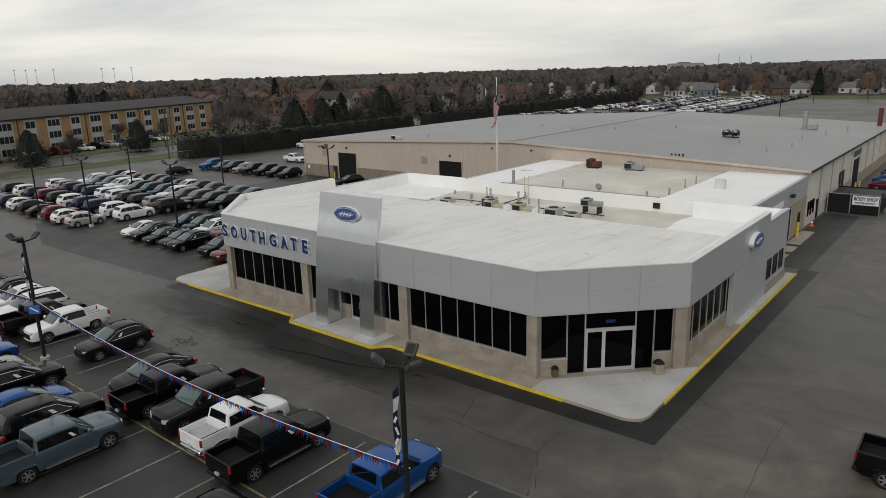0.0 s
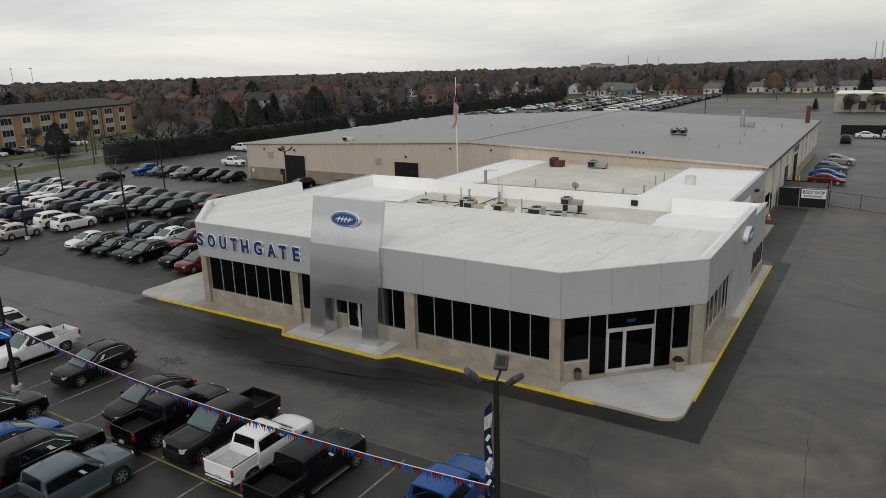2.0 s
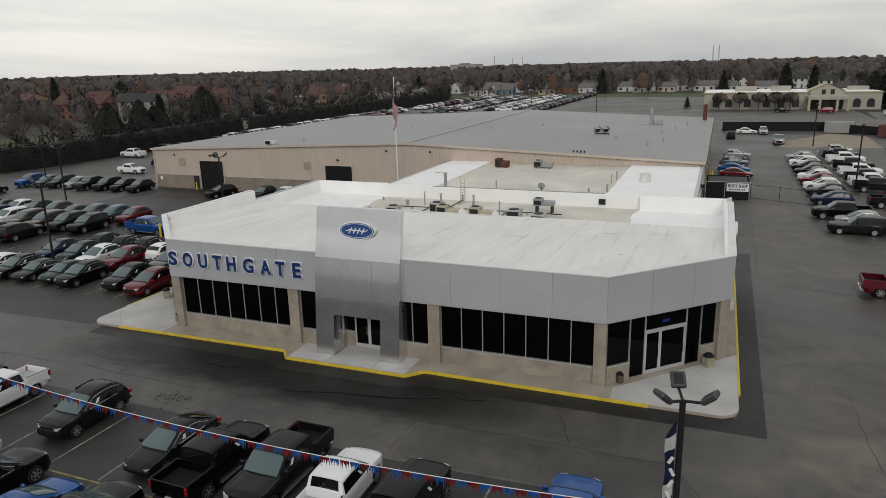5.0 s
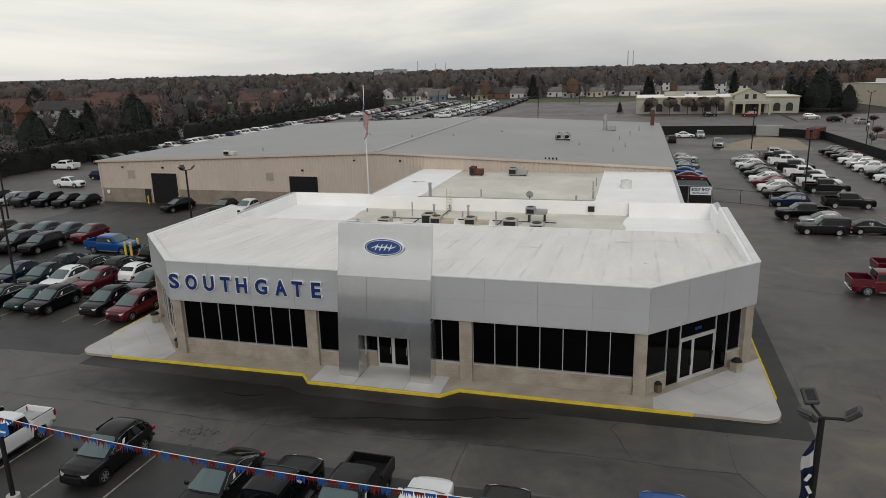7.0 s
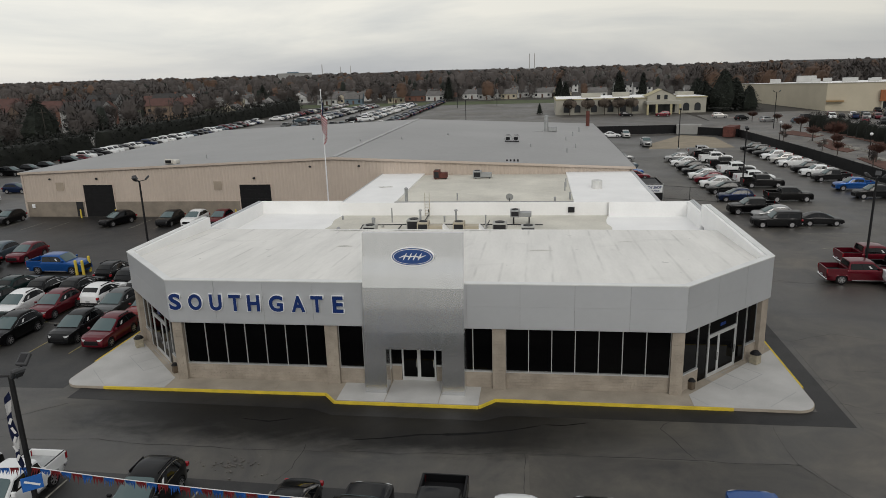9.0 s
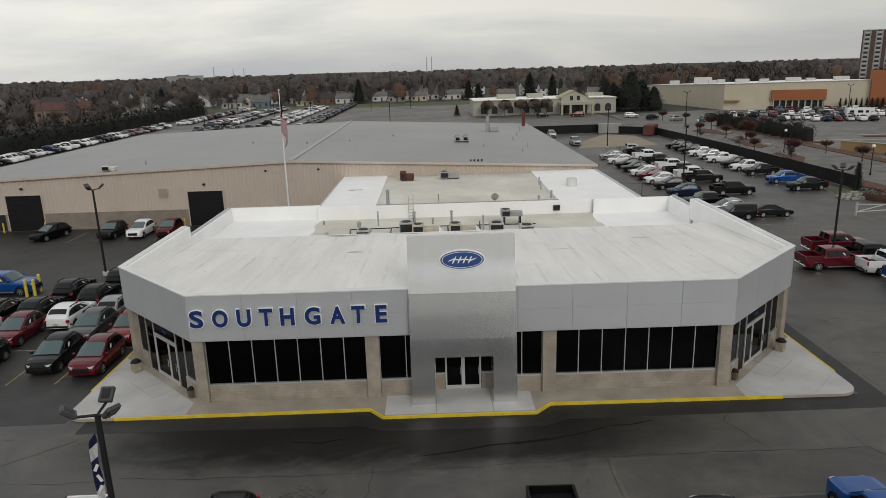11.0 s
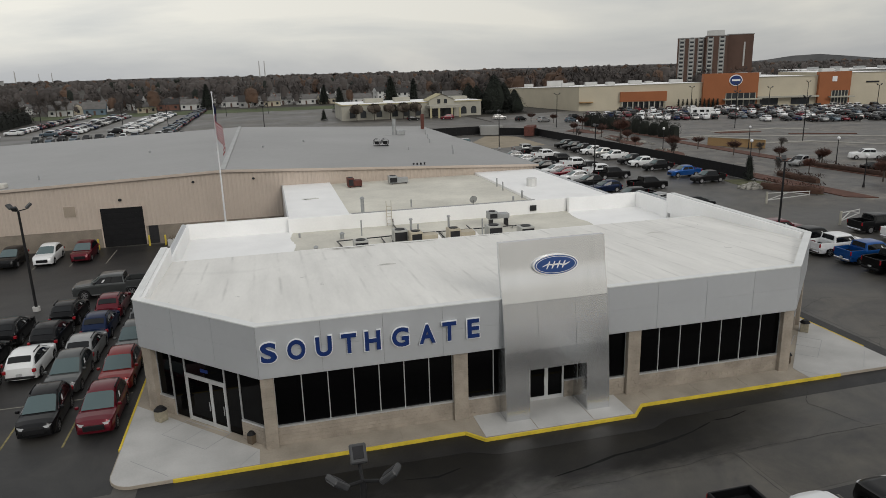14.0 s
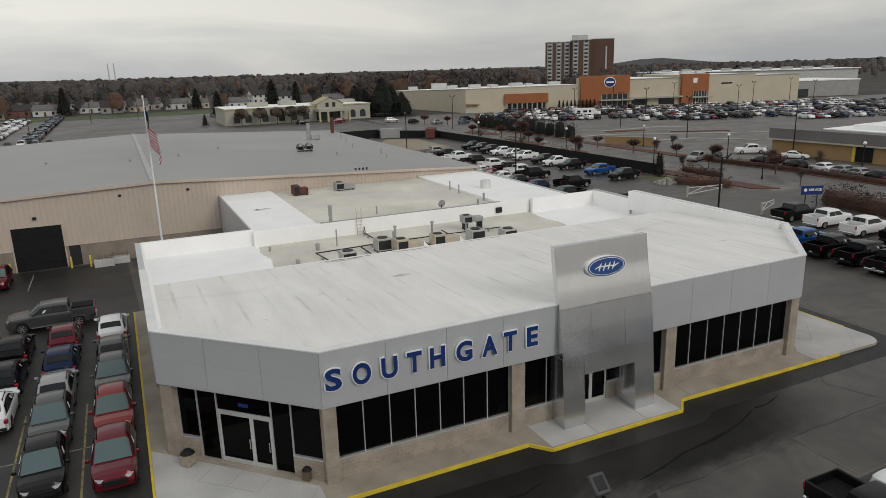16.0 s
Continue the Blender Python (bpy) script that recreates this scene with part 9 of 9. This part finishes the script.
FAR_COLOURS = ("white", "white", "white", "black", "charcoal", "silver", "silver", "charcoal", "red", "navy", "steel", "black", "pale")
far_rng = random.Random(77)
HEAPS = {}
def far_car(x, y, rot, group, kinds=("suv", "suv", "sedan", "large_suv", "pickup"), cols=FAR_COLOURS, heap=False):
    kind, col = far_rng.choice(kinds), far_rng.choice(cols)
    m = pose(x, y, 0, 0, 0, rot + far_rng.uniform(-2, 2))
    if heap:
        HEAPS.setdefault(group, []).append((kind, col, m))
        return
    ob = new("pickup_truck" if "pickup" in kind else "car", lite_mesh(kind, col))
    ob.matrix_basis = m
    tagged(ob, f"{COLOUR_WORDS[col]} {KIND_WORDS[kind]} parked far across the asphalt", "pickup truck" if "pickup" in kind else "car", group)


for i in range(13):
    far_car(-78 + 3.3 * i, 191.5, S, "storage cars", ("suv", "pickup", "large_suv"), ("charcoal", "steel", "grey", "black", "white", "charcoal", "steel"))
for x, y0, y1, hd in ((-98, 112, 216, E_), (-95.5, 228, 332, W_), (-81, 215, 316, W_), (-75.6, 215, 316, E_), (-61.5, 216, 320, W_), (-56.2, 216, 320, E_), (-44.5, 205, 342, W_)):
    y = y0
    while y < y1:
        far_car(x + far_rng.uniform(-0.3, 0.3), y, hd, "storage cars", cols=("charcoal", "black", "grey", "steel", "navy") if x > -50 else ("white", "silver", "charcoal", "pale", "steel", "white") if x > -65 else FAR_COLOURS, heap=True)
        y += 2.7
# shopping centre rows, parallel to the shop fronts
for v, s0, s1 in ((-12, 8, 60), (-17.5, 12, 150), (-30, -10, 160), (-35.5, -10, 165), (-48, 0, 170), (-53.5, 4, 168), (-66, 30, 160), (-71.5, 50, 165), (-84, 80, 160)):
    s = s0
    while s < s1:
        if far_rng.random() < (0.86 if v > -60 else 0.55):
            p = shop @ Vector((s, v, 0))
            far_car(p.x, p.y, math.degrees(math.atan2(DV.y, DV.x)) + far_rng.choice((90, -90)), "shopping centre cars", heap=True)
        s += 3.0
for x, y, rot in ((90.6, 69.6, 150), (91.0, 59.9, -60), (79.6, 57.6, 75), (80.2, 51.4, 75), (80.5, 46.8, 75), (80.2, 43.4, 75), (79.5, 40.4, 75), (79.0, 37.0, 75), (75.2, 68.4, 200), (50, 212, W_), (38, 214, E_), (66, 200, E_), (70, 190, 30), (75, 182, 20), (82, 176, 20), (88, 186, 10)):
    far_car(x, y, rot, "cars beyond the fence")
for i in range(13):
    far_car(-141.5 - 1.2 * i, 24 + 4.0 * i, 25, "apartment cars")
for i in range(9):
    far_car(-126 - 0.5 * i, 140 + 9 * i, 80, "street cars")
# crowded car parks far off, joined
for group, cars_ in HEAPS.items():
    used, V, Fv, idx, n0 = [], [], [], [], 0
    cache = {}
    for kind, col, m in cars_:
        me = lite_mesh(kind, col)
        if (kind, col) not in cache:
            slot = []
            for mt in me.materials:
                if mt not in used:
                    used.append(mt)
                slot.append(used.index(mt))
            cache[(kind, col)] = (np.array([v.co[:] for v in me.vertices]), [tuple(p.vertices) for p in me.polygons], [slot[p.material_index] for p in me.polygons])
        co, polys, mi = cache[(kind, col)]
        mm = np.array(m)
        V.append(co @ mm[:3, :3].T + mm[:3, 3])
        Fv += [tuple(i + n0 for i in p) for p in polys]
        idx += mi
        n0 += len(co)
    me = bpy.data.meshes.new("parked_cars")
    me.from_pydata(np.concatenate(V).tolist(), [], Fv)
    for mt in used:
        me.materials.append(mt)
    me.polygons.foreach_set("material_index", idx)
    me.polygons.foreach_set("use_smooth", [True] * len(idx))
    tagged(new("parked_cars", me), "dense rows of parked cars of many colours far off", "parked cars", "", "stuff")
